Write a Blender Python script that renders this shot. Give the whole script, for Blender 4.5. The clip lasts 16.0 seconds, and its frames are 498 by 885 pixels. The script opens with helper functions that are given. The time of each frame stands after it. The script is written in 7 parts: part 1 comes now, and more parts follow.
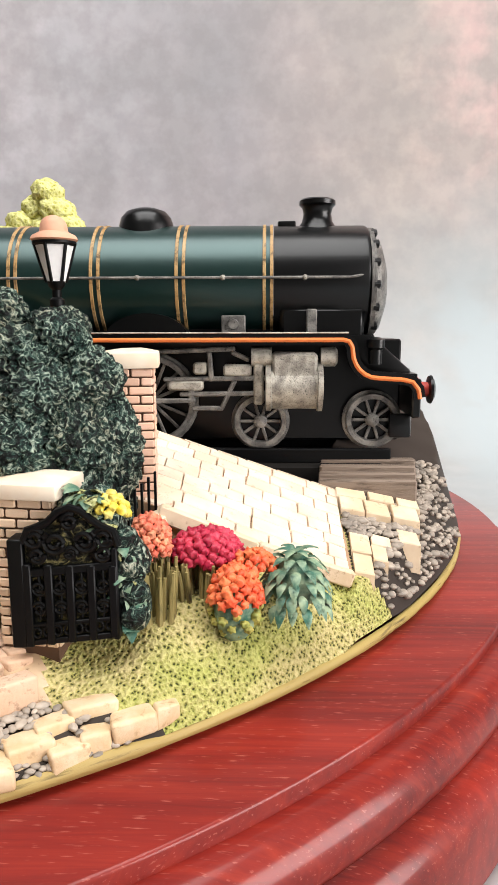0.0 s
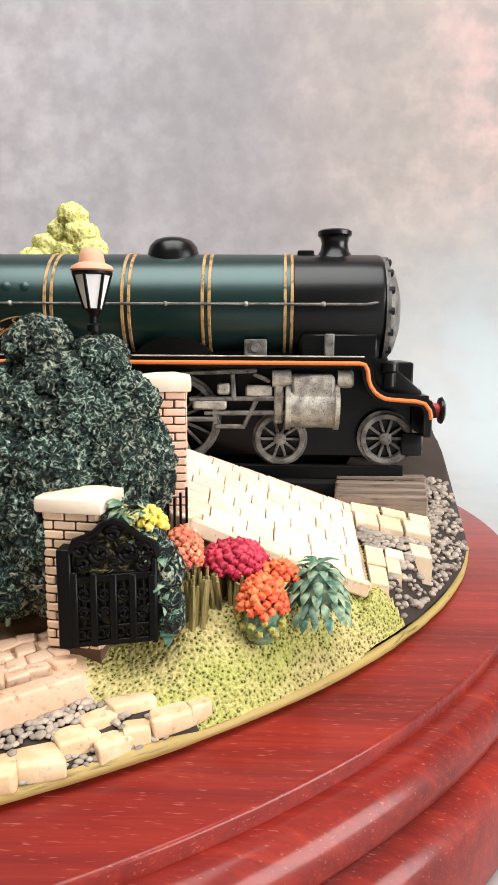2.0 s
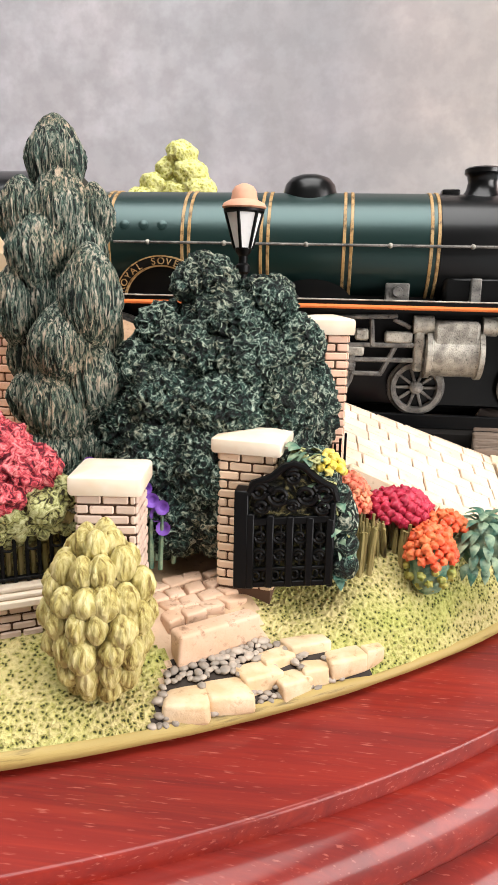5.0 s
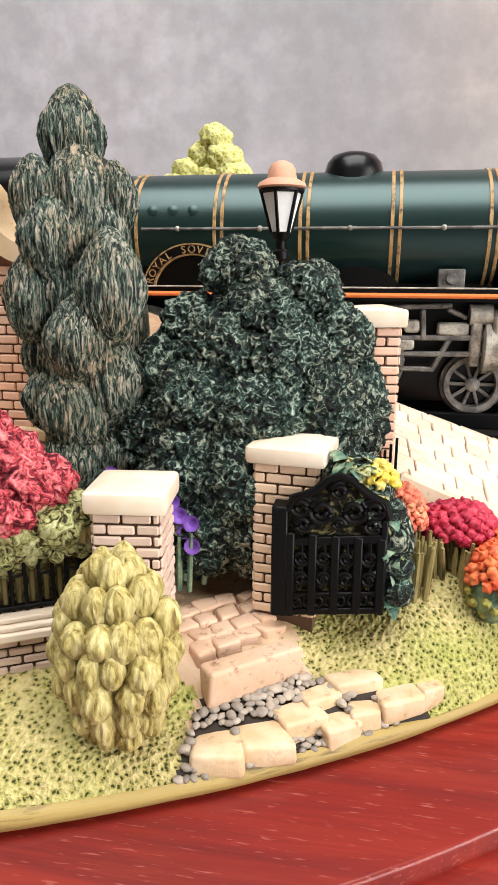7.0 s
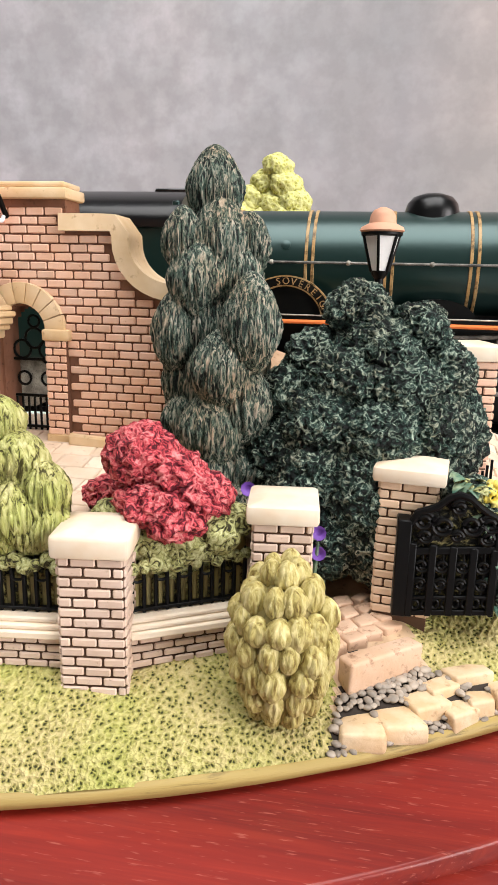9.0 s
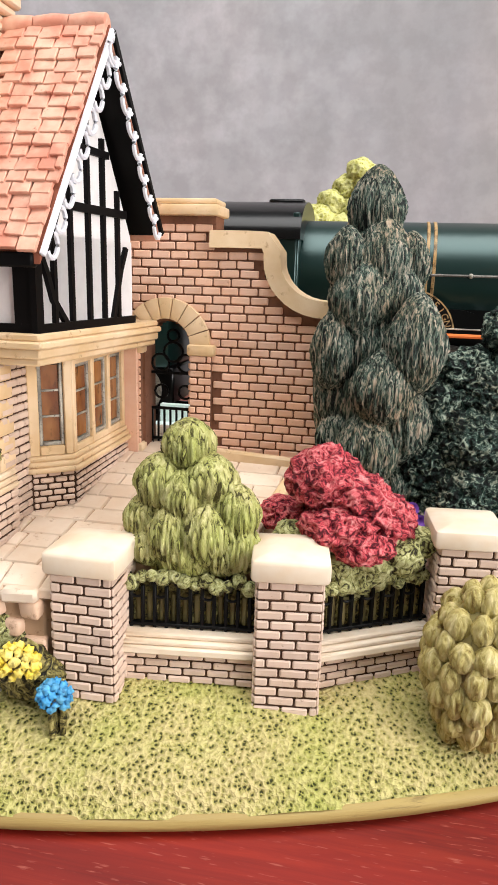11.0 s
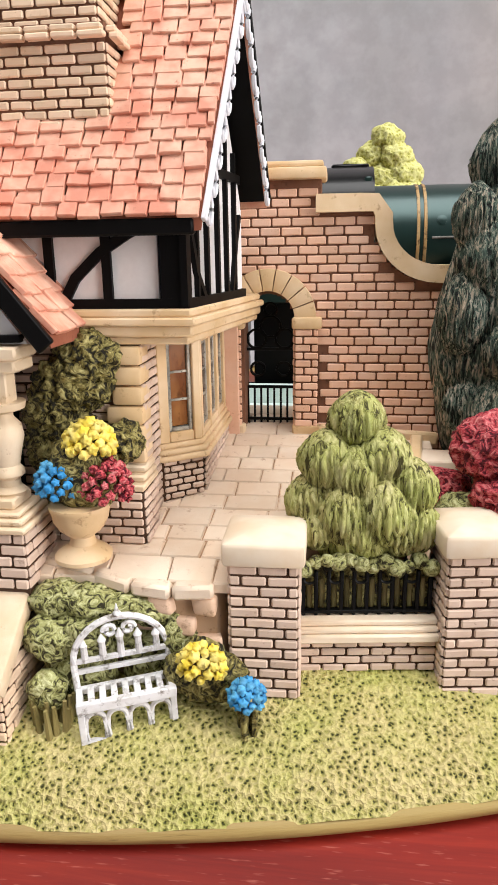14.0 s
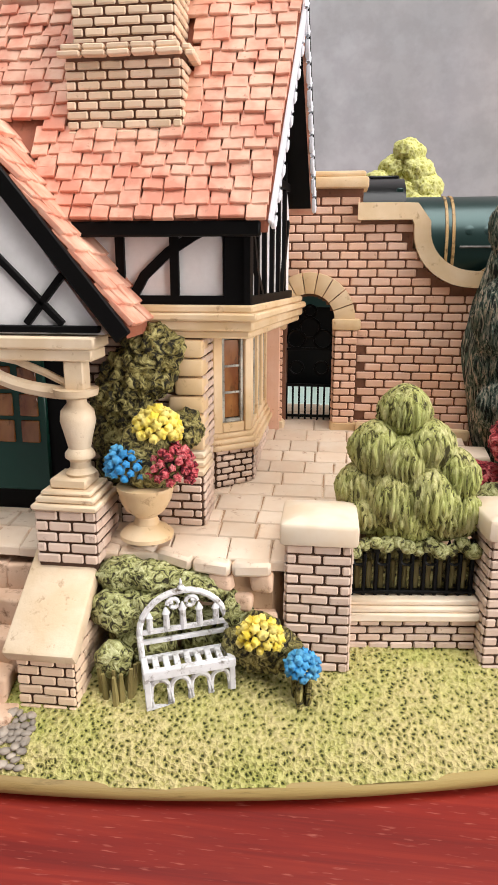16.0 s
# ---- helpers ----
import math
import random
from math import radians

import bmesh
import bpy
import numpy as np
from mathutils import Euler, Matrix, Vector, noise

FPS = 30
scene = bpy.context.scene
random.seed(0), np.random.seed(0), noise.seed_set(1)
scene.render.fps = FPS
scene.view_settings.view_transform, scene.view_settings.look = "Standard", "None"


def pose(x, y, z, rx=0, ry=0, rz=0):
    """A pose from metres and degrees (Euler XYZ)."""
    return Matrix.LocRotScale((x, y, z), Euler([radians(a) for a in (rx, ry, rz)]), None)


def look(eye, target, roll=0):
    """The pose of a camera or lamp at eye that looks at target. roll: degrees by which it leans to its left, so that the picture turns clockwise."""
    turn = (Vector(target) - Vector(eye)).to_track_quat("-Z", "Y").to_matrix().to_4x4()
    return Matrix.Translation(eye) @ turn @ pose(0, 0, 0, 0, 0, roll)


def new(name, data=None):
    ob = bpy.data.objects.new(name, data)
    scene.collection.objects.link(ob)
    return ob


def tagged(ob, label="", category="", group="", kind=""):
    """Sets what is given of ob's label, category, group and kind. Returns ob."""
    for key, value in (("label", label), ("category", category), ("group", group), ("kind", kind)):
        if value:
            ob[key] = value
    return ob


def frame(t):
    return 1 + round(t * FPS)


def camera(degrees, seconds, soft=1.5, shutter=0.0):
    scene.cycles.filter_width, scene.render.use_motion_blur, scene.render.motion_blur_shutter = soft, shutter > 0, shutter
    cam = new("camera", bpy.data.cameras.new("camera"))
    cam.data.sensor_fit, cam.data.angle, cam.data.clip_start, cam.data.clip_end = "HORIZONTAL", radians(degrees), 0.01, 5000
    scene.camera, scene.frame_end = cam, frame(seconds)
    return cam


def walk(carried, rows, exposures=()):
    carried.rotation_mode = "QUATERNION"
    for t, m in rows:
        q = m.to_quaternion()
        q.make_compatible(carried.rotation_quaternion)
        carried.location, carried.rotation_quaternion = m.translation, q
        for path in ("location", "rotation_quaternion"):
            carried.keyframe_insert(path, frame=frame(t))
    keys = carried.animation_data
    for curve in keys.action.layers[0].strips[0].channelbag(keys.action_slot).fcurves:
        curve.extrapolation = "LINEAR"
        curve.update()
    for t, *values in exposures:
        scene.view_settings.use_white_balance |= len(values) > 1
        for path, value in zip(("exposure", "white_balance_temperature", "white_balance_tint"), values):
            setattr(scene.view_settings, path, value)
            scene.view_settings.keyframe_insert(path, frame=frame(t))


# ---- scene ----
# the camera: seconds, place in centimetres, turn in degrees
cam = camera(40.66, 16.0, 1.1)
ROWS = [
    (0, -0.06, -0.026, 9.932, 80.172, 0.142, 1.712),
    (0.5, 0.02, -0.347, 9.965, 80.375, 0.189, 1.622),
    (1, 0.134, -0.576, 9.915, 80.62, 0.001, 1.617),
    (1.5, 0.062, -0.886, 10.109, 81.044, -0.125, 1.876),
    (2, -0.457, -0.974, 10.262, 81.046, -0.31, 2.137),
    (2.5, -1.341, -0.948, 10.345, 80.801, -0.532, 2.866),
    (3, -2.075, -1.223, 10.395, 80.652, -1.003, 3.582),
    (3.5, -2.683, -1.637, 10.387, 80.324, -1.464, 4.332),
    (6, -2.569, -0.162, 9.939, 75.314, -0.332, 8.022),
    (6.5, -2.451, 0.186, 9.972, 76.266, -0.147, 8.708),
    (7, -2.839, 0.421, 10.007, 76.11, -0.321, 9.755),
    (7.5, -3.545, 0.233, 9.859, 76.622, 0.074, 10.487),
    (8, -3.856, -0.401, 10.118, 77.048, -0.188, 10.096),
    (10.5, -6.705, -1.69, 10.869, 75.817, -2.439, 10.937),
    (11, -7.484, -1.779, 10.981, 75.967, -1.637, 11.359),
    (11.5, -8.899, -1.865, 10.954, 76.04, -1.303, 11.096),
    (12, -9.755, -1.882, 10.856, 75.86, -0.559, 10.621),
    (12.5, -10.459, -1.929, 11.127, 75.842, 0.456, 9.923),
    (13, -10.621, -1.708, 10.812, 75.531, 1.063, 8.444),
    (13.5, -10.574, -1.494, 10.549, 74.959, 1.04, 7.524),
    (14, -10.668, -1.668, 10.682, 74.599, 0.866, 7.308),
    (14.5, -10.831, -1.824, 10.73, 74.624, 0.672, 7.255),
    (15, -10.764, -1.995, 10.654, 74.999, 0.334, 7.383),
    (15.5, -11.168, -2.294, 10.653, 75.341, -0.086, 7.453),
    (16, -11.426, -2.518, 10.529, 75.51, -0.048, 7.555),
]
CM = 0.01
EXPOSURES = [(0.0, 0.08), (3.5, 0.2), (8.0, 0.08), (11.0, -0.06), (12.5, -0.15), (16.0, -0.14)]
walk(cam, [(t, pose(CM * x, CM * y, CM * z, rx, ry, rz)) for t, x, y, z, rx, ry, rz in ROWS], EXPOSURES)

# ---- light: a rooflight over the table and a tall window behind the camera ----
world = bpy.data.worlds.new("world")
scene.world = world
world.use_nodes = True
sky = world.node_tree.nodes.new("ShaderNodeTexSky")
sky.sky_type, sky.sun_disc, sky.sun_elevation, sky.sun_rotation = "NISHITA", False, radians(40), radians(200)
world.node_tree.links.new(sky.outputs[0], world.node_tree.nodes["Background"].inputs[0])
world.node_tree.nodes["Background"].inputs[1].default_value = 0.1


def area(name, m, sx, sy, watts, color):
    lamp = bpy.data.lights.new(name, "AREA")
    lamp.shape, lamp.size, lamp.size_y, lamp.energy, lamp.color = "RECTANGLE", sx, sy, watts, color
    ob = new(name, lamp)
    ob.matrix_world = m
    return ob


area("rooflight_daylight", look((0.0, -0.26, 1.53), (-0.06, 0.05, 0)), 1.6, 1.2, 39, (1, 0.98, 0.95))
area("window_daylight", look((1.53, -0.60, 0.50), (-0.05, 0.1, 0.05)), 1.2, 1.0, 40, (1, 0.95, 0.93))


# ---- materials ----
def nodes_of(name):
    m = bpy.data.materials.new(name)
    m.use_nodes = True
    nt = m.node_tree
    return m, nt, nt.nodes["Principled BSDF"]


def mapped(nt, scale, stretch=(1, 1, 1)):
    mp = nt.nodes.new("ShaderNodeMapping")
    geo = nt.nodes.new("ShaderNodeNewGeometry")
    nt.links.new(geo.outputs["Position"], mp.inputs["Vector"])
    mp.inputs["Scale"].default_value = [scale * s for s in stretch]
    return mp.outputs[0]


def noise_tex(nt, vec, detail=5.0, rough=0.6, dist=0.0):
    n = nt.nodes.new("ShaderNodeTexNoise")
    n.inputs["Scale"].default_value, n.inputs["Detail"].default_value = 1.0, detail
    n.inputs["Roughness"].default_value, n.inputs["Distortion"].default_value = rough, dist
    nt.links.new(vec, n.inputs["Vector"])
    return n.outputs["Fac"]


def ramp(nt, fac, stops):
    r = nt.nodes.new("ShaderNodeValToRGB")
    while len(r.color_ramp.elements) < len(stops):
        r.color_ramp.elements.new(0.5)
    for e, (p, c) in zip(r.color_ramp.elements, stops):
        e.position, e.color = p, (*c, 1) if len(c) == 3 else c
    nt.links.new(fac, r.inputs[0])
    return r.outputs[0]


def mix(nt, fac, a, b, mode="MIX"):
    n = nt.nodes.new("ShaderNodeMix")
    n.data_type, n.blend_type = "RGBA", mode
    for v, k in ((fac, 0), (a, 6), (b, 7)):
        if isinstance(v, (int, float)):
            n.inputs[k].default_value = v
        elif isinstance(v, tuple):
            n.inputs[k].default_value = (*v, 1)
        else:
            nt.links.new(v, n.inputs[k])
    return n.outputs[2]


def bump(nt, bsdf, height, strength, distance):
    b = nt.nodes.new("ShaderNodeBump")
    b.inputs["Strength"].default_value, b.inputs["Distance"].default_value = strength, distance
    nt.links.new(height, b.inputs["Height"])
    nt.links.new(b.outputs[0], bsdf.inputs["Normal"])


def paint(name, main, second, wash, rough=0.6, grain=900.0, blotch=120.0, relief=0.4, depth=0.0002, stretch=(1, 1, 1),
          wash_at=0.42, spread=0.0, metal=0.0, coat=0.0):
    """Hand-painted cast resin: a main colour blotched with a second one, a thin dark wash in the grain."""
    m, nt, b = nodes_of(name)
    fine = noise_tex(nt, mapped(nt, grain, stretch), 6, 0.65)
    big = noise_tex(nt, mapped(nt, blotch, stretch), 3, 0.55)
    col = mix(nt, ramp(nt, big, [(0.38, (0, 0, 0)), (0.66, (1, 1, 1))]), main, second)
    col = mix(nt, ramp(nt, fine, [(wash_at - 0.16, (1, 1, 1)), (wash_at, (0, 0, 0))]), col, wash)
    if spread:
        info = nt.nodes.new("ShaderNodeObjectInfo")
        hs = nt.nodes.new("ShaderNodeHueSaturation")
        mr = nt.nodes.new("ShaderNodeMapRange")
        mr.inputs[3].default_value, mr.inputs[4].default_value = 1 - spread, 1 + spread
        nt.links.new(info.outputs["Random"], mr.inputs[0])
        nt.links.new(mr.outputs[0], hs.inputs["Value"])
        nt.links.new(col, hs.inputs["Color"])
        col = hs.outputs[0]
    nt.links.new(col, b.inputs["Base Color"])
    b.inputs["Roughness"].default_value, b.inputs["Metallic"].default_value = rough, metal
    b.inputs["Coat Weight"].default_value, b.inputs["Specular IOR Level"].default_value = coat, 0.3
    bump(nt, b, fine, relief, depth)
    return m


def cellular(name, low, mid, high, cell=900.0, rough=0.55, relief=1.0, depth=0.0006, stretch=(1, 1, 1), at=(0.08, 0.3, 0.6), tint=None):
    """Stippled or crackled modelling: dark pits between raised, dry-brushed flecks."""
    m, nt, b = nodes_of(name)
    v = nt.nodes.new("ShaderNodeTexVoronoi")
    v.feature = "F1"
    vec = mapped(nt, cell, stretch)
    warp = nt.nodes.new("ShaderNodeTexNoise")
    warp.inputs["Scale"].default_value = 1.3
    nt.links.new(vec, warp.inputs["Vector"])
    add = nt.nodes.new("ShaderNodeVectorMath")
    add.operation = "MULTIPLY_ADD"
    nt.links.new(warp.outputs["Color"], add.inputs[0])
    add.inputs[1].default_value = (0.9, 0.9, 0.9)
    nt.links.new(vec, add.inputs[2])
    nt.links.new(add.outputs[0], v.inputs["Vector"])
    v.inputs["Scale"].default_value = 1.0
    col = ramp(nt, v.outputs["Distance"], [(at[0], low), (at[1], mid), (at[2], high)])
    big = noise_tex(nt, mapped(nt, 60.0), 4, 0.6)
    if tint:
        col = mix(nt, ramp(nt, big, [(0.4, (0, 0, 0)), (0.65, (0.8, 0.8, 0.8))]), col, tint, "MULTIPLY")
    nt.links.new(col, b.inputs["Base Color"])
    b.inputs["Roughness"].default_value, b.inputs["Specular IOR Level"].default_value = rough, 0.25
    bump(nt, b, v.outputs["Distance"], relief, depth)
    return m


def frizz(name, low, mid, high, scale=700.0, stretch=(1, 1, 1), rough=0.5, depth=0.0007, at=(0.40, 0.50, 0.64), tint=None, warp=1.6):
    """Wiry modelled foliage: dark hollows, a body colour, dry-brushed pale ridges."""
    m, nt, b = nodes_of(name)
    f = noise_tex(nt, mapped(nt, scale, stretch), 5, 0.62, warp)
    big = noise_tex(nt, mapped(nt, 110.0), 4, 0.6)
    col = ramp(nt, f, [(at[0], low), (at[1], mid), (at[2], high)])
    if tint:
        col = mix(nt, ramp(nt, big, [(0.44, (0, 0, 0)), (0.66, (0.85, 0.85, 0.85))]), col, tint, "MULTIPLY")
    nt.links.new(col, b.inputs["Base Color"])
    b.inputs["Roughness"].default_value, b.inputs["Specular IOR Level"].default_value = rough, 0.3
    bump(nt, b, f, 1.0, depth)
    return m


def plain(name, color, rough=0.5, metal=0.0, coat=0.0, gloss=0.3):
    m, nt, b = nodes_of(name)
    fine = noise_tex(nt, mapped(nt, 700.0), 5, 0.6)
    nt.links.new(mix(nt, 0.25, color, mix(nt, fine, tuple(0.55 * c for c in color), tuple(min(1, 1.35 * c) for c in color))), b.inputs["Base Color"])
    b.inputs["Roughness"].default_value, b.inputs["Metallic"].default_value, b.inputs["Coat Weight"].default_value = rough, metal, coat
    b.inputs["Specular IOR Level"].default_value = gloss
    bump(nt, b, fine, 0.15, 0.0001)
    return m


def wood(name):
    """Red-stained, satin-lacquered mahogany with open pores."""
    m, nt, b = nodes_of(name)
    grain = noise_tex(nt, mapped(nt, 420.0, (0.05, 1, 0.6)), 6, 0.65, 0.6)
    band = noise_tex(nt, mapped(nt, 60.0, (0.12, 1, 1)), 3, 0.5)
    pore = noise_tex(nt, mapped(nt, 2200.0, (0.14, 1, 1)), 2, 0.5)
    col = ramp(nt, grain, [(0.25, (0.045, 0.002, 0.002)), (0.5, (0.185, 0.011, 0.005)), (0.75, (0.36, 0.034, 0.011))])
    col = mix(nt, 0.55, col, ramp(nt, band, [(0.3, (0.09, 0.005, 0.004)), (0.7, (0.26, 0.018, 0.011))]))
    col = mix(nt, ramp(nt, pore, [(0.63, (0, 0, 0)), (0.74, (0.5, 0.5, 0.5))]), col, (0.40, 0.12, 0.085))
    nt.links.new(col, b.inputs["Base Color"])
    b.inputs["Roughness"].default_value, b.inputs["Coat Weight"].default_value = 0.5, 0.4
    b.inputs["Specular IOR Level"].default_value = 0.2
    b.inputs["Coat Roughness"].default_value = 0.16
    bump(nt, b, grain, 0.12, 0.0002)
    return m


def mottled(name, colors, scale, rough=0.7, spots=0.0):
    m, nt, b = nodes_of(name)
    big = noise_tex(nt, mapped(nt, scale), 4, 0.55)
    fine = noise_tex(nt, mapped(nt, scale * 5), 5, 0.6)
    col = ramp(nt, big, [(0.28 + 0.44 * i / (len(colors) - 1), c) for i, c in enumerate(colors)])
    col = mix(nt, 0.35, col, ramp(nt, fine, [(0.3, colors[0]), (0.7, colors[-1])]))
    if spots:
        sp = noise_tex(nt, mapped(nt, scale * 30), 2, 0.6)
        col = mix(nt, ramp(nt, sp, [(0.55, (0, 0, 0)), (0.68, (spots, spots, spots))]), col, (0.12, 0.13, 0.15))
    nt.links.new(col, b.inputs["Base Color"])
    b.inputs["Roughness"].default_value = rough
    return m


WOOD = wood("red_mahogany")
TABLETOP = mottled("mottled_table", [(0.16, 0.20, 0.23), (0.42, 0.48, 0.52), (0.75, 0.8, 0.82)], 14.0, 0.5, 0.6)


def board():
    """A mottled photographic board with its uneven lighting coloured in: grey graded along x, warm and pinkish pale at
    one end, a pale blue cloud low down.
    """
    m, nt, b = nodes_of("light_graded_backdrop")
    geo, sep = nt.nodes.new("ShaderNodeNewGeometry"), nt.nodes.new("ShaderNodeSeparateXYZ")
    nt.links.new(geo.outputs["Position"], sep.inputs[0])

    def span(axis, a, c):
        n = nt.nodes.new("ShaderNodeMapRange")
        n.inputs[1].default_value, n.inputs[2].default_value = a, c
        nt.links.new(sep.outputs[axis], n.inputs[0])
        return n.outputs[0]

    def times(p, q):
        n = nt.nodes.new("ShaderNodeMath")
        n.operation = "MULTIPLY"
        nt.links.new(p, n.inputs[0]), nt.links.new(q, n.inputs[1])
        return n.outputs[0]
    big, mid, fine = (noise_tex(nt, mapped(nt, s), 4, 0.6) for s in (8.0, 22.0, 60.0))
    # uneven light on the sheet, put into the tone by position
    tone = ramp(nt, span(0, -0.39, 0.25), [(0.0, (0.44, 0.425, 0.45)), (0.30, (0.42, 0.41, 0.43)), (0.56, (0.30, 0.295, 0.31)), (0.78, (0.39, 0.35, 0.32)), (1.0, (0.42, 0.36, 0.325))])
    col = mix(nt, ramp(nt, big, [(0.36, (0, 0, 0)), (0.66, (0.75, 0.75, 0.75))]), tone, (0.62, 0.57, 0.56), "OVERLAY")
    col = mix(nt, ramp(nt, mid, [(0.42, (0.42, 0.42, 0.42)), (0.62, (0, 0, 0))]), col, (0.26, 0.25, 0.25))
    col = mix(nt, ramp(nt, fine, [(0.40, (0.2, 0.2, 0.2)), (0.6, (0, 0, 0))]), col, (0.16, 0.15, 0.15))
    # pinkish and pale pools of light, coloured in at the right end
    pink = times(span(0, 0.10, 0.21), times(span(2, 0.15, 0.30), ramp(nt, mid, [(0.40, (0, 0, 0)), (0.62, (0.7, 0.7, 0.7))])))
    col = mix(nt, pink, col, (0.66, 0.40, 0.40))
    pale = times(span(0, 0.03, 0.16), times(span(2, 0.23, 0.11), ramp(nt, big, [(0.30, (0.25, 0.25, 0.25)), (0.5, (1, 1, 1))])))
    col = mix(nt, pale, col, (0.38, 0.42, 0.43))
    nt.links.new(col, b.inputs["Base Color"])
    b.inputs["Roughness"].default_value = 0.85
    return m


BOARD = board()
PLASTERED = plain("grey_wall_paint", (0.16, 0.155, 0.15), 0.9)
LAWN = cellular("stippled_lawn", (0.045, 0.045, 0.012), (0.38, 0.335, 0.105), (0.56, 0.47, 0.21), 1300, 0.6, 1.0, 0.0007, at=(0.17, 0.34, 0.66), tint=(0.74, 0.92, 0.52))
SOIL = paint("earth_brown_resin", (0.52, 0.36, 0.22), (0.66, 0.48, 0.33), (0.16, 0.08, 0.04), 0.65, 700, 90, 0.7, 0.0004)
EDGE = paint("olive_edge_paint", (0.38, 0.28, 0.09), (0.20, 0.115, 0.05), (0.05, 0.03, 0.012), 0.5, 420, 24, 0.6, 0.0004, (0.15, 0.15, 2))
CREAM = paint("cream_stone_paint", (0.64, 0.48, 0.31), (0.74, 0.60, 0.44), (0.34, 0.19, 0.10), 0.55, 500, 130, 0.4, 0.0003, wash_at=0.40)
CAPSTONE = paint("pale_coping_paint", (0.80, 0.69, 0.55), (0.76, 0.60, 0.43), (0.56, 0.36, 0.22), 0.5, 500, 160, 0.2, 0.0002, wash_at=0.32)
FLAG = paint("flagstone_paint", (0.70, 0.54, 0.40), (0.76, 0.63, 0.50), (0.40, 0.24, 0.15), 0.55, 500, 140, 0.4, 0.0003, wash_at=0.40, spread=0.10)
BRICK = paint("pinkish_buff_brick", (0.62, 0.46, 0.36), (0.70, 0.54, 0.44), (0.30, 0.18, 0.12), 0.6, 900, 150, 0.4, 0.0002, wash_at=0.38, spread=0.1)
BRICK_RED = paint("terracotta_brick", (0.74, 0.45, 0.31), (0.78, 0.52, 0.39), (0.40, 0.19, 0.11), 0.6, 900, 150, 0.4, 0.0002, wash_at=0.38, spread=0.1)
BRICK_TAN = paint("tan_chimney_brick", (0.72, 0.53, 0.36), (0.78, 0.58, 0.42), (0.42, 0.25, 0.14), 0.6, 900, 150, 0.4, 0.0002, wash_at=0.38, spread=0.1)
MORTAR = paint("dark_brown_joint_wash", (0.085, 0.045, 0.027), (0.13, 0.07, 0.042), (0.05, 0.025, 0.015), 0.8, 800, 120)
JOINT = paint("ochre_joint_wash", (0.34, 0.21, 0.12), (0.44, 0.29, 0.18), (0.14, 0.07, 0.035), 0.8, 800, 120)
MORTAR_RED = paint("red_brown_joint_wash", (0.17, 0.075, 0.042), (0.24, 0.11, 0.065), (0.07, 0.03, 0.018), 0.8, 800, 120)
TILE = paint("terracotta_roof_tile", (0.64, 0.25, 0.165), (0.78, 0.47, 0.34), (0.34, 0.10, 0.06), 0.55, 800, 190, 0.4, 0.0002, wash_at=0.37, spread=0.09)
TILE_BED = paint("dark_tile_joint", (0.28, 0.09, 0.05), (0.34, 0.12, 0.07), (0.12, 0.04, 0.02), 0.7)
OCHRE = paint("ochre_timber_paint", (0.66, 0.46, 0.25), (0.76, 0.58, 0.38), (0.34, 0.18, 0.08), 0.5, 500, 120, 0.4, 0.0002, wash_at=0.4)
RENDER = plain("white_plaster", (0.82, 0.78, 0.76), 0.6)
# timber black, also used to colour in the shade of bay room and doorway
TIMBER = plain("black_timber_and_room_shade", (0.003, 0.0026, 0.0026), 0.5, gloss=0.12)
BLACK = plain("black_iron", (0.0025, 0.0026, 0.0028), 0.42, gloss=0.16)
WHITE = plain("white_fretwork", (0.80, 0.80, 0.86), 0.45)
BENCH = paint("pale_grey_cast_metal", (0.74, 0.73, 0.74), (0.62, 0.60, 0.59), (0.14, 0.11, 0.08), 0.5, 700, 300, 0.5, 0.0002, wash_at=0.46)
GREEN = plain("deep_green_gloss", (0.003, 0.014, 0.0115), 0.33, 0.0, 0.05, 0.8)
GREEN.node_tree.nodes["Principled BSDF"].inputs["Specular Tint"].default_value = (0.68, 0.95, 0.93, 1)
LOCO_BLACK = plain("black_gloss", (0.0018, 0.0019, 0.002), 0.3, 0.0, 0.1, 0.3)
ORANGE = plain("orange_lining", (0.80, 0.20, 0.05), 0.4)
GOLD = paint("gold_band_paint", (0.40, 0.23, 0.085), (0.46, 0.31, 0.15), (0.10, 0.06, 0.025), 0.45, 700, 200, 0.3, 0.0001, wash_at=0.5)
STEEL = paint("weathered_silver_paint", (0.50, 0.47, 0.40), (0.20, 0.185, 0.16), (0.02, 0.019, 0.018), 0.42, 2600, 300, 0.9, 0.0002, wash_at=0.45, metal=0.3)
DULLSTEEL = paint("blackened_steel_paint", (0.10, 0.095, 0.088), (0.26, 0.245, 0.22), (0.006, 0.006, 0.007), 0.4, 2600, 300, 0.8, 0.0002, wash_at=0.45, metal=0.3)
REDBUF = plain("dull_red_paint", (0.42, 0.05, 0.035), 0.4)
GLASS_DARK = paint("amber_leaded_glass", (0.17, 0.055, 0.018), (0.34, 0.15, 0.05), (0.02, 0.008, 0.004), 0.2, 420, 200, 0.3, 0.0001, (1, 1, 0.5), wash_at=0.46, coat=0.3)
DOORGREEN = plain("dark_green_door_paint", (0.008, 0.05, 0.035), 0.35)
MINT = plain("pale_mint_paint", (0.74, 0.88, 0.83), 0.5)
LAMPGLASS = plain("white_lantern_pane", (0.82, 0.80, 0.78), 0.4)
TERRA = plain("terracotta_lantern_cap", (0.66, 0.34, 0.22), 0.55)
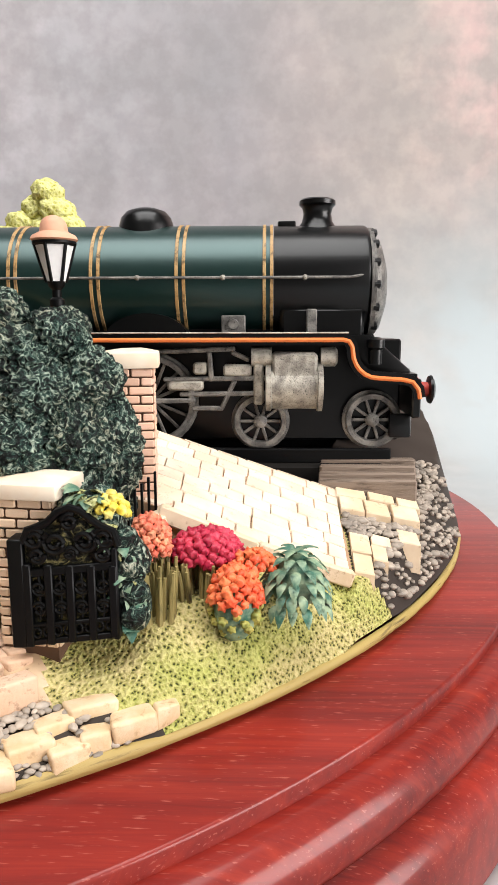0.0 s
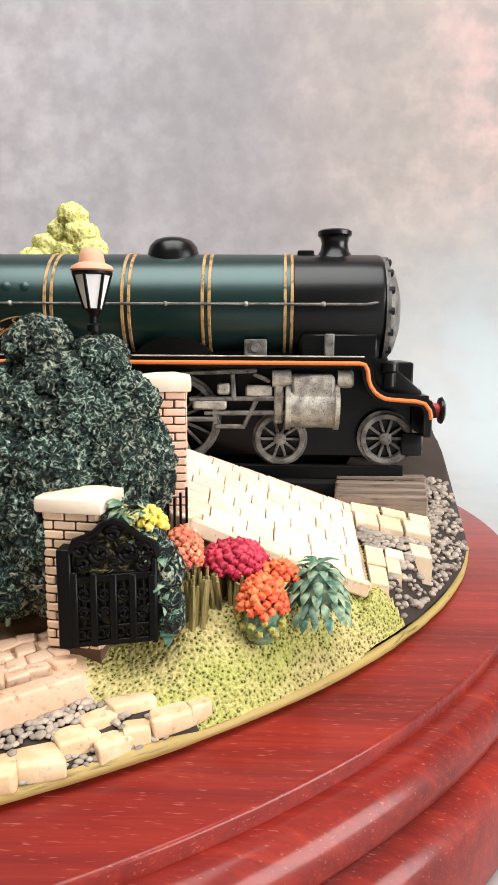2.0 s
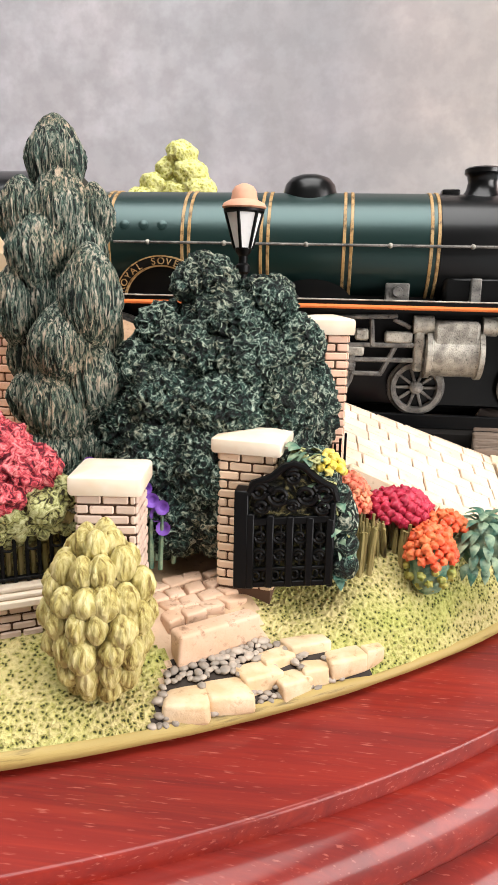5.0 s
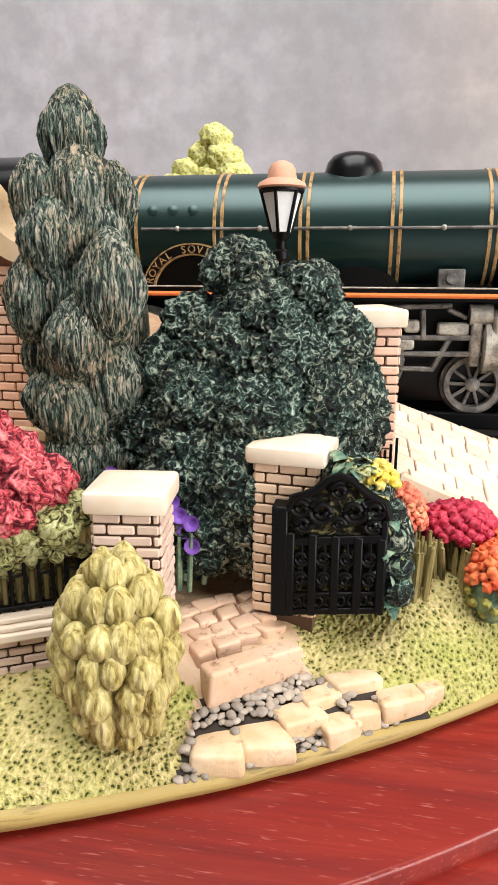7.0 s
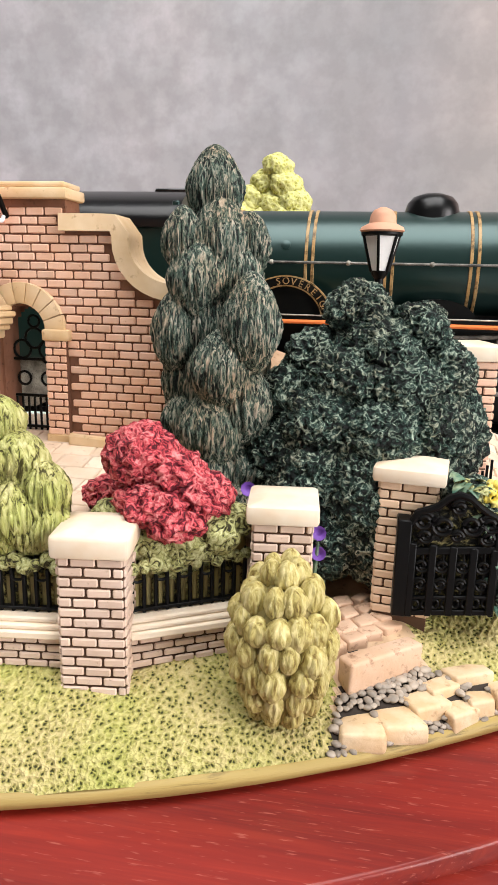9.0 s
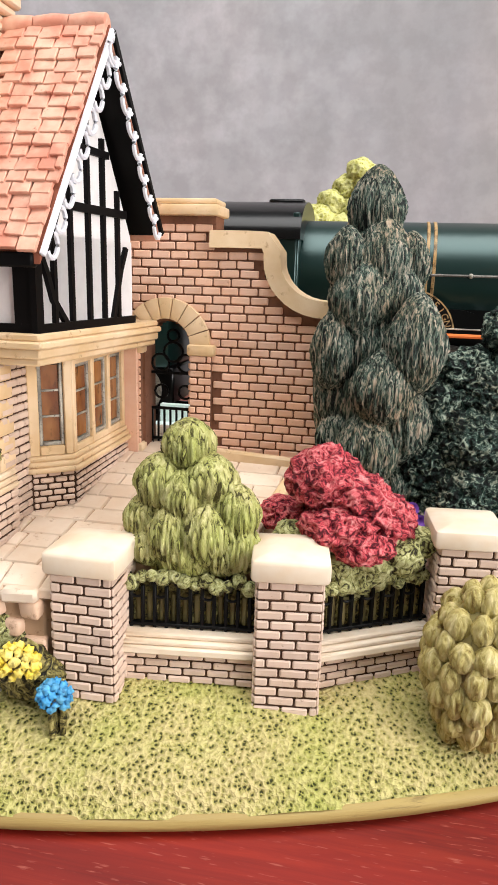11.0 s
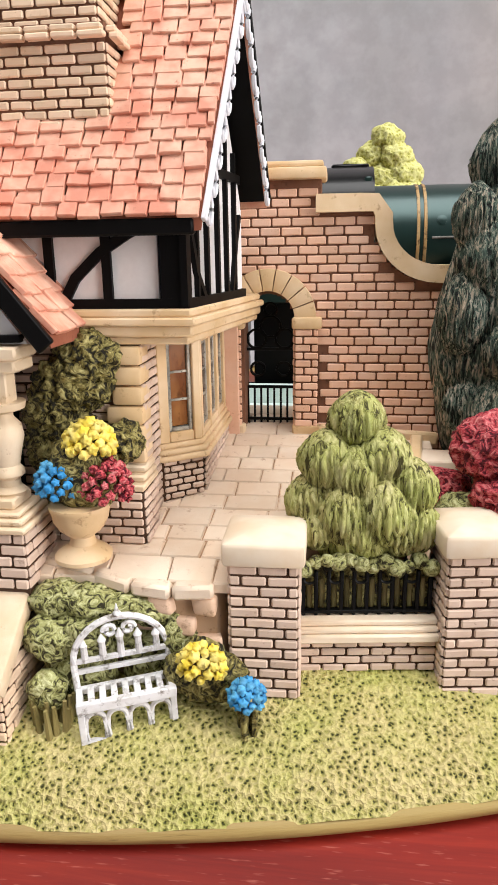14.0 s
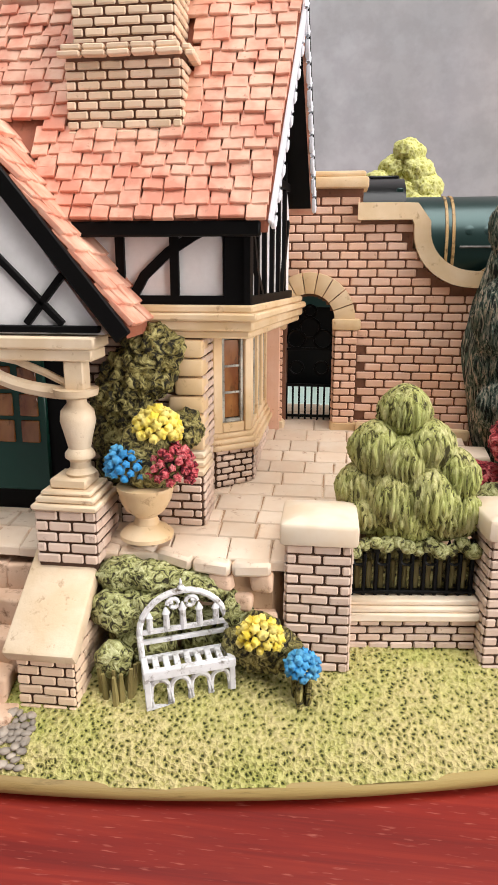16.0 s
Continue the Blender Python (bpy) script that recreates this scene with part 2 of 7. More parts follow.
PEBBLE = paint("grey_pebble", (0.37, 0.31, 0.25), (0.20, 0.17, 0.14), (0.07, 0.06, 0.06), 0.45, 900, 300, 0.3, 0.0002, wash_at=0.38, spread=0.25)
PEBBLE_BED = plain("dark_pebble_bed", (0.03, 0.021, 0.015), 0.7)
# near-black that carries the shadow under the engine; the coal shares it
TRACKBED = plain("engine_shadow_and_coal_black", (0.008, 0.007, 0.006), 0.7, gloss=0.1)
PLANK = paint("grey_brown_plank", (0.22, 0.165, 0.125), (0.17, 0.125, 0.095), (0.05, 0.035, 0.025), 0.6, 900, 120, 0.9, 0.0005, (0.12, 1, 1), wash_at=0.46)
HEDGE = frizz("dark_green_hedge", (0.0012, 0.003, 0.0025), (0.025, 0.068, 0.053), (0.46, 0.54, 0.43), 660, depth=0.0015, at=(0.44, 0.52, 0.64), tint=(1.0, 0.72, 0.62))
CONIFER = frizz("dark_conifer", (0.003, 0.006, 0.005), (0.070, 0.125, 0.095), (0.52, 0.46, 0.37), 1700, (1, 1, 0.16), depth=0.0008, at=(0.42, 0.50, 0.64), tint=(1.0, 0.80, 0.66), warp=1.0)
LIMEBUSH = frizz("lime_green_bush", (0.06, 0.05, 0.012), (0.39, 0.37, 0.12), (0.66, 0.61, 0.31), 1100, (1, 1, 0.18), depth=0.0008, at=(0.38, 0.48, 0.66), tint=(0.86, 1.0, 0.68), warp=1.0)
OLIVE = frizz("olive_yellow_bush", (0.17, 0.11, 0.025), (0.42, 0.345, 0.11), (0.66, 0.57, 0.28), 1000, (1, 1, 0.25), depth=0.0005, at=(0.34, 0.46, 0.66), warp=0.6)
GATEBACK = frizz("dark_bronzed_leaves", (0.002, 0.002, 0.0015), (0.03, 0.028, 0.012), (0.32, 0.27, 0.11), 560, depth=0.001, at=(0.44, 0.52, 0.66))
IVY = frizz("olive_ivy", (0.010, 0.008, 0.003), (0.20, 0.165, 0.045), (0.50, 0.44, 0.18), 640, at=(0.43, 0.52, 0.66))
SHRUB = frizz("light_green_shrub", (0.025, 0.020, 0.006), (0.32, 0.32, 0.11), (0.62, 0.62, 0.34), 700, at=(0.40, 0.49, 0.64))
YELLOWTREE = cellular("yellow_green_tree", (0.25, 0.24, 0.04), (0.52, 0.50, 0.12), (0.66, 0.64, 0.26), 700, 0.6, 0.8, 0.0006)
PINK = frizz("raspberry_pink_bloom", (0.10, 0.006, 0.014), (0.60, 0.06, 0.08), (0.84, 0.32, 0.31), 700, depth=0.0011, at=(0.42, 0.50, 0.66))
STALK = paint("ochre_stalk", (0.22, 0.18, 0.06), (0.34, 0.27, 0.11), (0.04, 0.03, 0.012), 0.6, 600, 200, 0.6, 0.0004, (1, 1, 0.2), wash_at=0.46)
LEAF = paint("dark_green_leaf", (0.045, 0.13, 0.09), (0.30, 0.38, 0.24), (0.015, 0.04, 0.03), 0.45, 500, 420, 0.3, 0.0002, wash_at=0.42)
RED = paint("orange_red_bloom", (0.72, 0.10, 0.04), (0.74, 0.22, 0.08), (0.25, 0.03, 0.02), 0.42, 500, 300, 0.3, 0.0002, wash_at=0.3, spread=0.15)
CRIMSON = paint("crimson_bloom", (0.34, 0.012, 0.04), (0.54, 0.05, 0.085), (0.18, 0.01, 0.02), 0.42, 500, 300, 0.3, 0.0002, wash_at=0.32, spread=0.15)
BUD = paint("green_bud", (0.22, 0.25, 0.06), (0.50, 0.42, 0.10), (0.05, 0.06, 0.02), 0.45, 500, 300)
BLUE = paint("bright_blue_bloom", (0.03, 0.24, 0.52), (0.12, 0.40, 0.62), (0.01, 0.06, 0.16), 0.5, 600, 400, 0.5, 0.0003, wash_at=0.46, spread=0.2)
YELLOW = paint("bright_yellow_bloom", (0.74, 0.56, 0.05), (0.78, 0.66, 0.22), (0.30, 0.22, 0.02), 0.5, 600, 400, 0.5, 0.0003, wash_at=0.46, spread=0.15)
PURPLE = plain("violet_bloom", (0.20, 0.08, 0.42), 0.5)
SALMON = paint("salmon_bloom", (0.66, 0.13, 0.08), (0.72, 0.30, 0.16), (0.22, 0.03, 0.02), 0.5, 600, 400, 0.5, 0.0003, wash_at=0.44, spread=0.2)


# ---- building helpers: all shapes are written in centimetres ----
ORIGIN = {}


def thing(name, at, label, category, group="", kind=""):
    ob = new(name)
    ob.empty_display_size = 0.01
    ob.location = [CM * v for v in at]
    ORIGIN[ob] = Vector(at)
    return tagged(ob, label, category, group, kind)


def mesh_of(name, bm, material, at=(0, 0, 0), smooth=True, angle=40):
    me = bpy.data.meshes.new(name)
    bmesh.ops.transform(bm, matrix=Matrix.Scale(CM, 4) @ Matrix.Translation(-Vector(at)), verts=bm.verts)
    bm.to_mesh(me)
    bm.free()
    for one in material if isinstance(material, (list, tuple)) else [material]:
        me.materials.append(one)
    if smooth:
        me.polygons.foreach_set("use_smooth", [True] * len(me.polygons))
        me.set_sharp_from_angle(angle=radians(angle))
    return me


def part(name, bm, material, parent, label="", smooth=True, angle=40):
    at = ORIGIN[parent]
    ob = new(name, mesh_of(name, bm, material, at, smooth, angle))
    ob.parent = parent
    ORIGIN[ob] = at
    return tagged(ob, label)


def solid(name, bm, material, at, label, category, group="", kind="", smooth=True, angle=40):
    ob = new(name, mesh_of(name, bm, material, at, smooth, angle))
    ob.location = [CM * v for v in at]
    ORIGIN[ob] = Vector(at)
    return tagged(ob, label, category, group, kind)


def piece(name, mesh, parent, m):
    """A small piece that shares its mesh, at the pose m (centimetres) in the world."""
    ob = new(name, mesh)
    ob.parent = parent
    loc, rot, sca = m.decompose()
    ob.location = CM * (loc - ORIGIN[parent])
    ob.rotation_euler = rot.to_euler()
    ob.scale = sca
    return ob


def box(bm, lo, hi, bevel=0.0, m=None, segments=1):
    lo, hi = Vector(lo), Vector(hi)
    vs = [bm.verts.new((x, y, z)) for x in (lo.x, hi.x) for y in (lo.y, hi.y) for z in (lo.z, hi.z)]
    fs = [bm.faces.new([vs[i] for i in f]) for f in ((0, 1, 3, 2), (4, 6, 7, 5), (0, 4, 5, 1), (2, 3, 7, 6), (0, 2, 6, 4), (1, 5, 7, 3))]
    if bevel:
        es = list({e for f in fs for e in f.edges})
        out = bmesh.ops.bevel(bm, geom=es, offset=bevel, segments=segments, profile=0.5, affect="EDGES")
        vs = list({v for f in out["faces"] for v in f.verts} | {v for v in vs if v.is_valid})
    if m is not None:
        bmesh.ops.transform(bm, matrix=m, verts=vs)
    return vs


def frame_of(a, b):
    """A turn whose z runs from a to b."""
    return (Vector(b) - Vector(a)).to_track_quat("Z", "Y").to_matrix().to_4x4()


def bar(bm, a, b, w, d=None, bevel=0.0):
    d = d or w
    n = (Vector(b) - Vector(a)).length
    return box(bm, (-w / 2, -d / 2, 0), (w / 2, d / 2, n), bevel, Matrix.Translation(a) @ frame_of(a, b))


def tube(bm, pts, r, n=8, closed=False):
    pts = [Vector(p) for p in pts]
    rings = []
    for i, p in enumerate(pts):
        a = pts[i - 1] if i or closed else p
        b = pts[(i + 1) % len(pts)] if i < len(pts) - 1 or closed else p
        q = frame_of(a, b)
        rr = r[i] if isinstance(r, (list, tuple)) else r
        rings.append([bm.verts.new(p + q @ Vector((rr * math.cos(2 * math.pi * k / n), rr * math.sin(2 * math.pi * k / n), 0))) for k in range(n)])
    for i in range(len(rings) if closed else len(rings) - 1):
        for k in range(n):
            bm.faces.new((rings[i][k], rings[i][(k + 1) % n], rings[(i + 1) % len(rings)][(k + 1) % n], rings[(i + 1) % len(rings)][k]))
    if not closed:
        bm.faces.new(rings[0][::-1]), bm.faces.new(rings[-1])


def lathe(bm, profile, m=None, n=24):
    """A turned shape: (radius, height) pairs round z."""
    rings, made = [], []
    for r, z in profile:
        rings.append([bm.verts.new((r * math.cos(2 * math.pi * k / n), r * math.sin(2 * math.pi * k / n), z)) for k in range(n)])
        made += rings[-1]
    for a, b in zip(rings, rings[1:]):
        for k in range(n):
            bm.faces.new((a[k], a[(k + 1) % n], b[(k + 1) % n], b[k]))
    bm.faces.new(rings[0][::-1]), bm.faces.new(rings[-1])
    if m is not None:
        bmesh.ops.transform(bm, matrix=m, verts=made)
    return made


def prism(bm, outline, y0, y1, bevel=0.0):
    """An outline of (x, z) pairs, drawn out from y0 to y1."""
    a = [bm.verts.new((x, y0, z)) for x, z in outline]
    b = [bm.verts.new((x, y1, z)) for x, z in outline]
    n = len(a)
    fs = [bm.faces.new(a), bm.faces.new(b[::-1])] + [bm.faces.new((a[i], b[i], b[(i + 1) % n], a[(i + 1) % n])) for i in range(n)]
    bmesh.ops.recalc_face_normals(bm, faces=fs)
    if bevel:
        bmesh.ops.bevel(bm, geom=[e for e in fs[0].edges], offset=bevel, segments=2, profile=0.5, affect="EDGES")
    return a + b


def lump(bm, c, r, sub=3, rough=0.12, freq=3.0, seed=0, kind="noise", squash=None):
    """A modelled lump of foliage: an ellipsoid, broken up by relief."""
    r = Vector(r if isinstance(r, (tuple, list)) else (r, r, r))
    vs = bmesh.ops.create_icosphere(bm, subdivisions=sub, radius=1.0)["verts"]
    off = Vector((seed * 1.7, seed * 2.3, seed * 0.9))
    for v in vs:
        u = v.co.normalized()
        p = Vector((u.x * r.x, u.y * r.y, u.z * r.z))
        if kind == "crackle":
            f1 = noise.voronoi((p + off) * freq)[0]
            k = rough * (f1[0] * 1.6 - 0.5) + 0.5 * rough * noise.noise((p + off) * freq * 0.4)
            k += 0.35 * rough * noise.noise((p + off) * freq * 2.3)
        elif kind == "strand":
            phi = math.atan2(u.y, u.x)
            k = rough * (math.sin(freq * phi + 3 * noise.noise((p + off) * 1.5)) * (1 - u.z * u.z) ** 0.5 * 0.6 + 0.7 * noise.noise(Vector((u.x * freq, u.y * freq, u.z * 1.5)) * 1.3 + off))
        else:
            k = rough * noise.fractal((p + off) * freq, 0.6, 2.0, 3)
        v.co = Vector(c) + p * (1 + k / max(0.3, min(r)))
        if squash:
            v.co.x += squash * (v.co.z - c[2])
    return vs


BOX_MESHES = {}


def block_mesh(name, size, material, bevel):
    """One shared bevelled block, centred on its back face's middle; x along, y outwards (minus), z up."""
    key = (name, *(round(v, 2) for v in size), material.name)
    if key not in BOX_MESHES:
        bm = bmesh.new()
        l, d, h = key[1:4]
        box(bm, (-l / 2, -d, -h / 2), (l / 2, 0, h / 2), min(bevel, 0.3 * h))
        BOX_MESHES[key] = mesh_of(name, bm, material, angle=25)
    return BOX_MESHES[key]


RND = random.Random(7)


def brickwork(parent, origin, along, up, width, height, material, course=0.165, length=0.4, proud=0.05, joint=0.03, keep=None, name="brick", shift=0):
    """Courses of bricks on a plane: origin at the lower end of the run, along and up as unit vectors; they stand out to along x up."""
    along, up = Vector(along).normalized(), Vector(up).normalized()
    out = along.cross(up)
    rot = Matrix((along, -out, up)).transposed().to_4x4()
    rows = max(1, round(height / course))
    ch = height / rows
    for j in range(rows):
        x = -(length / 2 if (j + shift) % 2 else 0.0)
        while x < width - 0.02:
            l = length * RND.uniform(0.92, 1.08)
            a, b = max(x, 0), min(x + l, width)
            if width - b < 0.1:
                b = width
            if b - a > 0.06 and (keep is None or keep((a + b) / 2, (j + 0.5) * ch)):
                me = block_mesh(name, (b - a - joint, proud, ch - joint), material, 0.02)
                p = Vector(origin) + along * (a + b) / 2 + up * ((j + 0.5) * ch) + out * RND.uniform(-0.008, 0.008)
                piece(name, me, parent, Matrix.Translation(p) @ rot @ pose(0, 0, 0, 0, RND.uniform(-1.2, 1.2), 0))
            x = x + l if b < width else width
            if b >= width:
                break


# ---- the room: table, backdrop board, plain walls that close it ----
bm = bmesh.new()
box(bm, (-90, -60, -3), (70, 62, -0.06), 0.4, segments=2)
table = thing("table", (-10, 0, -75), "table with a mottled blue-grey stone-look top", "table")
part("tabletop", bm, TABLETOP, table)
for x, y in ((-84, -54), (64, -54), (-84, 56), (64, 56)):
    bm = bmesh.new()
    box(bm, (x - 3, y - 3, -75), (x + 3, y + 3, -3.02), 0.5)
    part("leg", bm, TIMBER, table)
bm = bmesh.new()
sweep = [(-58.0, -0.004), (10.0, -0.004), (44.0, -0.004)] + [(44.0 + 14 * math.sin(radians(a)), 13.996 - 14 * math.cos(radians(a))) for a in range(6, 91, 6)] + [(58.0, 40.0), (58.0, 85.0)]
sheet = [[bm.verts.new((x, y, z)) for y, z in sweep] + [bm.verts.new((x, y + 0.05 * min(1, max(0, z)), z - 0.05)) for y, z in reversed(sweep)] for x in (-88, 68)]
for k in range(len(sheet[0])):
    bm.faces.new((sheet[0][k], sheet[0][k - 1], sheet[1][k - 1], sheet[1][k]))
bm.faces.new(sheet[0]), bm.faces.new(sheet[1][::-1])
bmesh.ops.recalc_face_normals(bm, faces=bm.faces)
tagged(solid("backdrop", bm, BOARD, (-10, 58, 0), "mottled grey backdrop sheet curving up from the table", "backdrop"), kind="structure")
for name, lo, hi in (("floor", (-170, -150, -80), (150, 130, -75)), ("wall_north", (-170, 130, -75), (150, 140, 150)), ("wall_west", (-180, -150, -75), (-170, 140, 150)),
                     ("wall_south", (-170, -160, -75), (150, -150, 150))):
    bm = bmesh.new()
    box(bm, lo, hi)
    solid(name, bm, PLASTERED, ((lo[0] + hi[0]) / 2, (lo[1] + hi[1]) / 2, lo[2]), "plain grey painted " + name.split("_")[0], name.split("_")[0], kind="structure")


def holed(name, axis, level, thick, u0, u1, v0, v1, a0, a1, b0, b1, label, category):
    bm = bmesh.new()
    for p0, p1, q0, q1 in ((u0, a0, v0, v1), (a1, u1, v0, v1), (a0, a1, v0, b0), (a0, a1, b1, v1)):
        lo, hi = ((p0, q0, level), (p1, q1, level + thick)) if axis == "z" else ((level, p0, q0), (level + thick, p1, q1))
        box(bm, lo, hi)
    solid(name, bm, PLASTERED, (0, 0, level) if axis == "z" else (level, 0, v0), label, category, kind="structure")


holed("ceiling", "z", 150, 8, -180, 160, -160, 140, -84, 84, -92, 40, "grey ceiling with a rooflight opening", "ceiling")
holed("wall_east", "x", 150, 10, -150, 140, -75, 150, -124, 4, -4, 104, "grey wall with a window opening", "wall")

# ---- the oval plinth ----
RIM_C, RIM_A, RIM_B, TOP = (-15.5, 23.0), 22.99, 19.74, 3.45


def oval_loft(bm, profile, c, a, b, n=220):
    """Rings round an oval: (outward offset, height) pairs."""
    rings = []
    for o, z in profile:
        rings.append([bm.verts.new((c[0] + (a + o) * math.cos(2 * math.pi * k / n), c[1] + (b + o) * math.sin(2 * math.pi * k / n), z)) for k in range(n)])
    for p, q in zip(rings, rings[1:]):
        for k in range(n):
            bm.faces.new((p[k], p[(k + 1) % n], q[(k + 1) % n], q[k]))
    return rings


def arc(cx, cz, r, a0, a1, n=8):
    return [(cx + r * math.cos(radians(a0 + (a1 - a0) * i / n)), cz + r * math.sin(radians(a0 + (a1 - a0) * i / n))) for i in range(n + 1)]


plinth = thing("wooden_plinth", (*RIM_C, 0), "oval red-stained mahogany display plinth with moulded edge", "plinth")
bm = bmesh.new()
rings = oval_loft(bm, [(-0.35, 2.7), (-0.02, 2.85), (0.0, TOP - 0.06), (-0.02, TOP - 0.02), (-0.06, TOP)], RIM_C, RIM_A, RIM_B)
bm.faces.new(rings[-1])
part("top_panel", bm, WOOD, plinth, angle=50)
bm = bmesh.new()
oval_loft(bm, [(-0.4, 3.12), (0.0, 3.12)] + arc(0.06, 2.5, 0.62, 92, -22, 14) + [(0.50, 2.1)], RIM_C, RIM_A, RIM_B)
part("bead", bm, WOOD, plinth, angle=60)
bm = bmesh.new()
rings = oval_loft(bm, [(0.3, 2.1), (0.52, 2.1)] + arc(0.40, 1.42, 0.68, 78, 0, 10) + [(1.10, 1.2), (1.12, 0.25), (1.05, 0.06), (0.95, 0.0)], RIM_C, RIM_A, RIM_B)
bm.faces.new(rings[-1][::-1])
part("base_moulding", bm, WOOD, plinth, angle=60)

# ---- the scenic base: an oval cast slab with lawns, paths and a ramp ----
SLAB_C, SLAB_A, SLAB_B = (-16.5, 23.5), 22.63, 18.8


def smooth_step(x, a, b):
    t = max(0.0, min(1.0, (x - a) / (b - a)))
    return t * t * (3 - 2 * t)


def inside(x, y):
    """How far a place lies within the slab's edge."""
    u, v = (x - SLAB_C[0]) / SLAB_A, (y - SLAB_C[1]) / SLAB_B
    s = math.hypot(u, v)
    if s < 1e-6:
        return 15.0
    n = math.hypot(u / SLAB_A, v / SLAB_B) / s
    return (1 - s) / n


def ground_z(x, y):
    d = max(0.0, inside(x, y))
    right = smooth_step(x, -3.4, -0.6)
    z = TOP + 0.30 + 0.18 * smooth_step(d, 0, 0.4) + (0.38 + 1.0 * right) * min(d, 1.9 - 0.95 * right) + 1.0 * smooth_step(d, 3.2, 6.5)
    path = smooth_step(x, -5.3, -4.9) * (1 - smooth_step(x, -2.6, -1.6)) * (1 - smooth_step(d, 1.2, 1.9))
    z -= 0.05 * path
    tip = smooth_step(x, 1.25, 1.75)
    z = z * (1 - tip) + tip * min(TOP + 0.45 + 3.2 * d, 4.92 + 0.30 * (y - 13.16) - 0.20 * max(0.0, x - 1.73))
    return z + 0.05 * noise.noise(Vector((x, y, 0)) * 0.9)


def zone(x, y):
    """0 lawn, 1 bare ground, 2 pebble bed."""
    d = inside(x, y)
    if x > 1.68 and y > 13.1 + 0.3 * (x - 1.68) or x > 2.55:
        return 2
    if -4.95 + 0.1 * d < x < -1.6 - 2.0 * d and d < 1.75:
        return 2
    if x < -16.2 and x > -20.5:
        return 1
    if x < -4.95 and d < 2.9 and y < 8.6:
        return 0
    if -4.95 <= x < 2.6 and d < 2.6 and x > -3.9 + 0.4 * (2.2 - d):
        return 0
    return 1


def base_sheet(which):
    bm = bmesh.new()
    grid = {}
    N, depths = 640, [0.0, 0.03] + [0.07 * k for k in range(1, 40)] + [2.8 + 0.4 * k for k in range(1, 31)]
    for i in range(N + 1):
        th = radians(-140 + 185 * i / N)
        for j, d in enumerate(depths):
            s = 1 - d / (0.5 * (SLAB_A + SLAB_B))
            x, y = SLAB_C[0] + SLAB_A * s * math.cos(th), SLAB_C[1] + SLAB_B * s * math.sin(th)
            grid[i, j] = (x, y, ground_z(x, y))
    made = {}
    for i in range(N):
        for j in range(len(depths) - 1):
            q = [(i, j), (i + 1, j), (i + 1, j + 1), (i, j + 1)]
            cx = sum(grid[k][0] for k in q) / 4
            cy = sum(grid[k][1] for k in q) / 4
            if zone(cx, cy) == which:
                for k in q:
                    if k not in made:
                        made[k] = bm.verts.new(grid[k])
                bm.faces.new([made[k] for k in q])
    return bm


for which, name, material, label in ((0, "lawn", LAWN, "stippled yellow-green modelled lawn on the scenic base"), (1, "ground", SOIL, "brown painted ground of the scenic base"),
                                     (2, "pebble_bed", PEBBLE_BED, "dark bed under pebbles on the scenic base")):
    solid(name, base_sheet(which), material, (*SLAB_C, 3.4), label, name.replace("_", " "), kind="structure", angle=180)
bm = bmesh.new()
rings = oval_loft(bm, [(-0.4, TOP + 0.004), (-0.22, TOP + 0.004), (-0.10, TOP + 0.09), (0.05, TOP + 0.15), (0.05, TOP + 0.24), (0.01, TOP + 0.31), (-0.06, TOP + 0.335)], SLAB_C, SLAB_A, SLAB_B, 400)
for r in rings:
    for v in r:
        k = 0.05 * noise.noise(v.co * 0.7) + 0.025 * noise.noise(v.co * 2.5)
        v.co.x += k * 0.7
        v.co.z += 0.8 * k if v.co.z > TOP + 0.15 else 0
solid("base_edge", bm, EDGE, (*SLAB_C, TOP), "rounded olive-yellow painted edge of the scenic base", "base edge", kind="structure", angle=180)

PATHSTONE = paint("ochre_cream_path_stone", (0.60, 0.42, 0.24), (0.70, 0.54, 0.36), (0.34, 0.18, 0.08), 0.55, 420, 240, 0.6, 0.0004, wash_at=0.42)
STEPSTONE = paint("pinkish_step_stone", (0.58, 0.38, 0.25), (0.66, 0.46, 0.33), (0.26, 0.14, 0.08), 0.6, 600, 140, 0.6, 0.0003, wash_at=0.44)


# ---- paving, pebbles and stones ----
def ramp_z(x, y):
    drop = 0.42 * smooth_step(x, -2.4, 1.6) * max(0.0, 16.2 - y) / 3.25
    return 6.08 + 0.33 * (1.33 - x) + 0.17 * (y - 16.2) - drop


def ramp_front(x):
    return 12.3 + 0.62 * smooth_step(x, -2.2, 1.7)



def quad_slab(bm, corners, thick):
    top = [bm.verts.new(c) for c in corners]
    low = [bm.verts.new((c[0], c[1], c[2] - thick)) for c in corners]
    n = len(top)
    fs = [bm.faces.new(top), bm.faces.new(low[::-1])] + [bm.faces.new((top[i], low[i], low[(i + 1) % n], top[(i + 1) % n])) for i in range(n)]
    bmesh.ops.recalc_face_normals(bm, faces=fs)


platform = thing("station_ramp", (-2, 14, 4.5), "sloping cream stone platform ramp with laid paving blocks", "ramp")
RAMP = [(-8.6, 13.3), (-2.2, 12.3), (-0.3, 12.56), (0.8, 12.82), (1.64, 12.92), (1.62, 14.2), (1.45, 16.15), (-8.6, 16.3)]
bm = bmesh.new()
quad_slab(bm, [(x, y, ramp_z(x, y) - 0.03) for x, y in RAMP], 1.3)
part("bed", bm, JOINT, platform, "brown joint wash", smooth=False)


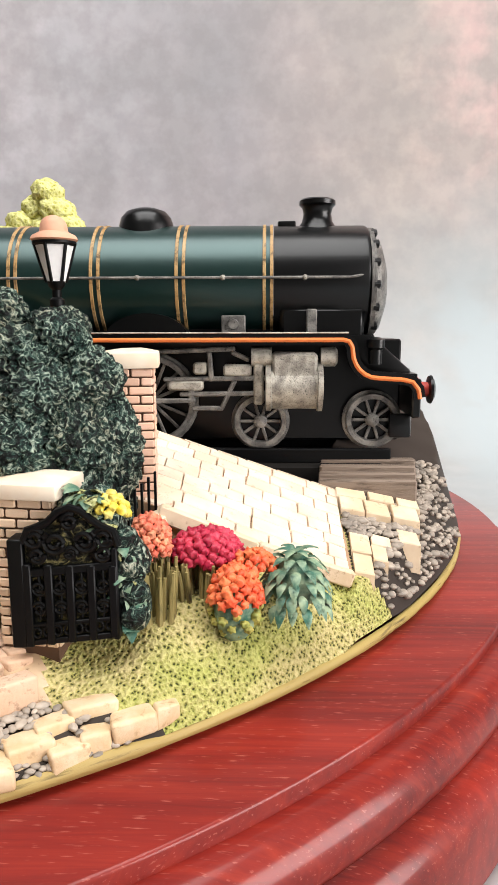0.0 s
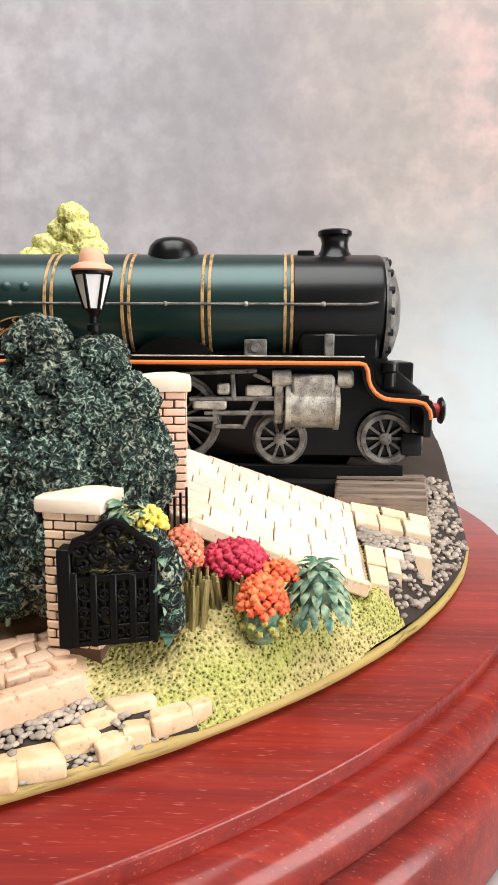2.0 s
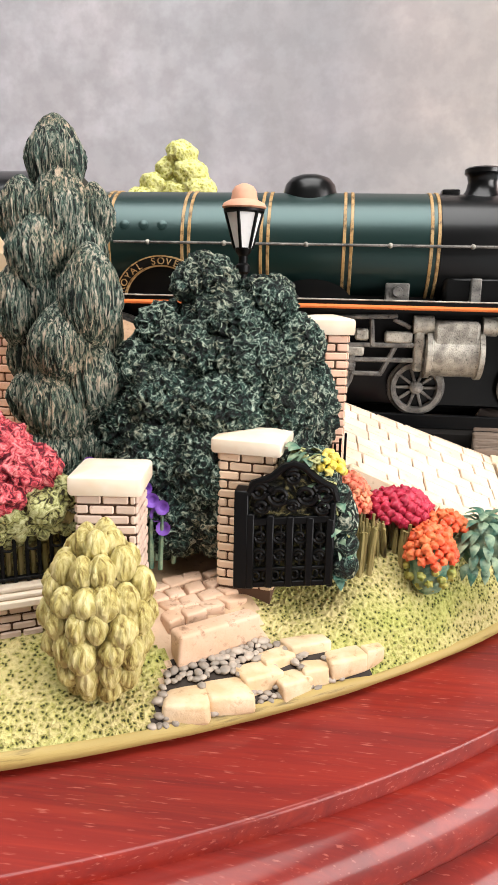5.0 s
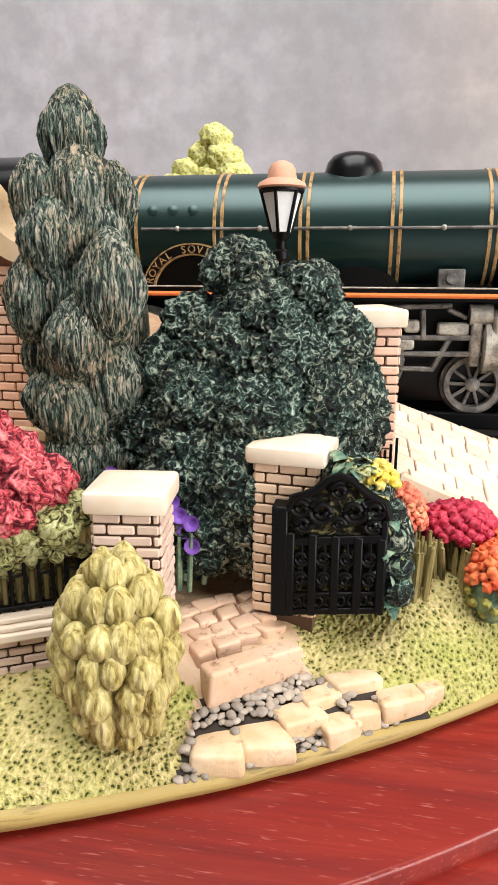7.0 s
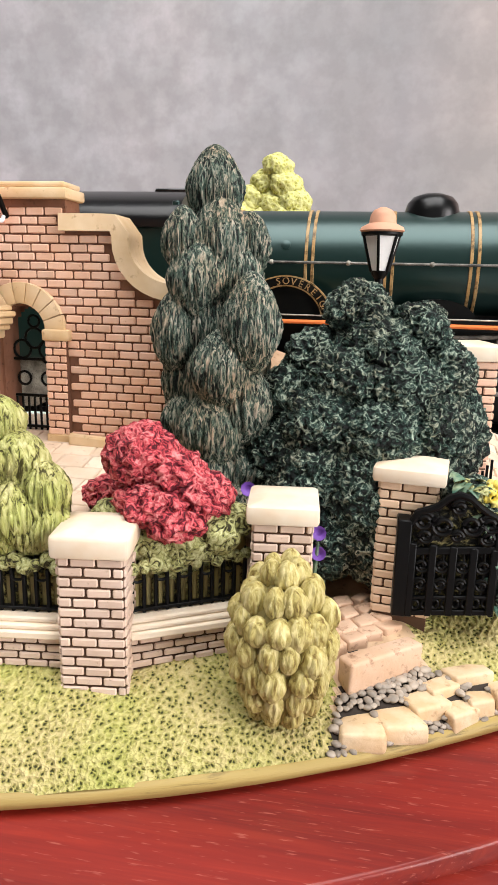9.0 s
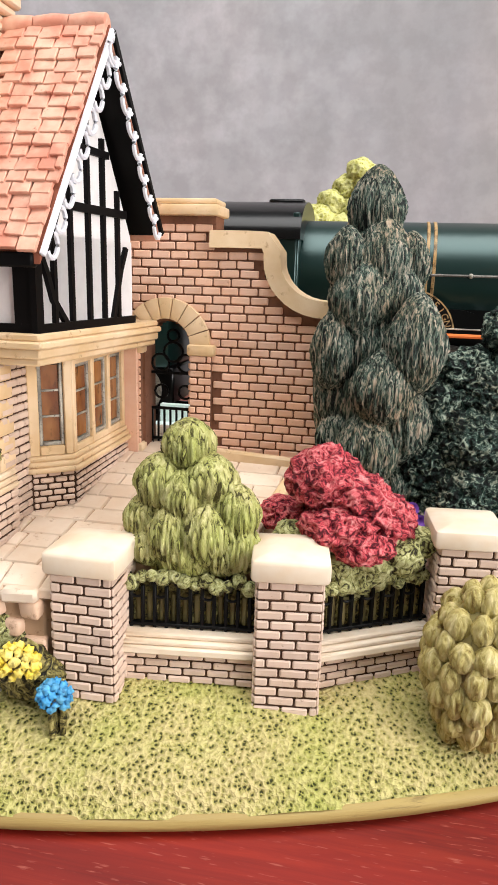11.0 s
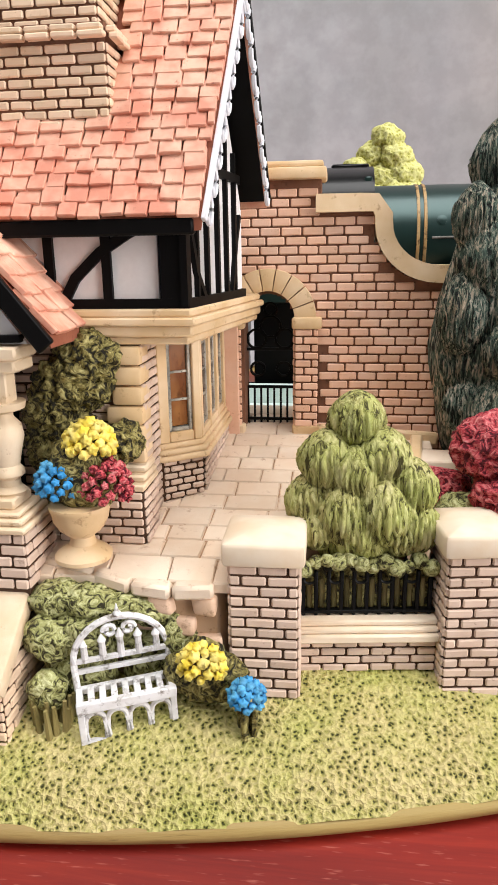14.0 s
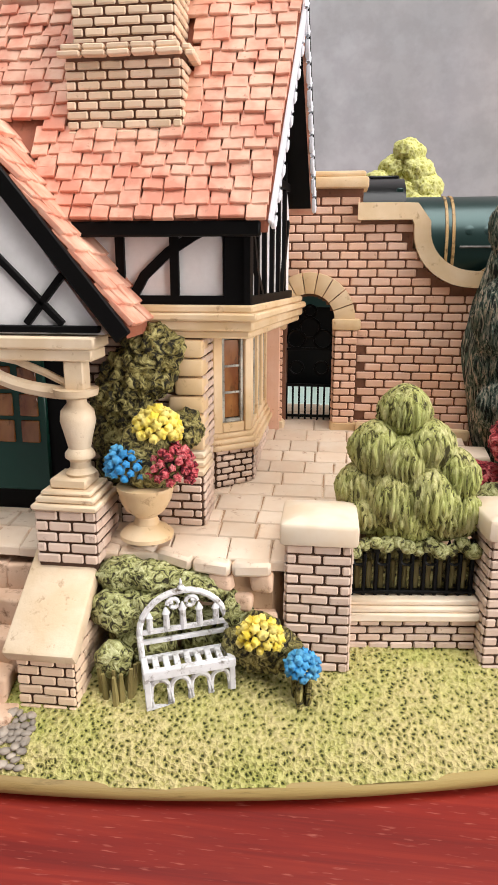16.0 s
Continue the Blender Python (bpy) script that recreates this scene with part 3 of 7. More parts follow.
def paver(parent, x0, x1, y0, y1, zf, material, name="paving_block", gap=0.009, thick=0.16, lift=0.0, warp=None):
    bm = bmesh.new()
    x0, x1, y0, y1 = x0 + gap, x1 - gap, y0 + 2 * gap, y1 - 2 * gap
    j = [(RND.uniform(-0.012, 0.012), RND.uniform(-0.012, 0.012)) for _ in range(4)]
    lo = [(x0 + j[0][0], y0 + j[0][1]), (x1 + j[1][0], y0 + j[1][1]), (x1 + j[2][0], y1 + j[2][1]), (x0 + j[3][0], y1 + j[3][1])]
    if warp:
        lo = [(x, warp(x, y)) for x, y in lo]
    cx, cy = sum(p[0] for p in lo) / 4, sum(p[1] for p in lo) / 4
    top = [bm.verts.new((x + (cx - x) * 0.06, y + (cy - y) * 0.06, zf(x, y) + lift)) for x, y in lo]
    mid = [bm.verts.new((x, y, zf(x, y) + lift - 0.03)) for x, y in lo]
    low = [bm.verts.new((x, y, zf(x, y) - thick)) for x, y in lo]
    bm.faces.new(top)
    for a, b in ((mid, top), (low, mid)):
        for i in range(4):
            bm.faces.new((a[i], a[(i + 1) % 4], b[(i + 1) % 4], b[i]))
    return part(name, bm, material, parent, smooth=False)


y = 12.35
row = 0
while y < 16.1:
    d = RND.uniform(0.40, 0.52)
    x = -3.0 - 0.35 * (row % 2)
    while x < 1.5:
        w = RND.uniform(0.5, 0.85)
        x1 = min(x + w, 1.58)
        if x1 - x > 0.12:
            paver(platform, x, x1, y, min(y + d, 16.15), ramp_z, FLAG, warp=lambda a, b: 16.15 - (16.15 - b) / 3.8 * (16.1 - ramp_front(a)))
        x += w
    y += d
    row += 1
bm = bmesh.new()
for a, b in (((-2.15, 12.2), (-0.3, 12.48)), ((-0.28, 12.48), (0.8, 12.74)), ((0.82, 12.75), (1.62, 12.84))):
    bar(bm, (*a, ramp_z(*a) - 0.06), (*b, ramp_z(*b) - 0.06), 0.22, 0.34, 0.04)
part("kerb", bm, CREAM, platform, "long cream kerb")


def flat_z(x, y):
    return 4.95 + 0.30 * (y - 13.16) - 0.20 * max(0.0, x - 1.73)


# the cream setts at the ramp's end and the pebbles round the tip
tip = thing("stone_setts", (2.6, 14.5, 5.0), "cream stone setts among grey pebbles at the ramp foot", "setts")
SETTS = ((1.70, 2.13, 13.1, 13.75), (2.15, 2.5, 13.62, 14.15), (1.7, 2.17, 13.78, 14.45), (2.2, 2.66, 14.18, 14.6), (1.6, 2.2, 15.2, 15.75), (2.2, 2.8, 15.2, 15.75), (2.85, 3.5, 15.25, 15.8),
                       (1.55, 2.3, 15.78, 16.25), (2.35, 3.0, 15.8, 16.3), (3.05, 3.6, 15.8, 16.3), (2.85, 3.35, 14.45, 14.95))
for x0, x1, y0, y1 in SETTS:
    paver(tip, x0, x1, y0, y1, flat_z, CREAM, "sett", 0.012, 0.6, (0.18 if y0 > 15 else 0.07) + RND.uniform(-0.02, 0.02))

PEB = []
for s in range(5):
    bm = bmesh.new()
    vs = bmesh.ops.create_icosphere(bm, subdivisions=2, radius=1.0)["verts"]
    for v in vs:
        v.co *= 1 + 0.22 * noise.noise(v.co * 1.3 + Vector((s * 5, 0, 0)))
    PEB.append(mesh_of("pebble", bm, PEBBLE))


def pebbles(parent, region, count, r0, r1, x0, x1, y0, y1, lift=0.0):
    done, tries = [], 0
    while len(done) < count and tries < 26000:
        tries += 1
        x, y, r = RND.uniform(x0, x1), RND.uniform(y0, y1), RND.uniform(r0, r1)
        if region(x, y) and all((x - a) ** 2 + (y - b) ** 2 > (0.64 * (r + c)) ** 2 for a, b, c in done):
            done.append((x, y, r))
            m = Matrix.Translation((x, y, ground_z(x, y) + 0.25 * r + lift)) @ pose(0, 0, 0, 0, 0, RND.uniform(0, 360)) @ Matrix.Diagonal((r * RND.uniform(0.9, 1.35), r * RND.uniform(0.75, 1), r * 0.62, 1))
            piece("pebble", PEB[RND.randrange(5)], parent, m)


bed = thing("pebbles", (3.2, 14.2, 5.0), "rounded grey pebbles set round the tip of the base", "pebbles")
pebbles(bed, lambda x, y: inside(x, y) > 0.05 and zone(x, y) == 2 and x > 1.65 and not any(a - 0.03 < x < b + 0.03 and c - 0.03 < y < d + 0.03 for a, b, c, d in SETTS) and not (x < 3.9 and y > 16.3), 330, 0.085, 0.15, 1.6, 5.2, 13.0, 18.6, 0.04)
pebbles(bed, lambda x, y: inside(x, y) > 0.06 and zone(x, y) == 2 and not any(a - 0.02 < x < b + 0.02 and c - 0.02 < y < d + 0.02 for a, b, c, d in SETTS), 300, 0.055, 0.09, 1.7, 5.0, 13.0, 17.4, 0.05)
PATH_STONES = ((-4.52, 7.88, 0.62, 0.52, 20), (-3.95, 8.18, 0.68, 0.54, 24), (-3.50, 8.60, 0.58, 0.40, 25), (-3.22, 8.98, 0.52, 0.32, 30), (-2.98, 8.70, 0.50, 0.42, 30),
               (-2.60, 8.97, 0.44, 0.34, 28), (-2.76, 9.32, 0.66, 0.38, 26), (-2.14, 9.29, 0.62, 0.46, 30), (-1.66, 9.56, 0.40, 0.28, 34))


def off_stones(x, y):
    return all(math.hypot((x - a) / sx, (y - b) / sy) > 0.54 for a, b, sx, sy, _ in PATH_STONES)


bed = thing("path_pebbles", (-4.2, 8.4, 4.0), "small grey pebbles laid beside the stone step", "pebbles")
pebbles(bed, lambda x, y: zone(x, y) == 2 and off_stones(x, y) and 0.30 < inside(x, y) < 1.8 and (x + 4.25) * 0.63 - (y - 8.92) * 0.777 > 0.15, 300, 0.06, 0.095, -5.0, -2.2, 7.5, 10.3, 0.03)
pebbles(bed, lambda x, y: zone(x, y) == 2 and off_stones(x, y) and 0.06 < inside(x, y) < 0.32, 150, 0.055, 0.09, -5.05, -1.6, 6.8, 9.6, 0.02)

stones = thing("path_stones", (-3.4, 8.3, 4.0), "worn cream kerb stones edging the garden path", "stones")


def worn_stone(parent, c, sx, sy, h, turn, material=CREAM, name="stone", wear=0.2):
    bm = bmesh.new()
    box(bm, (-sx / 2, -sy / 2, -0.25), (sx / 2, sy / 2, h), min(sx, sy) * wear, segments=3)
    skew = [RND.uniform(-0.16, 0.16) for _ in range(4)]
    for v in bm.verts:
        u, w = v.co.x / sx, v.co.y / sy
        v.co.x += sx * (skew[0] * w + skew[1] * u * w)
        v.co.y += sy * (skew[2] * u + skew[3] * u * w)
        v.co += 0.075 * Vector((noise.noise(v.co * 2 + Vector(c)), noise.noise(v.co * 2.1 - Vector(c)), 0.7 * noise.noise(v.co * 1.7 + Vector(c) * 2)))
    bmesh.ops.transform(bm, matrix=Matrix.Translation(c) @ pose(0, 0, 0, 0, 0, turn), verts=bm.verts)
    return part(name, bm, material, parent, angle=60)


for x, y, sx, sy, turn in PATH_STONES:
    worn_stone(stones, (x, y, ground_z(x, y)), sx * 1.10, sy * 1.12, 0.10, turn + RND.uniform(-8, 8), PATHSTONE, wear=0.13)

step = thing("garden_step", (-4.4, 9.2, 4.3), "worn pinkish stone step and flags at the garden gate", "step")
worn_stone(step, (-4.25, 8.92, 4.46), 1.5, 0.36, 0.29, 39, STEPSTONE, "tread", 0.16)
for j in range(4):
    for i in range(4):
        x = -5.02 + 0.777 * 0.40 * i - 0.63 * 0.33 * j + 0.1 * (j % 2) + RND.uniform(-0.03, 0.03)
        y = 9.12 + 0.63 * 0.40 * i + 0.777 * 0.33 * j + 0.08 * (j % 2) + RND.uniform(-0.03, 0.03)
        worn_stone(step, (x, y, 4.46 + 0.03 * j), 0.42 * RND.uniform(0.85, 1.05), 0.35 * RND.uniform(0.85, 1.05), 0.24, 39 + RND.uniform(-14, 14), STEPSTONE, "flag", 0.14)

# ---- the level crossing of old planks ----
cross = thing("plank_crossing", (2.6, 17.5, 5.5), "weathered grey-brown plank crossing beside the rails", "crossing")
for k in range(4):
    bm = bmesh.new()
    box(bm, (1.16 + 0.03 * k, 16.14 + 0.25 * k, 4.6), (3.58 + 0.03 * k, 16.38 + 0.25 * k, 6.20 + 0.13 * k), 0.05)
    for v in bm.verts:
        v.co += 0.02 * Vector((noise.noise(v.co * 3), noise.noise(v.co * 3.3), noise.noise(v.co * 2.7)))
    part("plank", bm, PLANK, cross)
# trackbed, its colour blackened to hold the engine's shadow
bm = bmesh.new()
box(bm, (-24, 16.75, 5.2), (2.9, 20.2, 6.47), 0.1)
solid("trackbed", bm, TRACKBED, (-10, 18.4, 5.2), "trackbed with the engine's shadow coloured in near-black", "trackbed", kind="structure")
for y0 in (17.0, 19.4):
    bm = bmesh.new()
    box(bm, (-24, y0 - 0.08, 6.46), (3.05, y0 + 0.08, 6.84), 0.03)
    solid("rail", bm, BLACK, (-10, y0, 6.46), "dark railway rail on the trackbed", "rail", "rails")


# ---- brick pillars with stone caps ----
def pillar(name, c, z0, z1, wx, wy, turn, cap_h, over, material, label, crown=0.06, course=0.165, length=0.4):
    post = thing(name, (*c, z0), label, "pillar", "brick garden pillars")
    m = Matrix.Translation((*c, 0)) @ pose(0, 0, 0, 0, 0, turn)
    bm = bmesh.new()
    box(bm, (-wx / 2 + 0.03, -wy / 2 + 0.03, z0 - 0.3), (wx / 2 - 0.03, wy / 2 - 0.03, z1), 0.0, m)
    part("core", bm, MORTAR, post, "brown joints", smooth=False)
    bm = bmesh.new()
    a, b = wx / 2 + over, wy / 2 + over
    rings = []
    for s, z in ((0.97, z1), (1.0, z1 + 0.05), (1.0, z1 + cap_h * 0.78), (0.985, z1 + cap_h * 0.92), (0.94, z1 + cap_h), (0.4, z1 + cap_h + crown)):
        pts = []
        for q in range(4):
            for t in (-14, 0, 14) if s > 0.5 else (0,):
                ang = radians(45 + 90 * q + t)
                k = 1.0 if t == 0 else 1.0
                ux, uy = math.copysign(1, math.cos(ang)) , math.copysign(1, math.sin(ang))
                cx, cy = a * s * ux, b * s * uy
                rr = 0.07
                cut = {-14: (0, -rr * uy), 0: (-0.02 * ux, -0.02 * uy), 14: (-rr * ux, 0)}[t]
                if q % 2:
                    cut = {-14: (-rr * ux, 0), 0: cut, 14: (0, -rr * uy)}[t]
                pts.append(bm.verts.new((cx + cut[0], cy + cut[1], z + 0.015 * noise.noise(Vector((cx, cy, z)) * 2 + Vector((*c, 0))))))
        rings.append(pts)
    for p, q in zip(rings[:-1], rings[1:-1]):
        for i in range(12):
            bm.faces.new((p[i], p[(i + 1) % 12], q[(i + 1) % 12], q[i]))
    bm.faces.new(rings[0][::-1])
    p, q = rings[-2], rings[-1]
    for i in range(4):
        bm.faces.new((p[3 * i], p[3 * i + 1], p[3 * i + 2], q[i]))
        bm.faces.new((p[3 * i + 2], p[(3 * i + 3) % 12], q[(i + 1) % 4], q[i]))
    bm.faces.new(q)
    bmesh.ops.transform(bm, matrix=m, verts=bm.verts)
    bmesh.ops.recalc_face_normals(bm, faces=bm.faces)
    part("cap", bm, CAPSTONE, post, "pale cream coping stone", angle=35)
    r = m.to_3x3()
    ux, uy = r @ Vector((1, 0, 0)), r @ Vector((0, 1, 0))
    o = Vector((*c, z0))
    brickwork(post, o - ux * wx / 2 - uy * (wy / 2 - 0.03), ux, (0, 0, 1), wx, z1 - z0, material, course, length)
    brickwork(post, o + ux * (wx / 2 - 0.03) - uy * wy / 2, uy, (0, 0, 1), wy, z1 - z0, material, course, length, shift=1)
    brickwork(post, o - ux * (wx / 2 - 0.03) + uy * wy / 2, -uy, (0, 0, 1), wy, z1 - z0, material, course, length, shift=1)
    return post


pillar("fence_pillar", (-11.62, 7.2), 4.5, 6.60, 0.98, 0.95, 1, 0.34, 0.09, BRICK, "buff brick fence pillar with a broad pale stone cap")
pillar("fence_pillar", (-8.62, 7.75), 4.36, 6.62, 1.0, 0.95, 8, 0.34, 0.09, BRICK, "buff brick fence pillar between two railings")
pillar("fence_pillar", (-5.95, 9.0), 4.5, 6.92, 0.94, 0.96, 6, 0.30, 0.10, BRICK, "brick pillar at the garden gate beside an olive bush")
pillar("gate_pillar", (-3.86, 10.55), 4.8, 7.28, 1.0, 0.95, -8, 0.26, 0.12, BRICK_TAN, "tan brick gate pillar under a sloping pale cap")
pillar("platform_pillar", (-2.72, 12.92), 6.3, 9.16, 0.86, 0.9, 8, 0.30, 0.11, BRICK_RED, "tall brick pillar with a cream cap at the platform ramp", course=0.17)


# ---- dwarf walls with railings ----
def railing(a, b, z0, label):
    a, b = Vector((*a, 0)), Vector((*b, 0))
    along = (b - a).normalized()
    n = (b - a).length
    out = along.cross(Vector((0, 0, 1)))
    f = thing("fence_panel", ((a.x + b.x) / 2, (a.y + b.y) / 2, z0), label, "fence", "garden fence")
    m = Matrix.Translation(a) @ Matrix((along, -out, Vector((0, 0, 1)))).transposed().to_4x4()
    bm = bmesh.new()
    box(bm, (0, 0.04, z0 - 0.4), (n, 0.5, z0 + 0.56), 0, m)
    part("core", bm, MORTAR, f, "brown joints", smooth=False)
    brickwork(f, a + Vector((0, 0, z0)) - out * 0.04, along, (0, 0, 1), n, 0.54, BRICK, 0.135, 0.36)
    for lo, hi, z1, z2 in ((-0.13, 0.5, 0.55, 0.68), (-0.08, 0.5, 0.68, 0.77), (-0.01, 0.5, 0.77, 0.86)):
        bm = bmesh.new()
        box(bm, (0, lo, z0 + z1), (n, hi, z0 + z2), 0.025, m)
        part("coping_course", bm, CAPSTONE, f, "pale coping course")
    bm = bmesh.new()
    box(bm, (0, 0.30, z0 + 0.86), (n, 0.5, z0 + 1.62), 0.05, m)
    part("foliage_backing", bm, IVY, f, "dark olive leaves behind the bars", smooth=False)
    bars = max(4, round(n / 0.19))
    for k in range(bars):
        x = (k + 0.5) * n / bars
        bm = bmesh.new()
        box(bm, (x - 0.028, 0.16, z0 + 0.86), (x + 0.028, 0.24, z0 + 1.58), 0.01, m)
        tall = k % 2 == 0
        if tall:
            lathe(bm, [(0.03, 0), (0.075, 0.05), (0.08, 0.1), (0.03, 0.17), (0.008, 0.24)], m @ Matrix.Translation((x, 0.2, z0 + 1.56)), 8)
        part("bar", bm, BLACK, f)
        if k < bars - 1:
            bm = bmesh.new()
            xm = (k + 1) * n / bars
            box(bm, (xm - 0.045, 0.27, z0 + 0.92), (xm + 0.045, 0.33, z0 + 1.42), 0.02, m)
            part("stem", bm, STALK, f, "ochre stem between the bars")
            if tall:
                bm = bmesh.new()
                tube(bm, [m @ Vector((xm + 0.095 * math.cos(q), 0.17, z0 + 1.46 + 0.07 * math.sin(q))) for q in [math.pi + math.pi * i / 8 for i in range(9)]], 0.022, 6)
                part("scroll", bm, BLACK, f)
    bm = bmesh.new()
    box(bm, (0, 0.15, z0 + 0.90), (n, 0.25, z0 + 0.95), 0.01, m)
    part("rail", bm, BLACK, f)
    bm = bmesh.new()
    for k in range(int(n / 0.17)):
        lump(bm, m @ Vector((0.1 + 0.17 * k, 0.17 + RND.uniform(-0.05, 0.05), z0 + 1.68 + RND.uniform(-0.08, 0.1))), RND.uniform(0.09, 0.14), 3, 0.05, 9, 300 + k, "crackle")
    part("leaf_edging", bm, SHRUB, f, "light green leaves over the spears", angle=180)
    return f


railing((-11.16, 7.22), (-9.1, 7.48), 4.62, "dwarf brick wall with pale coping and black spear railings")
railing((-8.14, 7.72), (-6.36, 8.72), 4.58, "short dwarf wall with railings below a pink bush")


# ---- iron gate ----
def spiral(bm, cx, cz, r, y, turns=1.6, start=0.0, thick=0.034, sgn=1):
    n = int(14 * turns)
    tube(bm, [(cx + sgn * r * (1 - 0.72 * i / n) * math.cos(start + 2 * math.pi * turns * i / n), y, cz + r * (1 - 0.72 * i / n) * math.sin(start + 2 * math.pi * turns * i / n)) for i in range(n + 1)], thick, 6)


def gate():
    g = thing("iron_gate", (-3.1, 9.8, 4.9), "ornate black wrought-iron garden gate, closed, foliage behind", "gate")
    x0, x1, y = -3.86, -2.40, 9.78
    foot = lambda x: 4.95 + 0.13 * (x - x0)
    bm = bmesh.new()
    box(bm, (-4.08, y - 0.06, 4.95), (-3.84, y + 0.35, 6.72), 0.02)
    part("hinge_post", bm, BLACK, g)
    bm = bmesh.new()
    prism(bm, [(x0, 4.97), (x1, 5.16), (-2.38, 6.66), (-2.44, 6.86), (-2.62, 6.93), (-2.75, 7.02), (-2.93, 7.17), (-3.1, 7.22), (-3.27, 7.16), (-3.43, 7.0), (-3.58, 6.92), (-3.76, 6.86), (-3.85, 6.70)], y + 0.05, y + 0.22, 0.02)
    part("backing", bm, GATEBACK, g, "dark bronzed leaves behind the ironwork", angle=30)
    bm = bmesh.new()
    box(bm, (x1 - 0.08, y - 0.05, 5.1), (x1 + 0.02, y + 0.2, 6.6), 0.02)
    part("latch_post", bm, BLACK, g)
    for z, w in ((5.02, 0.10), (5.30, 0.06), (6.16, 0.13)):
        bm = bmesh.new()
        bar(bm, (x0 + 0.02, y, z), (x1, y, z + 0.16), 0.08, w, 0.015)
        part("cross_rail", bm, BLACK, g)
    for k in range(5):
        x = x0 + 0.06 + (x1 - x0 - 0.12) * k / 4
        bm = bmesh.new()
        box(bm, (x - 0.065, y - 0.06, foot(x)), (x + 0.065, y + 0.06, 6.32), 0.02)
        part("bar", bm, BLACK, g)
        if k < 4:
            xm = x + (x1 - x0 - 0.12) / 8
            for z, turn in ((5.58, 0.4), (5.92, 3.4)):
                bm = bmesh.new()
                spiral(bm, xm, z + 0.02 * k, 0.12, y - 0.01, 1.5, turn, 0.03, 1 if k % 2 else -1)
                part("scroll", bm, BLACK, g)
            bm = bmesh.new()
            tube(bm, [(xm + 0.02 * math.sin(3 * q), y - 0.01, 5.42 + 0.02 * k + 0.8 * q) for q in [i / 8 for i in range(9)]], 0.022, 6)
            part("stem", bm, BLACK, g)
    for k in range(8):
        x = x0 + 0.17 + (x1 - x0 - 0.3) * k / 7
        bm = bmesh.new()
        tube(bm, [(x + 0.06 * math.cos(q), y - 0.02, foot(x) + 0.22 + 0.08 * math.sin(q)) for q in [2 * math.pi * i / 12 for i in range(12)]], 0.022, 6, True)
        part("ring", bm, BLACK, g)
    for cx, cz, r, start, sgn in ((-3.66, 6.72, 0.17, 0.6, 1), (-2.58, 6.74, 0.17, 0.6, -1), (-3.34, 6.66, 0.19, 2.2, 1), (-2.88, 6.70, 0.19, 2.2, -1), (-3.1, 7.0, 0.13, 1.0, 1), (-3.1, 6.5, 0.1, 0, 1), (-3.62, 6.46, 0.12, 3.0, -1), (-2.6, 6.5, 0.12, 3.0, 1)):
        bm = bmesh.new()
        spiral(bm, cx, cz, r, y - 0.02, 1.7, start, 0.042, sgn)
        part("scroll", bm, BLACK, g)
    crest = [(-3.85, 6.66), (-3.76, 6.86), (-3.58, 6.92), (-3.43, 7.0), (-3.27, 7.16), (-3.1, 7.22), (-2.93, 7.17), (-2.75, 7.02), (-2.62, 6.93), (-2.44, 6.86), (-2.37, 6.62)]
    bm = bmesh.new()
    tube(bm, [(x, y, z) for x, z in crest], 0.065, 8)
    part("arched_top", bm, BLACK, g)


gate()


# ---- foliage ----
def hedge():
    h = thing("hedge", (-4.9, 11.9, 5.0), "large dark green crackled hedge, dry-brushed with pale tips", "hedge")
    lobes = [(-4.98, 12.0, 10.1, 0.58, 0.52), (-3.85, 12.05, 9.76, 0.56, 0.50), (-4.45, 11.75, 9.42, 0.70, 0.52), (-3.35, 12.0, 8.95, 0.60, 0.62), (-5.72, 11.95, 9.15, 0.60, 0.55), (-5.15, 11.55, 8.8, 0.74, 0.58),
             (-4.1, 11.45, 8.7, 0.74, 0.60), (-6.15, 11.7, 8.3, 0.70, 0.70), (-5.5, 11.3, 7.95, 0.84, 0.72), (-4.5, 11.15, 7.8, 0.84, 0.74), (-3.5, 11.5, 7.9, 0.74, 0.80), (-2.9, 12.0, 7.7, 0.48, 0.90),
             (-6.35, 11.5, 7.3, 0.68, 0.80), (-5.6, 11.1, 6.9, 0.84, 0.85), (-4.6, 10.95, 6.8, 0.88, 0.95), (-3.6, 11.3, 6.8, 0.74, 1.0), (-3.05, 11.9, 6.8, 0.46, 0.90), (-6.2, 11.2, 6.2, 0.60, 0.80), (-5.4, 11.0, 5.9, 0.80, 0.90), (-4.4, 11.0, 5.9, 0.80, 0.90)]
    for k in range(24):
        x, y, z, r, rz = lobes[k % 20]
        a, e = RND.uniform(math.pi, 2 * math.pi), RND.uniform(-0.5, 1.2)
        q = RND.uniform(0.22, 0.36)
        if x + 0.78 * r * math.cos(a) * math.cos(e) + q > -2.8:
            continue
        lobes.append((x + 0.72 * r * math.cos(a) * math.cos(e), y + 0.7 * r * math.sin(a) * math.cos(e), z + 0.72 * rz * math.sin(e), q, q * 0.85))
    bm = bmesh.new()
    lump(bm, (-4.75, 12.0, 8.0), (1.5, 0.95, 1.75), 5, 0.15, 7.5, 40, "crackle")
    lump(bm, (-4.9, 11.8, 6.8), (1.6, 0.95, 1.5), 5, 0.15, 7.5, 41, "crackle")
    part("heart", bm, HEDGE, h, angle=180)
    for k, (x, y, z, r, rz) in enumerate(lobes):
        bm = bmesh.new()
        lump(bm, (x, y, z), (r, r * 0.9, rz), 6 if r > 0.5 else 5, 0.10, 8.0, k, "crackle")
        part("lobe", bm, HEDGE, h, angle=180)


hedge()


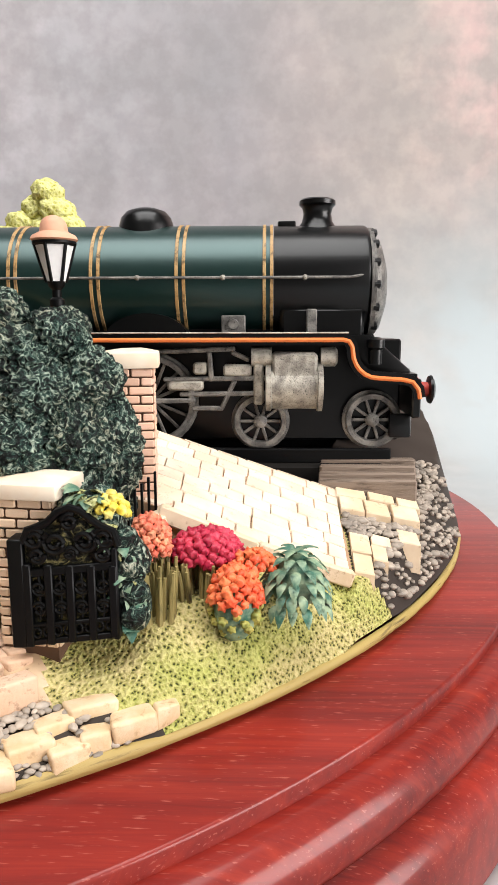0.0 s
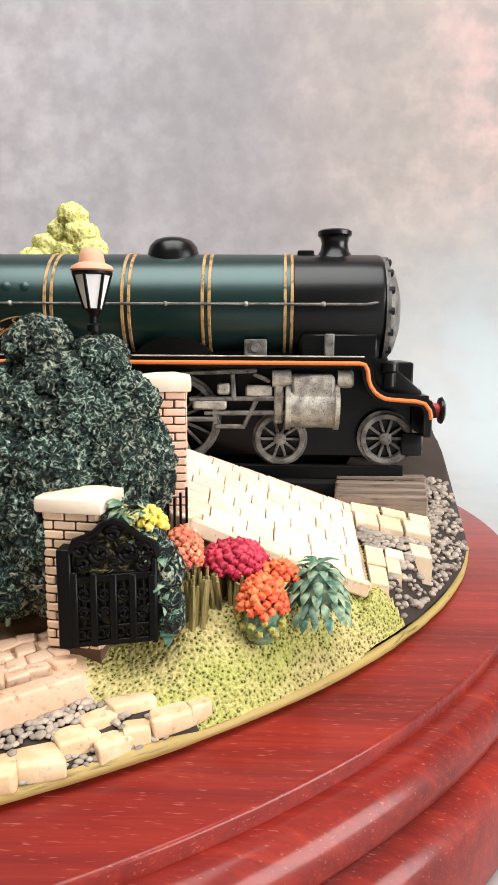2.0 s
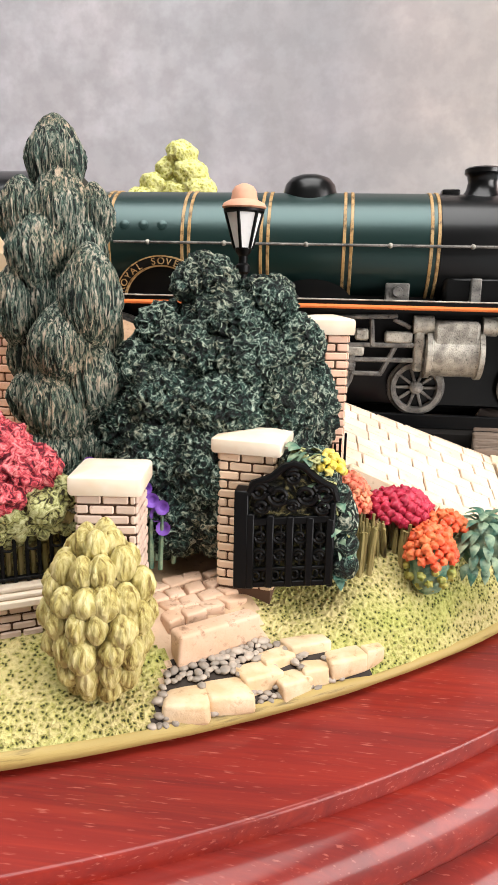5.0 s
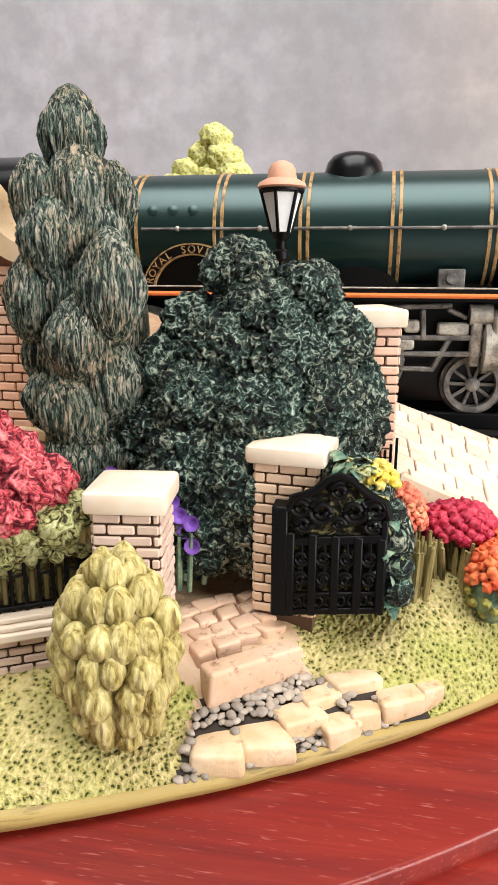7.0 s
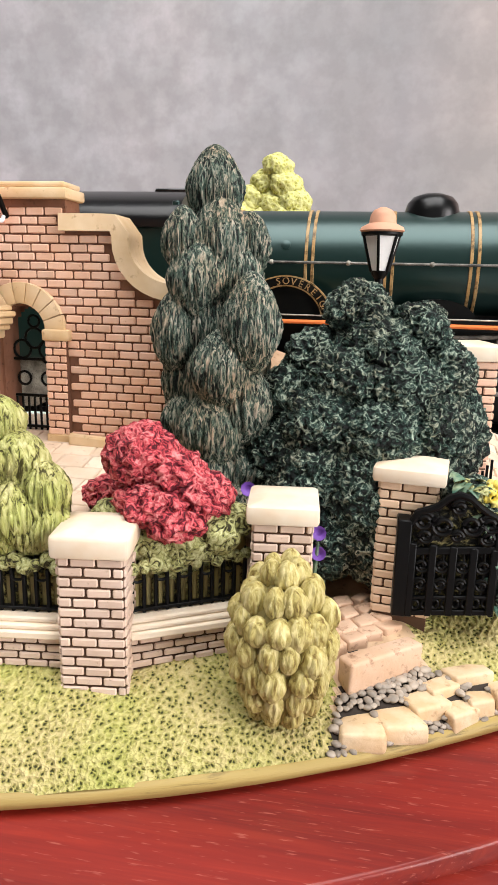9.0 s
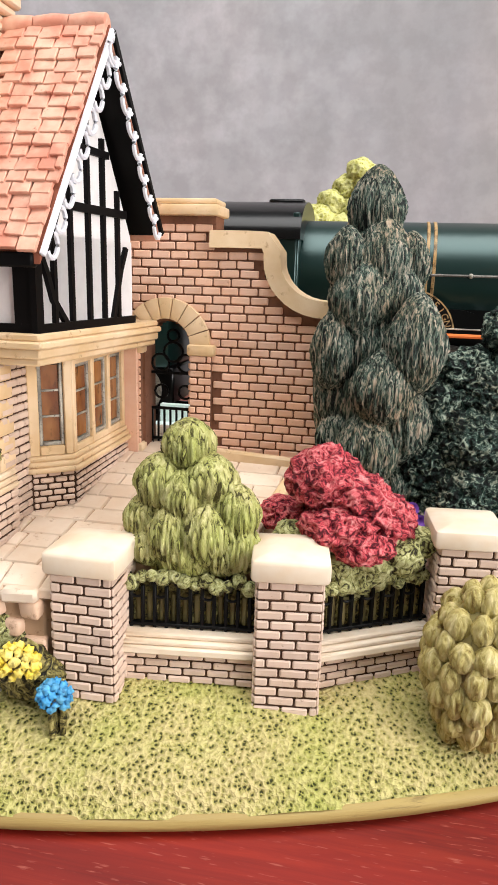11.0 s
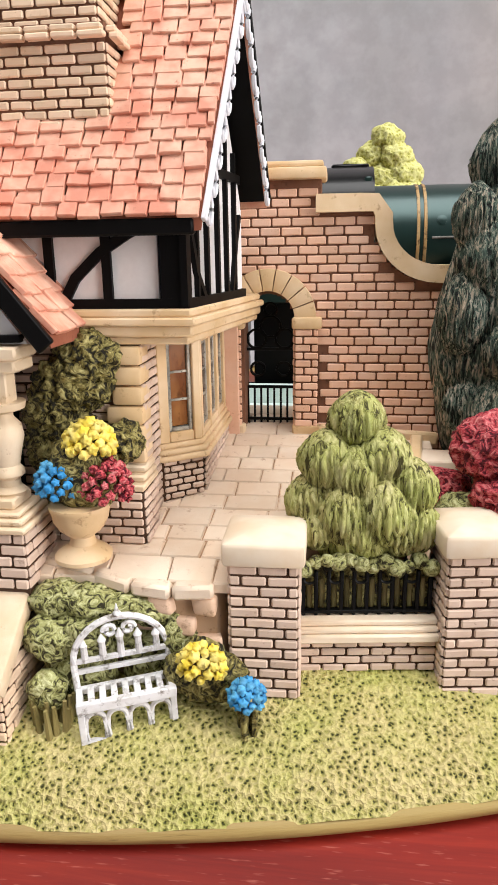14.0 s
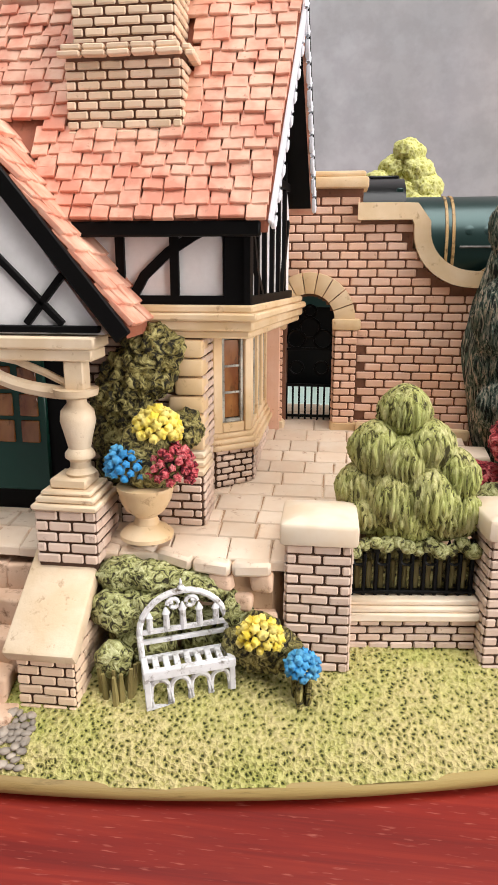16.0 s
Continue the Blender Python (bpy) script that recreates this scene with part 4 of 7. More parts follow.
def teardrop(bm, c, r, h, sub=4, seed=0, strands=11, rough=0.07, point=0.42):
    """A drooping tuft: pointed above, full below, combed with strands."""
    vs = bmesh.ops.create_icosphere(bm, subdivisions=sub, radius=1.0)["verts"]
    off = Vector((seed * 1.3, seed * 0.7, seed * 2.1))
    for v in vs:
        u = v.co.normalized()
        phi = math.atan2(u.y, u.x)
        taper = 1 - point * max(0, u.z) ** 1.3 - 0.12 * max(0, -u.z)
        k = 1 + rough / max(0.2, r) * (0.8 * math.sin(strands * phi + 4 * noise.noise(u * 1.6 + off)) * (1 - u.z * u.z) ** 0.5 + 1.1 * noise.noise(Vector((u.x * 5, u.y * 5, u.z * 1.6)) + off))
        v.co = Vector(c) + Vector((u.x * r * taper * k, u.y * r * taper * k, u.z * h))
    return vs


def conifer():
    t = thing("conifer", (-7.7, 11.6, 5.6), "tall dark conifer of drooping combed tufts with brown tips", "tree")
    tufts = [(112, 225, 52, 84), (62, 325, 40, 66), (128, 325, 56, 92), (186, 330, 36, 66), (95, 400, 60, 90), (165, 400, 48, 80), (118, 490, 58, 92), (205, 480, 54, 100), (50, 500, 46, 84), (62, 600, 44, 76), (150, 570, 60, 84),
             (190, 640, 58, 84), (86, 672, 50, 72), (130, 690, 60, 84), (60, 680, 36, 60), (180, 775, 56, 66), (120, 780, 52, 66), (160, 850, 60, 70)]
    for k, (px, py, a, b) in enumerate(tufts):
        bm = bmesh.new()
        front = 0.25 if k % 3 == 1 else -0.25 if k % 3 == 0 else 0.0
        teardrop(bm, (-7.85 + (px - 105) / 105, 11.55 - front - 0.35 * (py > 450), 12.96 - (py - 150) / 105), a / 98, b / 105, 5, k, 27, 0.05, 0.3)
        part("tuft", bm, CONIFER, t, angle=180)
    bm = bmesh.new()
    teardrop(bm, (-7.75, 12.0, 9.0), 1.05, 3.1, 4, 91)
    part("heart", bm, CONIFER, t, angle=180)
    bm = bmesh.new()
    lathe(bm, [(0.5, 5.2), (0.4, 6.4), (0.35, 7.2)], Matrix.Translation((-7.5, 11.6, 0)), 12)
    part("trunk", bm, STALK, t)
    return t


conifer()


def olive_bush():
    b = thing("olive_bush", (-5.75, 7.6, 4.1), "egg-shaped olive-yellow bush of overlapping drooping tufts", "bush")
    bm = bmesh.new()
    lump(bm, (-5.75, 7.65, 5.4), (0.66, 0.6, 1.14), 3, 0.03, 2, 1)
    part("heart", bm, STALK, b)
    k = 0
    for row, (z, r, n) in enumerate(((6.5, 0.20, 5), (6.22, 0.46, 9), (5.85, 0.62, 12), (5.46, 0.68, 13), (5.06, 0.64, 12), (4.68, 0.50, 10), (4.4, 0.34, 7))):
        for i in range(n):
            a = 2 * math.pi * (i + 0.5 * (row % 2)) / n + RND.uniform(-0.1, 0.1)
            bm = bmesh.new()
            teardrop(bm, (-5.75 + r * math.cos(a), 7.65 + 0.92 * r * math.sin(a), z + RND.uniform(-0.06, 0.06)), RND.uniform(0.15, 0.21), RND.uniform(0.22, 0.31), 4, k, 9, 0.024, 0.12)
            part("tuft", bm, OLIVE, b, angle=180)
            k += 1


olive_bush()


def lime_bush():
    b = thing("lime_bush", (-10.3, 8.0, 5.6), "bushy lime-green shrub of drooping tufts behind the railings", "bush")
    for k, (x, y, z, r, h) in enumerate(((-10.35, 8.1, 8.35, 0.42, 0.5), (-10.75, 8.0, 7.75, 0.45, 0.55), (-10.0, 8.0, 7.8, 0.46, 0.55), (-10.35, 7.8, 7.6, 0.36, 0.5), (-11.0, 8.0, 7.1, 0.40, 0.5), (-10.5, 7.65, 7.0, 0.36, 0.55),
                                         (-9.95, 7.7, 7.05, 0.42, 0.6), (-9.55, 7.95, 7.35, 0.40, 0.55), (-9.45, 7.85, 6.8, 0.34, 0.5), (-10.9, 7.85, 6.74, 0.42, 0.4), (-10.3, 7.85, 6.72, 0.5, 0.46), (-9.7, 7.85, 6.7, 0.4, 0.42), (-10.3, 8.3, 6.9, 0.9, 1.3))):
        bm = bmesh.new()
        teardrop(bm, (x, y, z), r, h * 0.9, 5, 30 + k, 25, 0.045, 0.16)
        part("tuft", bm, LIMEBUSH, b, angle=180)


lime_bush()


def pink_bush():
    b = thing("pink_bush", (-8.0, 8.7, 5.6), "raspberry-pink flowering bush over yellow-green leaves", "bush")
    for k, (x, y, z, r, h) in enumerate(((-8.25, 8.8, 7.78, 0.58, 0.5), (-7.75, 8.75, 7.55, 0.5, 0.36), (-7.3, 8.75, 7.2, 0.52, 0.42), (-7.95, 8.45, 7.1, 0.55, 0.36), (-7.6, 8.35, 6.9, 0.45, 0.3), (-8.95, 9.1, 7.0, 0.4, 0.25))):
        bm = bmesh.new()
        lump(bm, (x, y, z), (r, r * 0.9, h), 5, 0.10, 7.0, 50 + k, "crackle")
        part("flower_head", bm, PINK, b, angle=180)
    bm = bmesh.new()
    for k, (x, y, z, r) in enumerate(((-8.7, 8.6, 6.75, 0.35), (-8.35, 8.3, 6.55, 0.36), (-7.9, 8.35, 6.45, 0.36), (-7.45, 8.45, 6.5, 0.38), (-7.0, 8.65, 6.65, 0.4), (-6.75, 8.85, 6.8, 0.34), (-8.0, 8.9, 6.3, 0.9))):
        lump(bm, (x, y, z), (r, r * 0.8, r * 0.85), 4, 0.07, 5, 60 + k, "crackle")
    part("leaves", bm, SHRUB, b, "yellow-green leaves", angle=180)


pink_bush()


def far_tree():
    t = thing("yellow_tree", (-8.9, 27.6, 7.0), "yellow-green tree beyond the engine", "tree")
    bm = bmesh.new()
    for k, (x, z, r) in enumerate(((-8.85, 15.1, 0.62), (-9.3, 14.5, 0.7), (-8.5, 14.4, 0.7), (-9.8, 13.9, 0.75), (-8.2, 13.7, 0.75), (-9.0, 13.6, 0.9), (-10.4, 13.2, 0.8), (-9.4, 12.8, 1.1), (-8.3, 12.8, 1.0), (-10.6, 12.2, 1.0), (-9.0, 11.5, 1.4))):
        lump(bm, (x, 27.6 + 0.3 * (k % 2), z), (r, r, r * 0.85), 4, 0.12, 3.0, 70 + k, "crackle")
    part("crown", bm, YELLOWTREE, t, angle=180)
    bm = bmesh.new()
    lathe(bm, [(0.7, 5.8), (0.5, 8), (0.45, 11.5)], Matrix.Translation((-9.1, 27.7, 0)), 12)
    part("trunk", bm, STALK, t)


far_tree()


# ---- flowers and plants ----
def leaf_mesh(name, l, w, material):
    bm = bmesh.new()
    rows = []
    for i in range(6):
        t = i / 5
        ww = w * math.sin(math.pi * (0.12 + 0.85 * t)) * 0.5
        z = 0.16 * l * math.sin(math.pi * t) - 0.30 * l * t * t
        rows.append([bm.verts.new((sx * ww, l * t, z - (0.06 * l if sx else 0))) for sx in (-1, 0, 1)] + [bm.verts.new((0, l * t, z - 0.1 * l))])
    for a, b in zip(rows, rows[1:]):
        for p, q in ((0, 1), (1, 2), (2, 3), (3, 0)):
            bm.faces.new((a[p], a[q], b[q], b[p]))
    bmesh.ops.recalc_face_normals(bm, faces=bm.faces)
    return mesh_of(name, bm, material, angle=60)


def hosta():
    p = thing("leafy_plant", (0.4, 11.25, 5.0), "rosette of broad blue-green pointed leaves on the lawn", "plant")
    me = [leaf_mesh("leaf", 0.36, 0.19, LEAF), leaf_mesh("leaf", 0.31, 0.17, LEAF)]
    bm = bmesh.new()
    lump(bm, (0.4, 11.25, 5.5), (0.45, 0.42, 0.5), 3, 0.05, 3, 3)
    part("heart", bm, LEAF, p)
    for row, (z, r, n, tilt) in enumerate(((5.22, 0.50, 18, -36), (5.42, 0.48, 18, -32), (5.62, 0.40, 16, -24), (5.80, 0.30, 13, -14), (5.95, 0.17, 9, 0), (6.04, 0.04, 6, 20))):
        for i in range(n):
            a = 360 * (i + 0.5 * (row % 2)) / n + RND.uniform(-8, 8)
            q = Vector((0.4, 11.25, z)) + Matrix.Rotation(radians(a), 3, "Z") @ Vector((0, r, 0))
            piece("leaf", me[i % 2], p, Matrix.Translation(q) @ pose(0, 0, 0, 0, 0, a) @ pose(0, 0, 0, tilt + RND.uniform(-8, 8), 0, 0))


hosta()
BALL = {}


def ball(material):
    if material.name not in BALL:
        bm = bmesh.new()
        vs = bmesh.ops.create_icosphere(bm, subdivisions=3, radius=1.0)["verts"]
        for v in vs:
            v.co *= 1 + 0.2 * noise.noise(v.co * 2.2) + 0.22 * math.sin(5 * math.atan2(v.co.y, v.co.x)) * (1 - abs(v.co.z)) - 0.18 * max(0, v.co.z) ** 6
        BALL[material.name] = mesh_of("bloom", bm, material, (0, 0, 0))
    return BALL[material.name]


def blooms(parent, material, spots, r, name="bloom"):
    for x, y, z in spots:
        k = r * RND.uniform(0.8, 1.2)
        piece(name, ball(material), parent, Matrix.Translation((x, y, z)) @ pose(0, 0, 0, RND.uniform(0, 90), RND.uniform(0, 90), 0) @ Matrix.Diagonal((k, k, k, 1)))


def dome_spots(c, r, n, zmin=-0.2):
    out = []
    for i in range(n):
        u = zmin + (1 - zmin) * (i + 0.5) / n
        a = 2.39996 * i
        s = math.sqrt(max(0, 1 - u * u))
        out.append((c[0] + r[0] * s * math.cos(a), c[1] + r[1] * s * math.sin(a), c[2] + r[2] * u))
    return out


def stalks(parent, c, r, h, n, material=STALK, lean=0.25):
    for i in range(n):
        bm = bmesh.new()
        a, q = RND.uniform(0, 6.283), r * math.sqrt(RND.random())
        x, y = c[0] + q * math.cos(a), c[1] + q * math.sin(a)
        tube(bm, [(x, y, c[2] - 0.15), (x + lean * (x - c[0]) * 0.5, y + lean * (y - c[1]) * 0.5, c[2] + h * 0.5), (x + lean * (x - c[0]), y + lean * (y - c[1]), c[2] + h * RND.uniform(0.8, 1.1))], [0.05, 0.05, 0.03], 6)
        part("stalk", bm, material, parent)


red = thing("red_flowers", (-0.6, 10.8, 5.0), "mound of orange-red round blooms over green buds", "flowers")
bm = bmesh.new()
lump(bm, (-0.62, 10.75, 5.25), (0.38, 0.42, 0.6), 3, 0.04, 3, 11)
part("leaves", bm, LEAF, red)
blooms(red, RED, dome_spots((-0.62, 10.75, 5.3), (0.42, 0.45, 0.62), 58, 0.05), 0.085)
blooms(red, BUD, dome_spots((-0.62, 10.75, 5.2), (0.42, 0.45, -0.4), 26, -0.2), 0.08, "bud")
blooms(red, RED, dome_spots((-0.35, 11.2, 5.75), (0.42, 0.3, 0.3), 30, 0.0), 0.085)
crimson = thing("crimson_flowers", (-1.2, 11.35, 5.2), "clump of crimson ruffled blooms on olive stalks", "flowers")
stalks(crimson, (-1.25, 11.3, 5.1), 0.5, 0.8, 40)
blooms(crimson, CRIMSON, dome_spots((-1.15, 11.4, 5.95), (0.58, 0.4, 0.42), 74, -0.2), 0.10)
salmon = thing("salmon_flowers", (-2.05, 10.9, 5.2), "salmon and yellow blooms on ribbed stalks beside the gate", "flowers")
stalks(salmon, (-2.0, 10.75, 5.1), 0.34, 0.85, 44)
blooms(salmon, SALMON, dome_spots((-2.1, 10.95, 6.25), (0.32, 0.35, 0.5), 70, -0.3), 0.075)
LEAVES = [leaf_mesh("leaf", 0.26, 0.18, one) for one in (LEAF, SHRUB, LEAF)]
top_leaf = thing("gate_climber", (-2.6, 10.3, 5.0), "blue-green and yellow climber over the gate arch", "climber")
bm = bmesh.new()
for k, (x, y, z, r) in enumerate(((-2.9, 10.15, 7.1, 0.26), (-2.6, 10.1, 6.95, 0.28), (-2.4, 10.05, 6.6, 0.26), (-2.25, 10.0, 6.2, 0.24), (-2.2, 9.98, 5.8, 0.24), (-2.18, 9.95, 5.4, 0.22), (-2.8, 10.35, 7.0, 0.4), (-2.5, 10.3, 6.2, 0.5), (-2.45, 10.3, 5.5, 0.45), (-3.2, 10.2, 7.15, 0.2))):
    lump(bm, (x, y, z), (r, r * 0.8, r), 3, 0.08, 4.5, 80 + k, "crackle")
part("leaves", bm, HEDGE, top_leaf)
blooms(top_leaf, YELLOW, dome_spots((-2.55, 10.1, 7.08), (0.26, 0.2, 0.26), 22, -0.1), 0.075)
for k in range(120):
    t = RND.random()
    x, z = -3.05 + 0.85 * t, 7.32 - 2.1 * t ** 2.0
    me = LEAVES[k % 3]
    piece("leaf", me, top_leaf, Matrix.Translation((x + RND.uniform(-0.12, 0.12), 10.12 + RND.uniform(-0.1, 0.2), z + RND.uniform(-0.12, 0.1))) @ pose(0, 0, 0, RND.uniform(-30, 40), RND.uniform(-30, 30), 180 + RND.uniform(-60, 60)) @ Matrix.Scale(RND.uniform(1.0, 1.4), 4))
violet = thing("violet_flowers", (-5.7, 10.5, 5.2), "violet trumpet blooms growing at the hedge foot", "flowers")
stalks(violet, (-5.8, 10.7, 5.1), 0.5, 0.9, 16, LEAF)
bm_petal = bmesh.new()
lathe(bm_petal, [(0.02, -0.08), (0.05, 0.0), (0.12, 0.07), (0.17, 0.09), (0.14, 0.05), (0.04, 0.01)], None, 10)
TRUMPET = mesh_of("bloom", bm_petal, PURPLE)
for x, z in ((-5.55, 6.0), (-5.42, 6.18), (-5.6, 6.32), (-5.75, 6.5), (-5.42, 5.78), (-6.1, 6.75), (-6.4, 6.85), (-6.75, 6.9), (-5.95, 6.6), (-6.25, 6.6), (-6.6, 6.7)):
    piece("bloom", TRUMPET, violet, Matrix.Translation((x, 10.25 + RND.uniform(-0.1, 0.1), z)) @ pose(0, 0, 0, 75, RND.uniform(-25, 25), 0) @ Matrix.Scale(0.8, 4))

# short railing and kerb below the platform pillar
rail = thing("platform_railing", (-2.6, 11.9, 6.0), "short black railing on a cream kerb by the hedge", "railing")
bm = bmesh.new()
for k in range(2):
    bar(bm, (-2.05, 12.35 - 0.2 * k, 6.50 - 0.12 * k), (-2.75, 11.35 - 0.2 * k, 5.95 - 0.12 * k), 0.2, 0.16, 0.03)
part("kerb", bm, CREAM, rail, "cream kerb rolls")
for k in range(7):
    t = k / 6
    bm = bmesh.new()
    x, y, z = -2.2 - 0.62 * t, 12.25 - 0.8 * t, 6.5 - 0.5 * t
    box(bm, (x - 0.025, y - 0.025, z), (x + 0.025, y + 0.025, z + 0.75), 0.008)
    part("bar", bm, BLACK, rail)


# ---- street lamp ----
def street_lamp():
    c = Vector((-4.62, 14.6, 0))
    s = thing("street_lamp", (-4.62, 14.6, 7.7), "black street lamp with white panes and terracotta cap", "street lamp")
    at = Matrix.Translation(c)
    bm = bmesh.new()
    lathe(bm, [(0.22, 7.6), (0.22, 7.9), (0.11, 8.1), (0.09, 10.3), (0.16, 10.36), (0.16, 10.5), (0.1, 10.55), (0.1, 10.7), (0.17, 10.78), (0.2, 10.88)], at, 12)
    part("post", bm, BLACK, s)
    bm = bmesh.new()
    lathe(bm, [(0.20, 10.86), (0.42, 11.66)], at @ Matrix.Rotation(radians(20), 4, "Z"), 6)
    part("lantern", bm, LAMPGLASS, s, "white panes", smooth=False)
    for k in range(6):
        a = radians(20 + 60 * k)
        bm = bmesh.new()
        bar(bm, c + Vector((0.205 * math.cos(a), 0.205 * math.sin(a), 10.86)), c + Vector((0.425 * math.cos(a), 0.425 * math.sin(a), 11.66)), 0.06, 0.06, 0.01)
        part("glazing_bar", bm, BLACK, s)
    bm = bmesh.new()
    lathe(bm, [(0.42, 11.62), (0.46, 11.65), (0.46, 11.70)], at, 18)
    part("collar", bm, BLACK, s)
    bm = bmesh.new()
    lathe(bm, [(0.44, 11.70), (0.5, 11.74), (0.46, 11.82), (0.3, 11.9), (0.27, 12.08), (0.2, 12.18), (0.06, 12.24)], at, 18)
    part("cap", bm, TERRA, s, "cream and terracotta cap")


street_lamp()


# ---- garden bench, small flowers, shrubs ----
def bench():
    b = thing("garden_bench", (-13.4, 6.2, 4.2), "pale grey cast garden bench with an arched pierced back", "bench")
    m = Matrix.Translation((-14.02, 5.72, 4.12)) @ pose(0, 0, 0, 0, -2, 22)
    w = 1.36

    def put(name, bm, label=""):
        bmesh.ops.transform(bm, matrix=m, verts=bm.verts)
        part(name, bm, BENCH, b, label)
    for x in (0.05, w - 0.05):
        for y in (0.04, 0.40):
            bm = bmesh.new()
            box(bm, (x - 0.045, y - 0.04, -0.1), (x + 0.045, y + 0.04, 0.72), 0.012)
            put("leg", bm)
    bm = bmesh.new()
    for lo, hi in (((0, -0.05, 0.66), (w, 0.06, 0.81)), ((0, 0.35, 0.70), (w, 0.44, 0.80))):
        box(bm, lo, hi, 0.015)
    put("seat_frame", bm)
    for k in range(9):
        x = 0.05 + (w - 0.1) * k / 8
        bm = bmesh.new()
        box(bm, (x - 0.046, -0.02, 0.72), (x + 0.046, 0.42, 0.80), 0.012)
        put("slat", bm)
    for k in range(4):
        bm = bmesh.new()
        x0, x1 = 0.1 + 0.3 * k, 0.36 + 0.3 * k
        tube(bm, [(x0, 0.04, 0.2), (x0, 0.04, 0.48)] + [((x0 + x1) / 2 - (x1 - x0) / 2 * math.cos(math.pi * i / 8), 0.04, 0.48 + 0.13 * math.sin(math.pi * i / 8)) for i in range(1, 8)] + [(x1, 0.04, 0.48), (x1, 0.04, 0.2)], 0.038, 6)
        put("apron_arch", bm)
    bm = bmesh.new()
    box(bm, (0.05, 0.0, 0.10), (w - 0.05, 0.08, 0.2), 0.01)
    put("stretcher", bm)
    bm = bmesh.new()
    tube(bm, [(0.03, 0.42, 0.75), (0.02, 0.44, 1.15)] + [(w / 2 - (w / 2 - 0.02) * math.cos(math.pi * i / 14), 0.46, 1.15 + 0.62 * math.sin(math.pi * i / 14)) for i in range(1, 14)] + [(w - 0.02, 0.44, 1.15), (w - 0.03, 0.42, 0.75)], 0.05, 8)
    put("back_frame", bm)
    for z in (0.98, 1.14):
        bm = bmesh.new()
        box(bm, (0.03, 0.41, z), (w - 0.03, 0.47, z + 0.075), 0.01)
        put("back_rail", bm)
    for k in range(5):
        x = 0.18 + (w - 0.36) * k / 4
        bm = bmesh.new()
        lathe(bm, [(0.055, 0), (0.045, 0.28 - 0.04 * abs(k - 2)), (0.065, 0.32 - 0.03 * abs(k - 2)), (0.01, 0.44 - 0.05 * abs(k - 2))], Matrix.Translation((x, 0.44, 1.16)), 8)
        put("spindle", bm)
    for s in (-1, 1):
        bm = bmesh.new()
        tube(bm, [(w / 2 + s * (0.13 + 0.10 * (1 - 0.05 * i) * math.cos(0.6 * i)), 0.44, 1.58 + 0.10 * (1 - 0.05 * i) * math.sin(0.6 * i)) for i in range(14)], 0.034, 6)
        put("scroll", bm)
    bm = bmesh.new()
    lathe(bm, [(0.05, 0), (0.07, 0.05), (0.03, 0.1), (0.01, 0.2)], Matrix.Translation((w / 2, 0.46, 1.76)), 8)
    put("finial", bm)


bench()
yellow = thing("yellow_flowers", (-12.4, 6.35, 4.6), "small clump of yellow blooms at the pillar foot", "flowers")
bm = bmesh.new()
for k, (x, y, z, r) in enumerate(((-12.45, 6.5, 5.05, 0.42), (-12.15, 6.5, 4.95, 0.34), (-12.7, 6.5, 5.0, 0.3))):
    lump(bm, (x, y, z), (r, r * 0.7, r), 4, 0.07, 7, 200 + k, "crackle")
part("leaves", bm, IVY, yellow, "olive leaves", angle=180)
blooms(yellow, YELLOW, dome_spots((-12.42, 6.25, 5.3), (0.30, 0.22, 0.27), 34, -0.5), 0.066)
blue = thing("blue_flowers", (-11.78, 6.2, 4.5), "small bunch of bright blue blooms on the lawn", "flowers")
stalks(blue, (-11.78, 6.2, 4.45), 0.14, 0.3, 10, IVY)
blooms(blue, BLUE, dome_spots((-11.78, 6.12, 4.95), (0.22, 0.18, 0.22), 34, -0.6), 0.06)
shrub = thing("light_shrub", (-14.3, 6.3, 4.4), "spreading light green shrub behind the garden bench", "bush")
bm = bmesh.new()
for k, (x, y, z, r, h) in enumerate(((-14.6, 6.8, 5.95, 0.42, 0.26), (-14.15, 6.8, 5.92, 0.42, 0.26), (-13.7, 6.95, 5.86, 0.38, 0.24), (-13.3, 6.95, 5.8, 0.34, 0.22), (-14.62, 6.5, 5.5, 0.36, 0.32), (-14.2, 6.62, 5.5, 0.4, 0.35),
                                     (-13.7, 6.95, 5.4, 0.35, 0.3), (-14.6, 6.2, 4.85, 0.26, 0.28), (-12.9, 6.95, 5.35, 0.3, 0.4), (-14.3, 6.75, 5.0, 0.5, 0.6), (-13.3, 7.1, 5.0, 0.5, 0.6))):
    lump(bm, (x, y - 0.12, z), (r, r * 0.75, h), 4, 0.07, 5, 120 + k, "crackle")
    part("lobe", bm, SHRUB, shrub, angle=180)
    bm = bmesh.new()
bm.free()
stalks(shrub, (-14.5, 6.05, 4.2), 0.26, 0.6, 24)

# ---- terrace ----
TERR = 6.45
terrace = thing("terrace", (-12, 9.5, 4.5), "raised terrace of pale pinkish flagstones", "terrace")


def terrace_z(x, y):
    return TERR - 0.24 * (1 - smooth_step(y, 6.5, 7.5)) + 0.145 * max(0.0, y - 7.7)


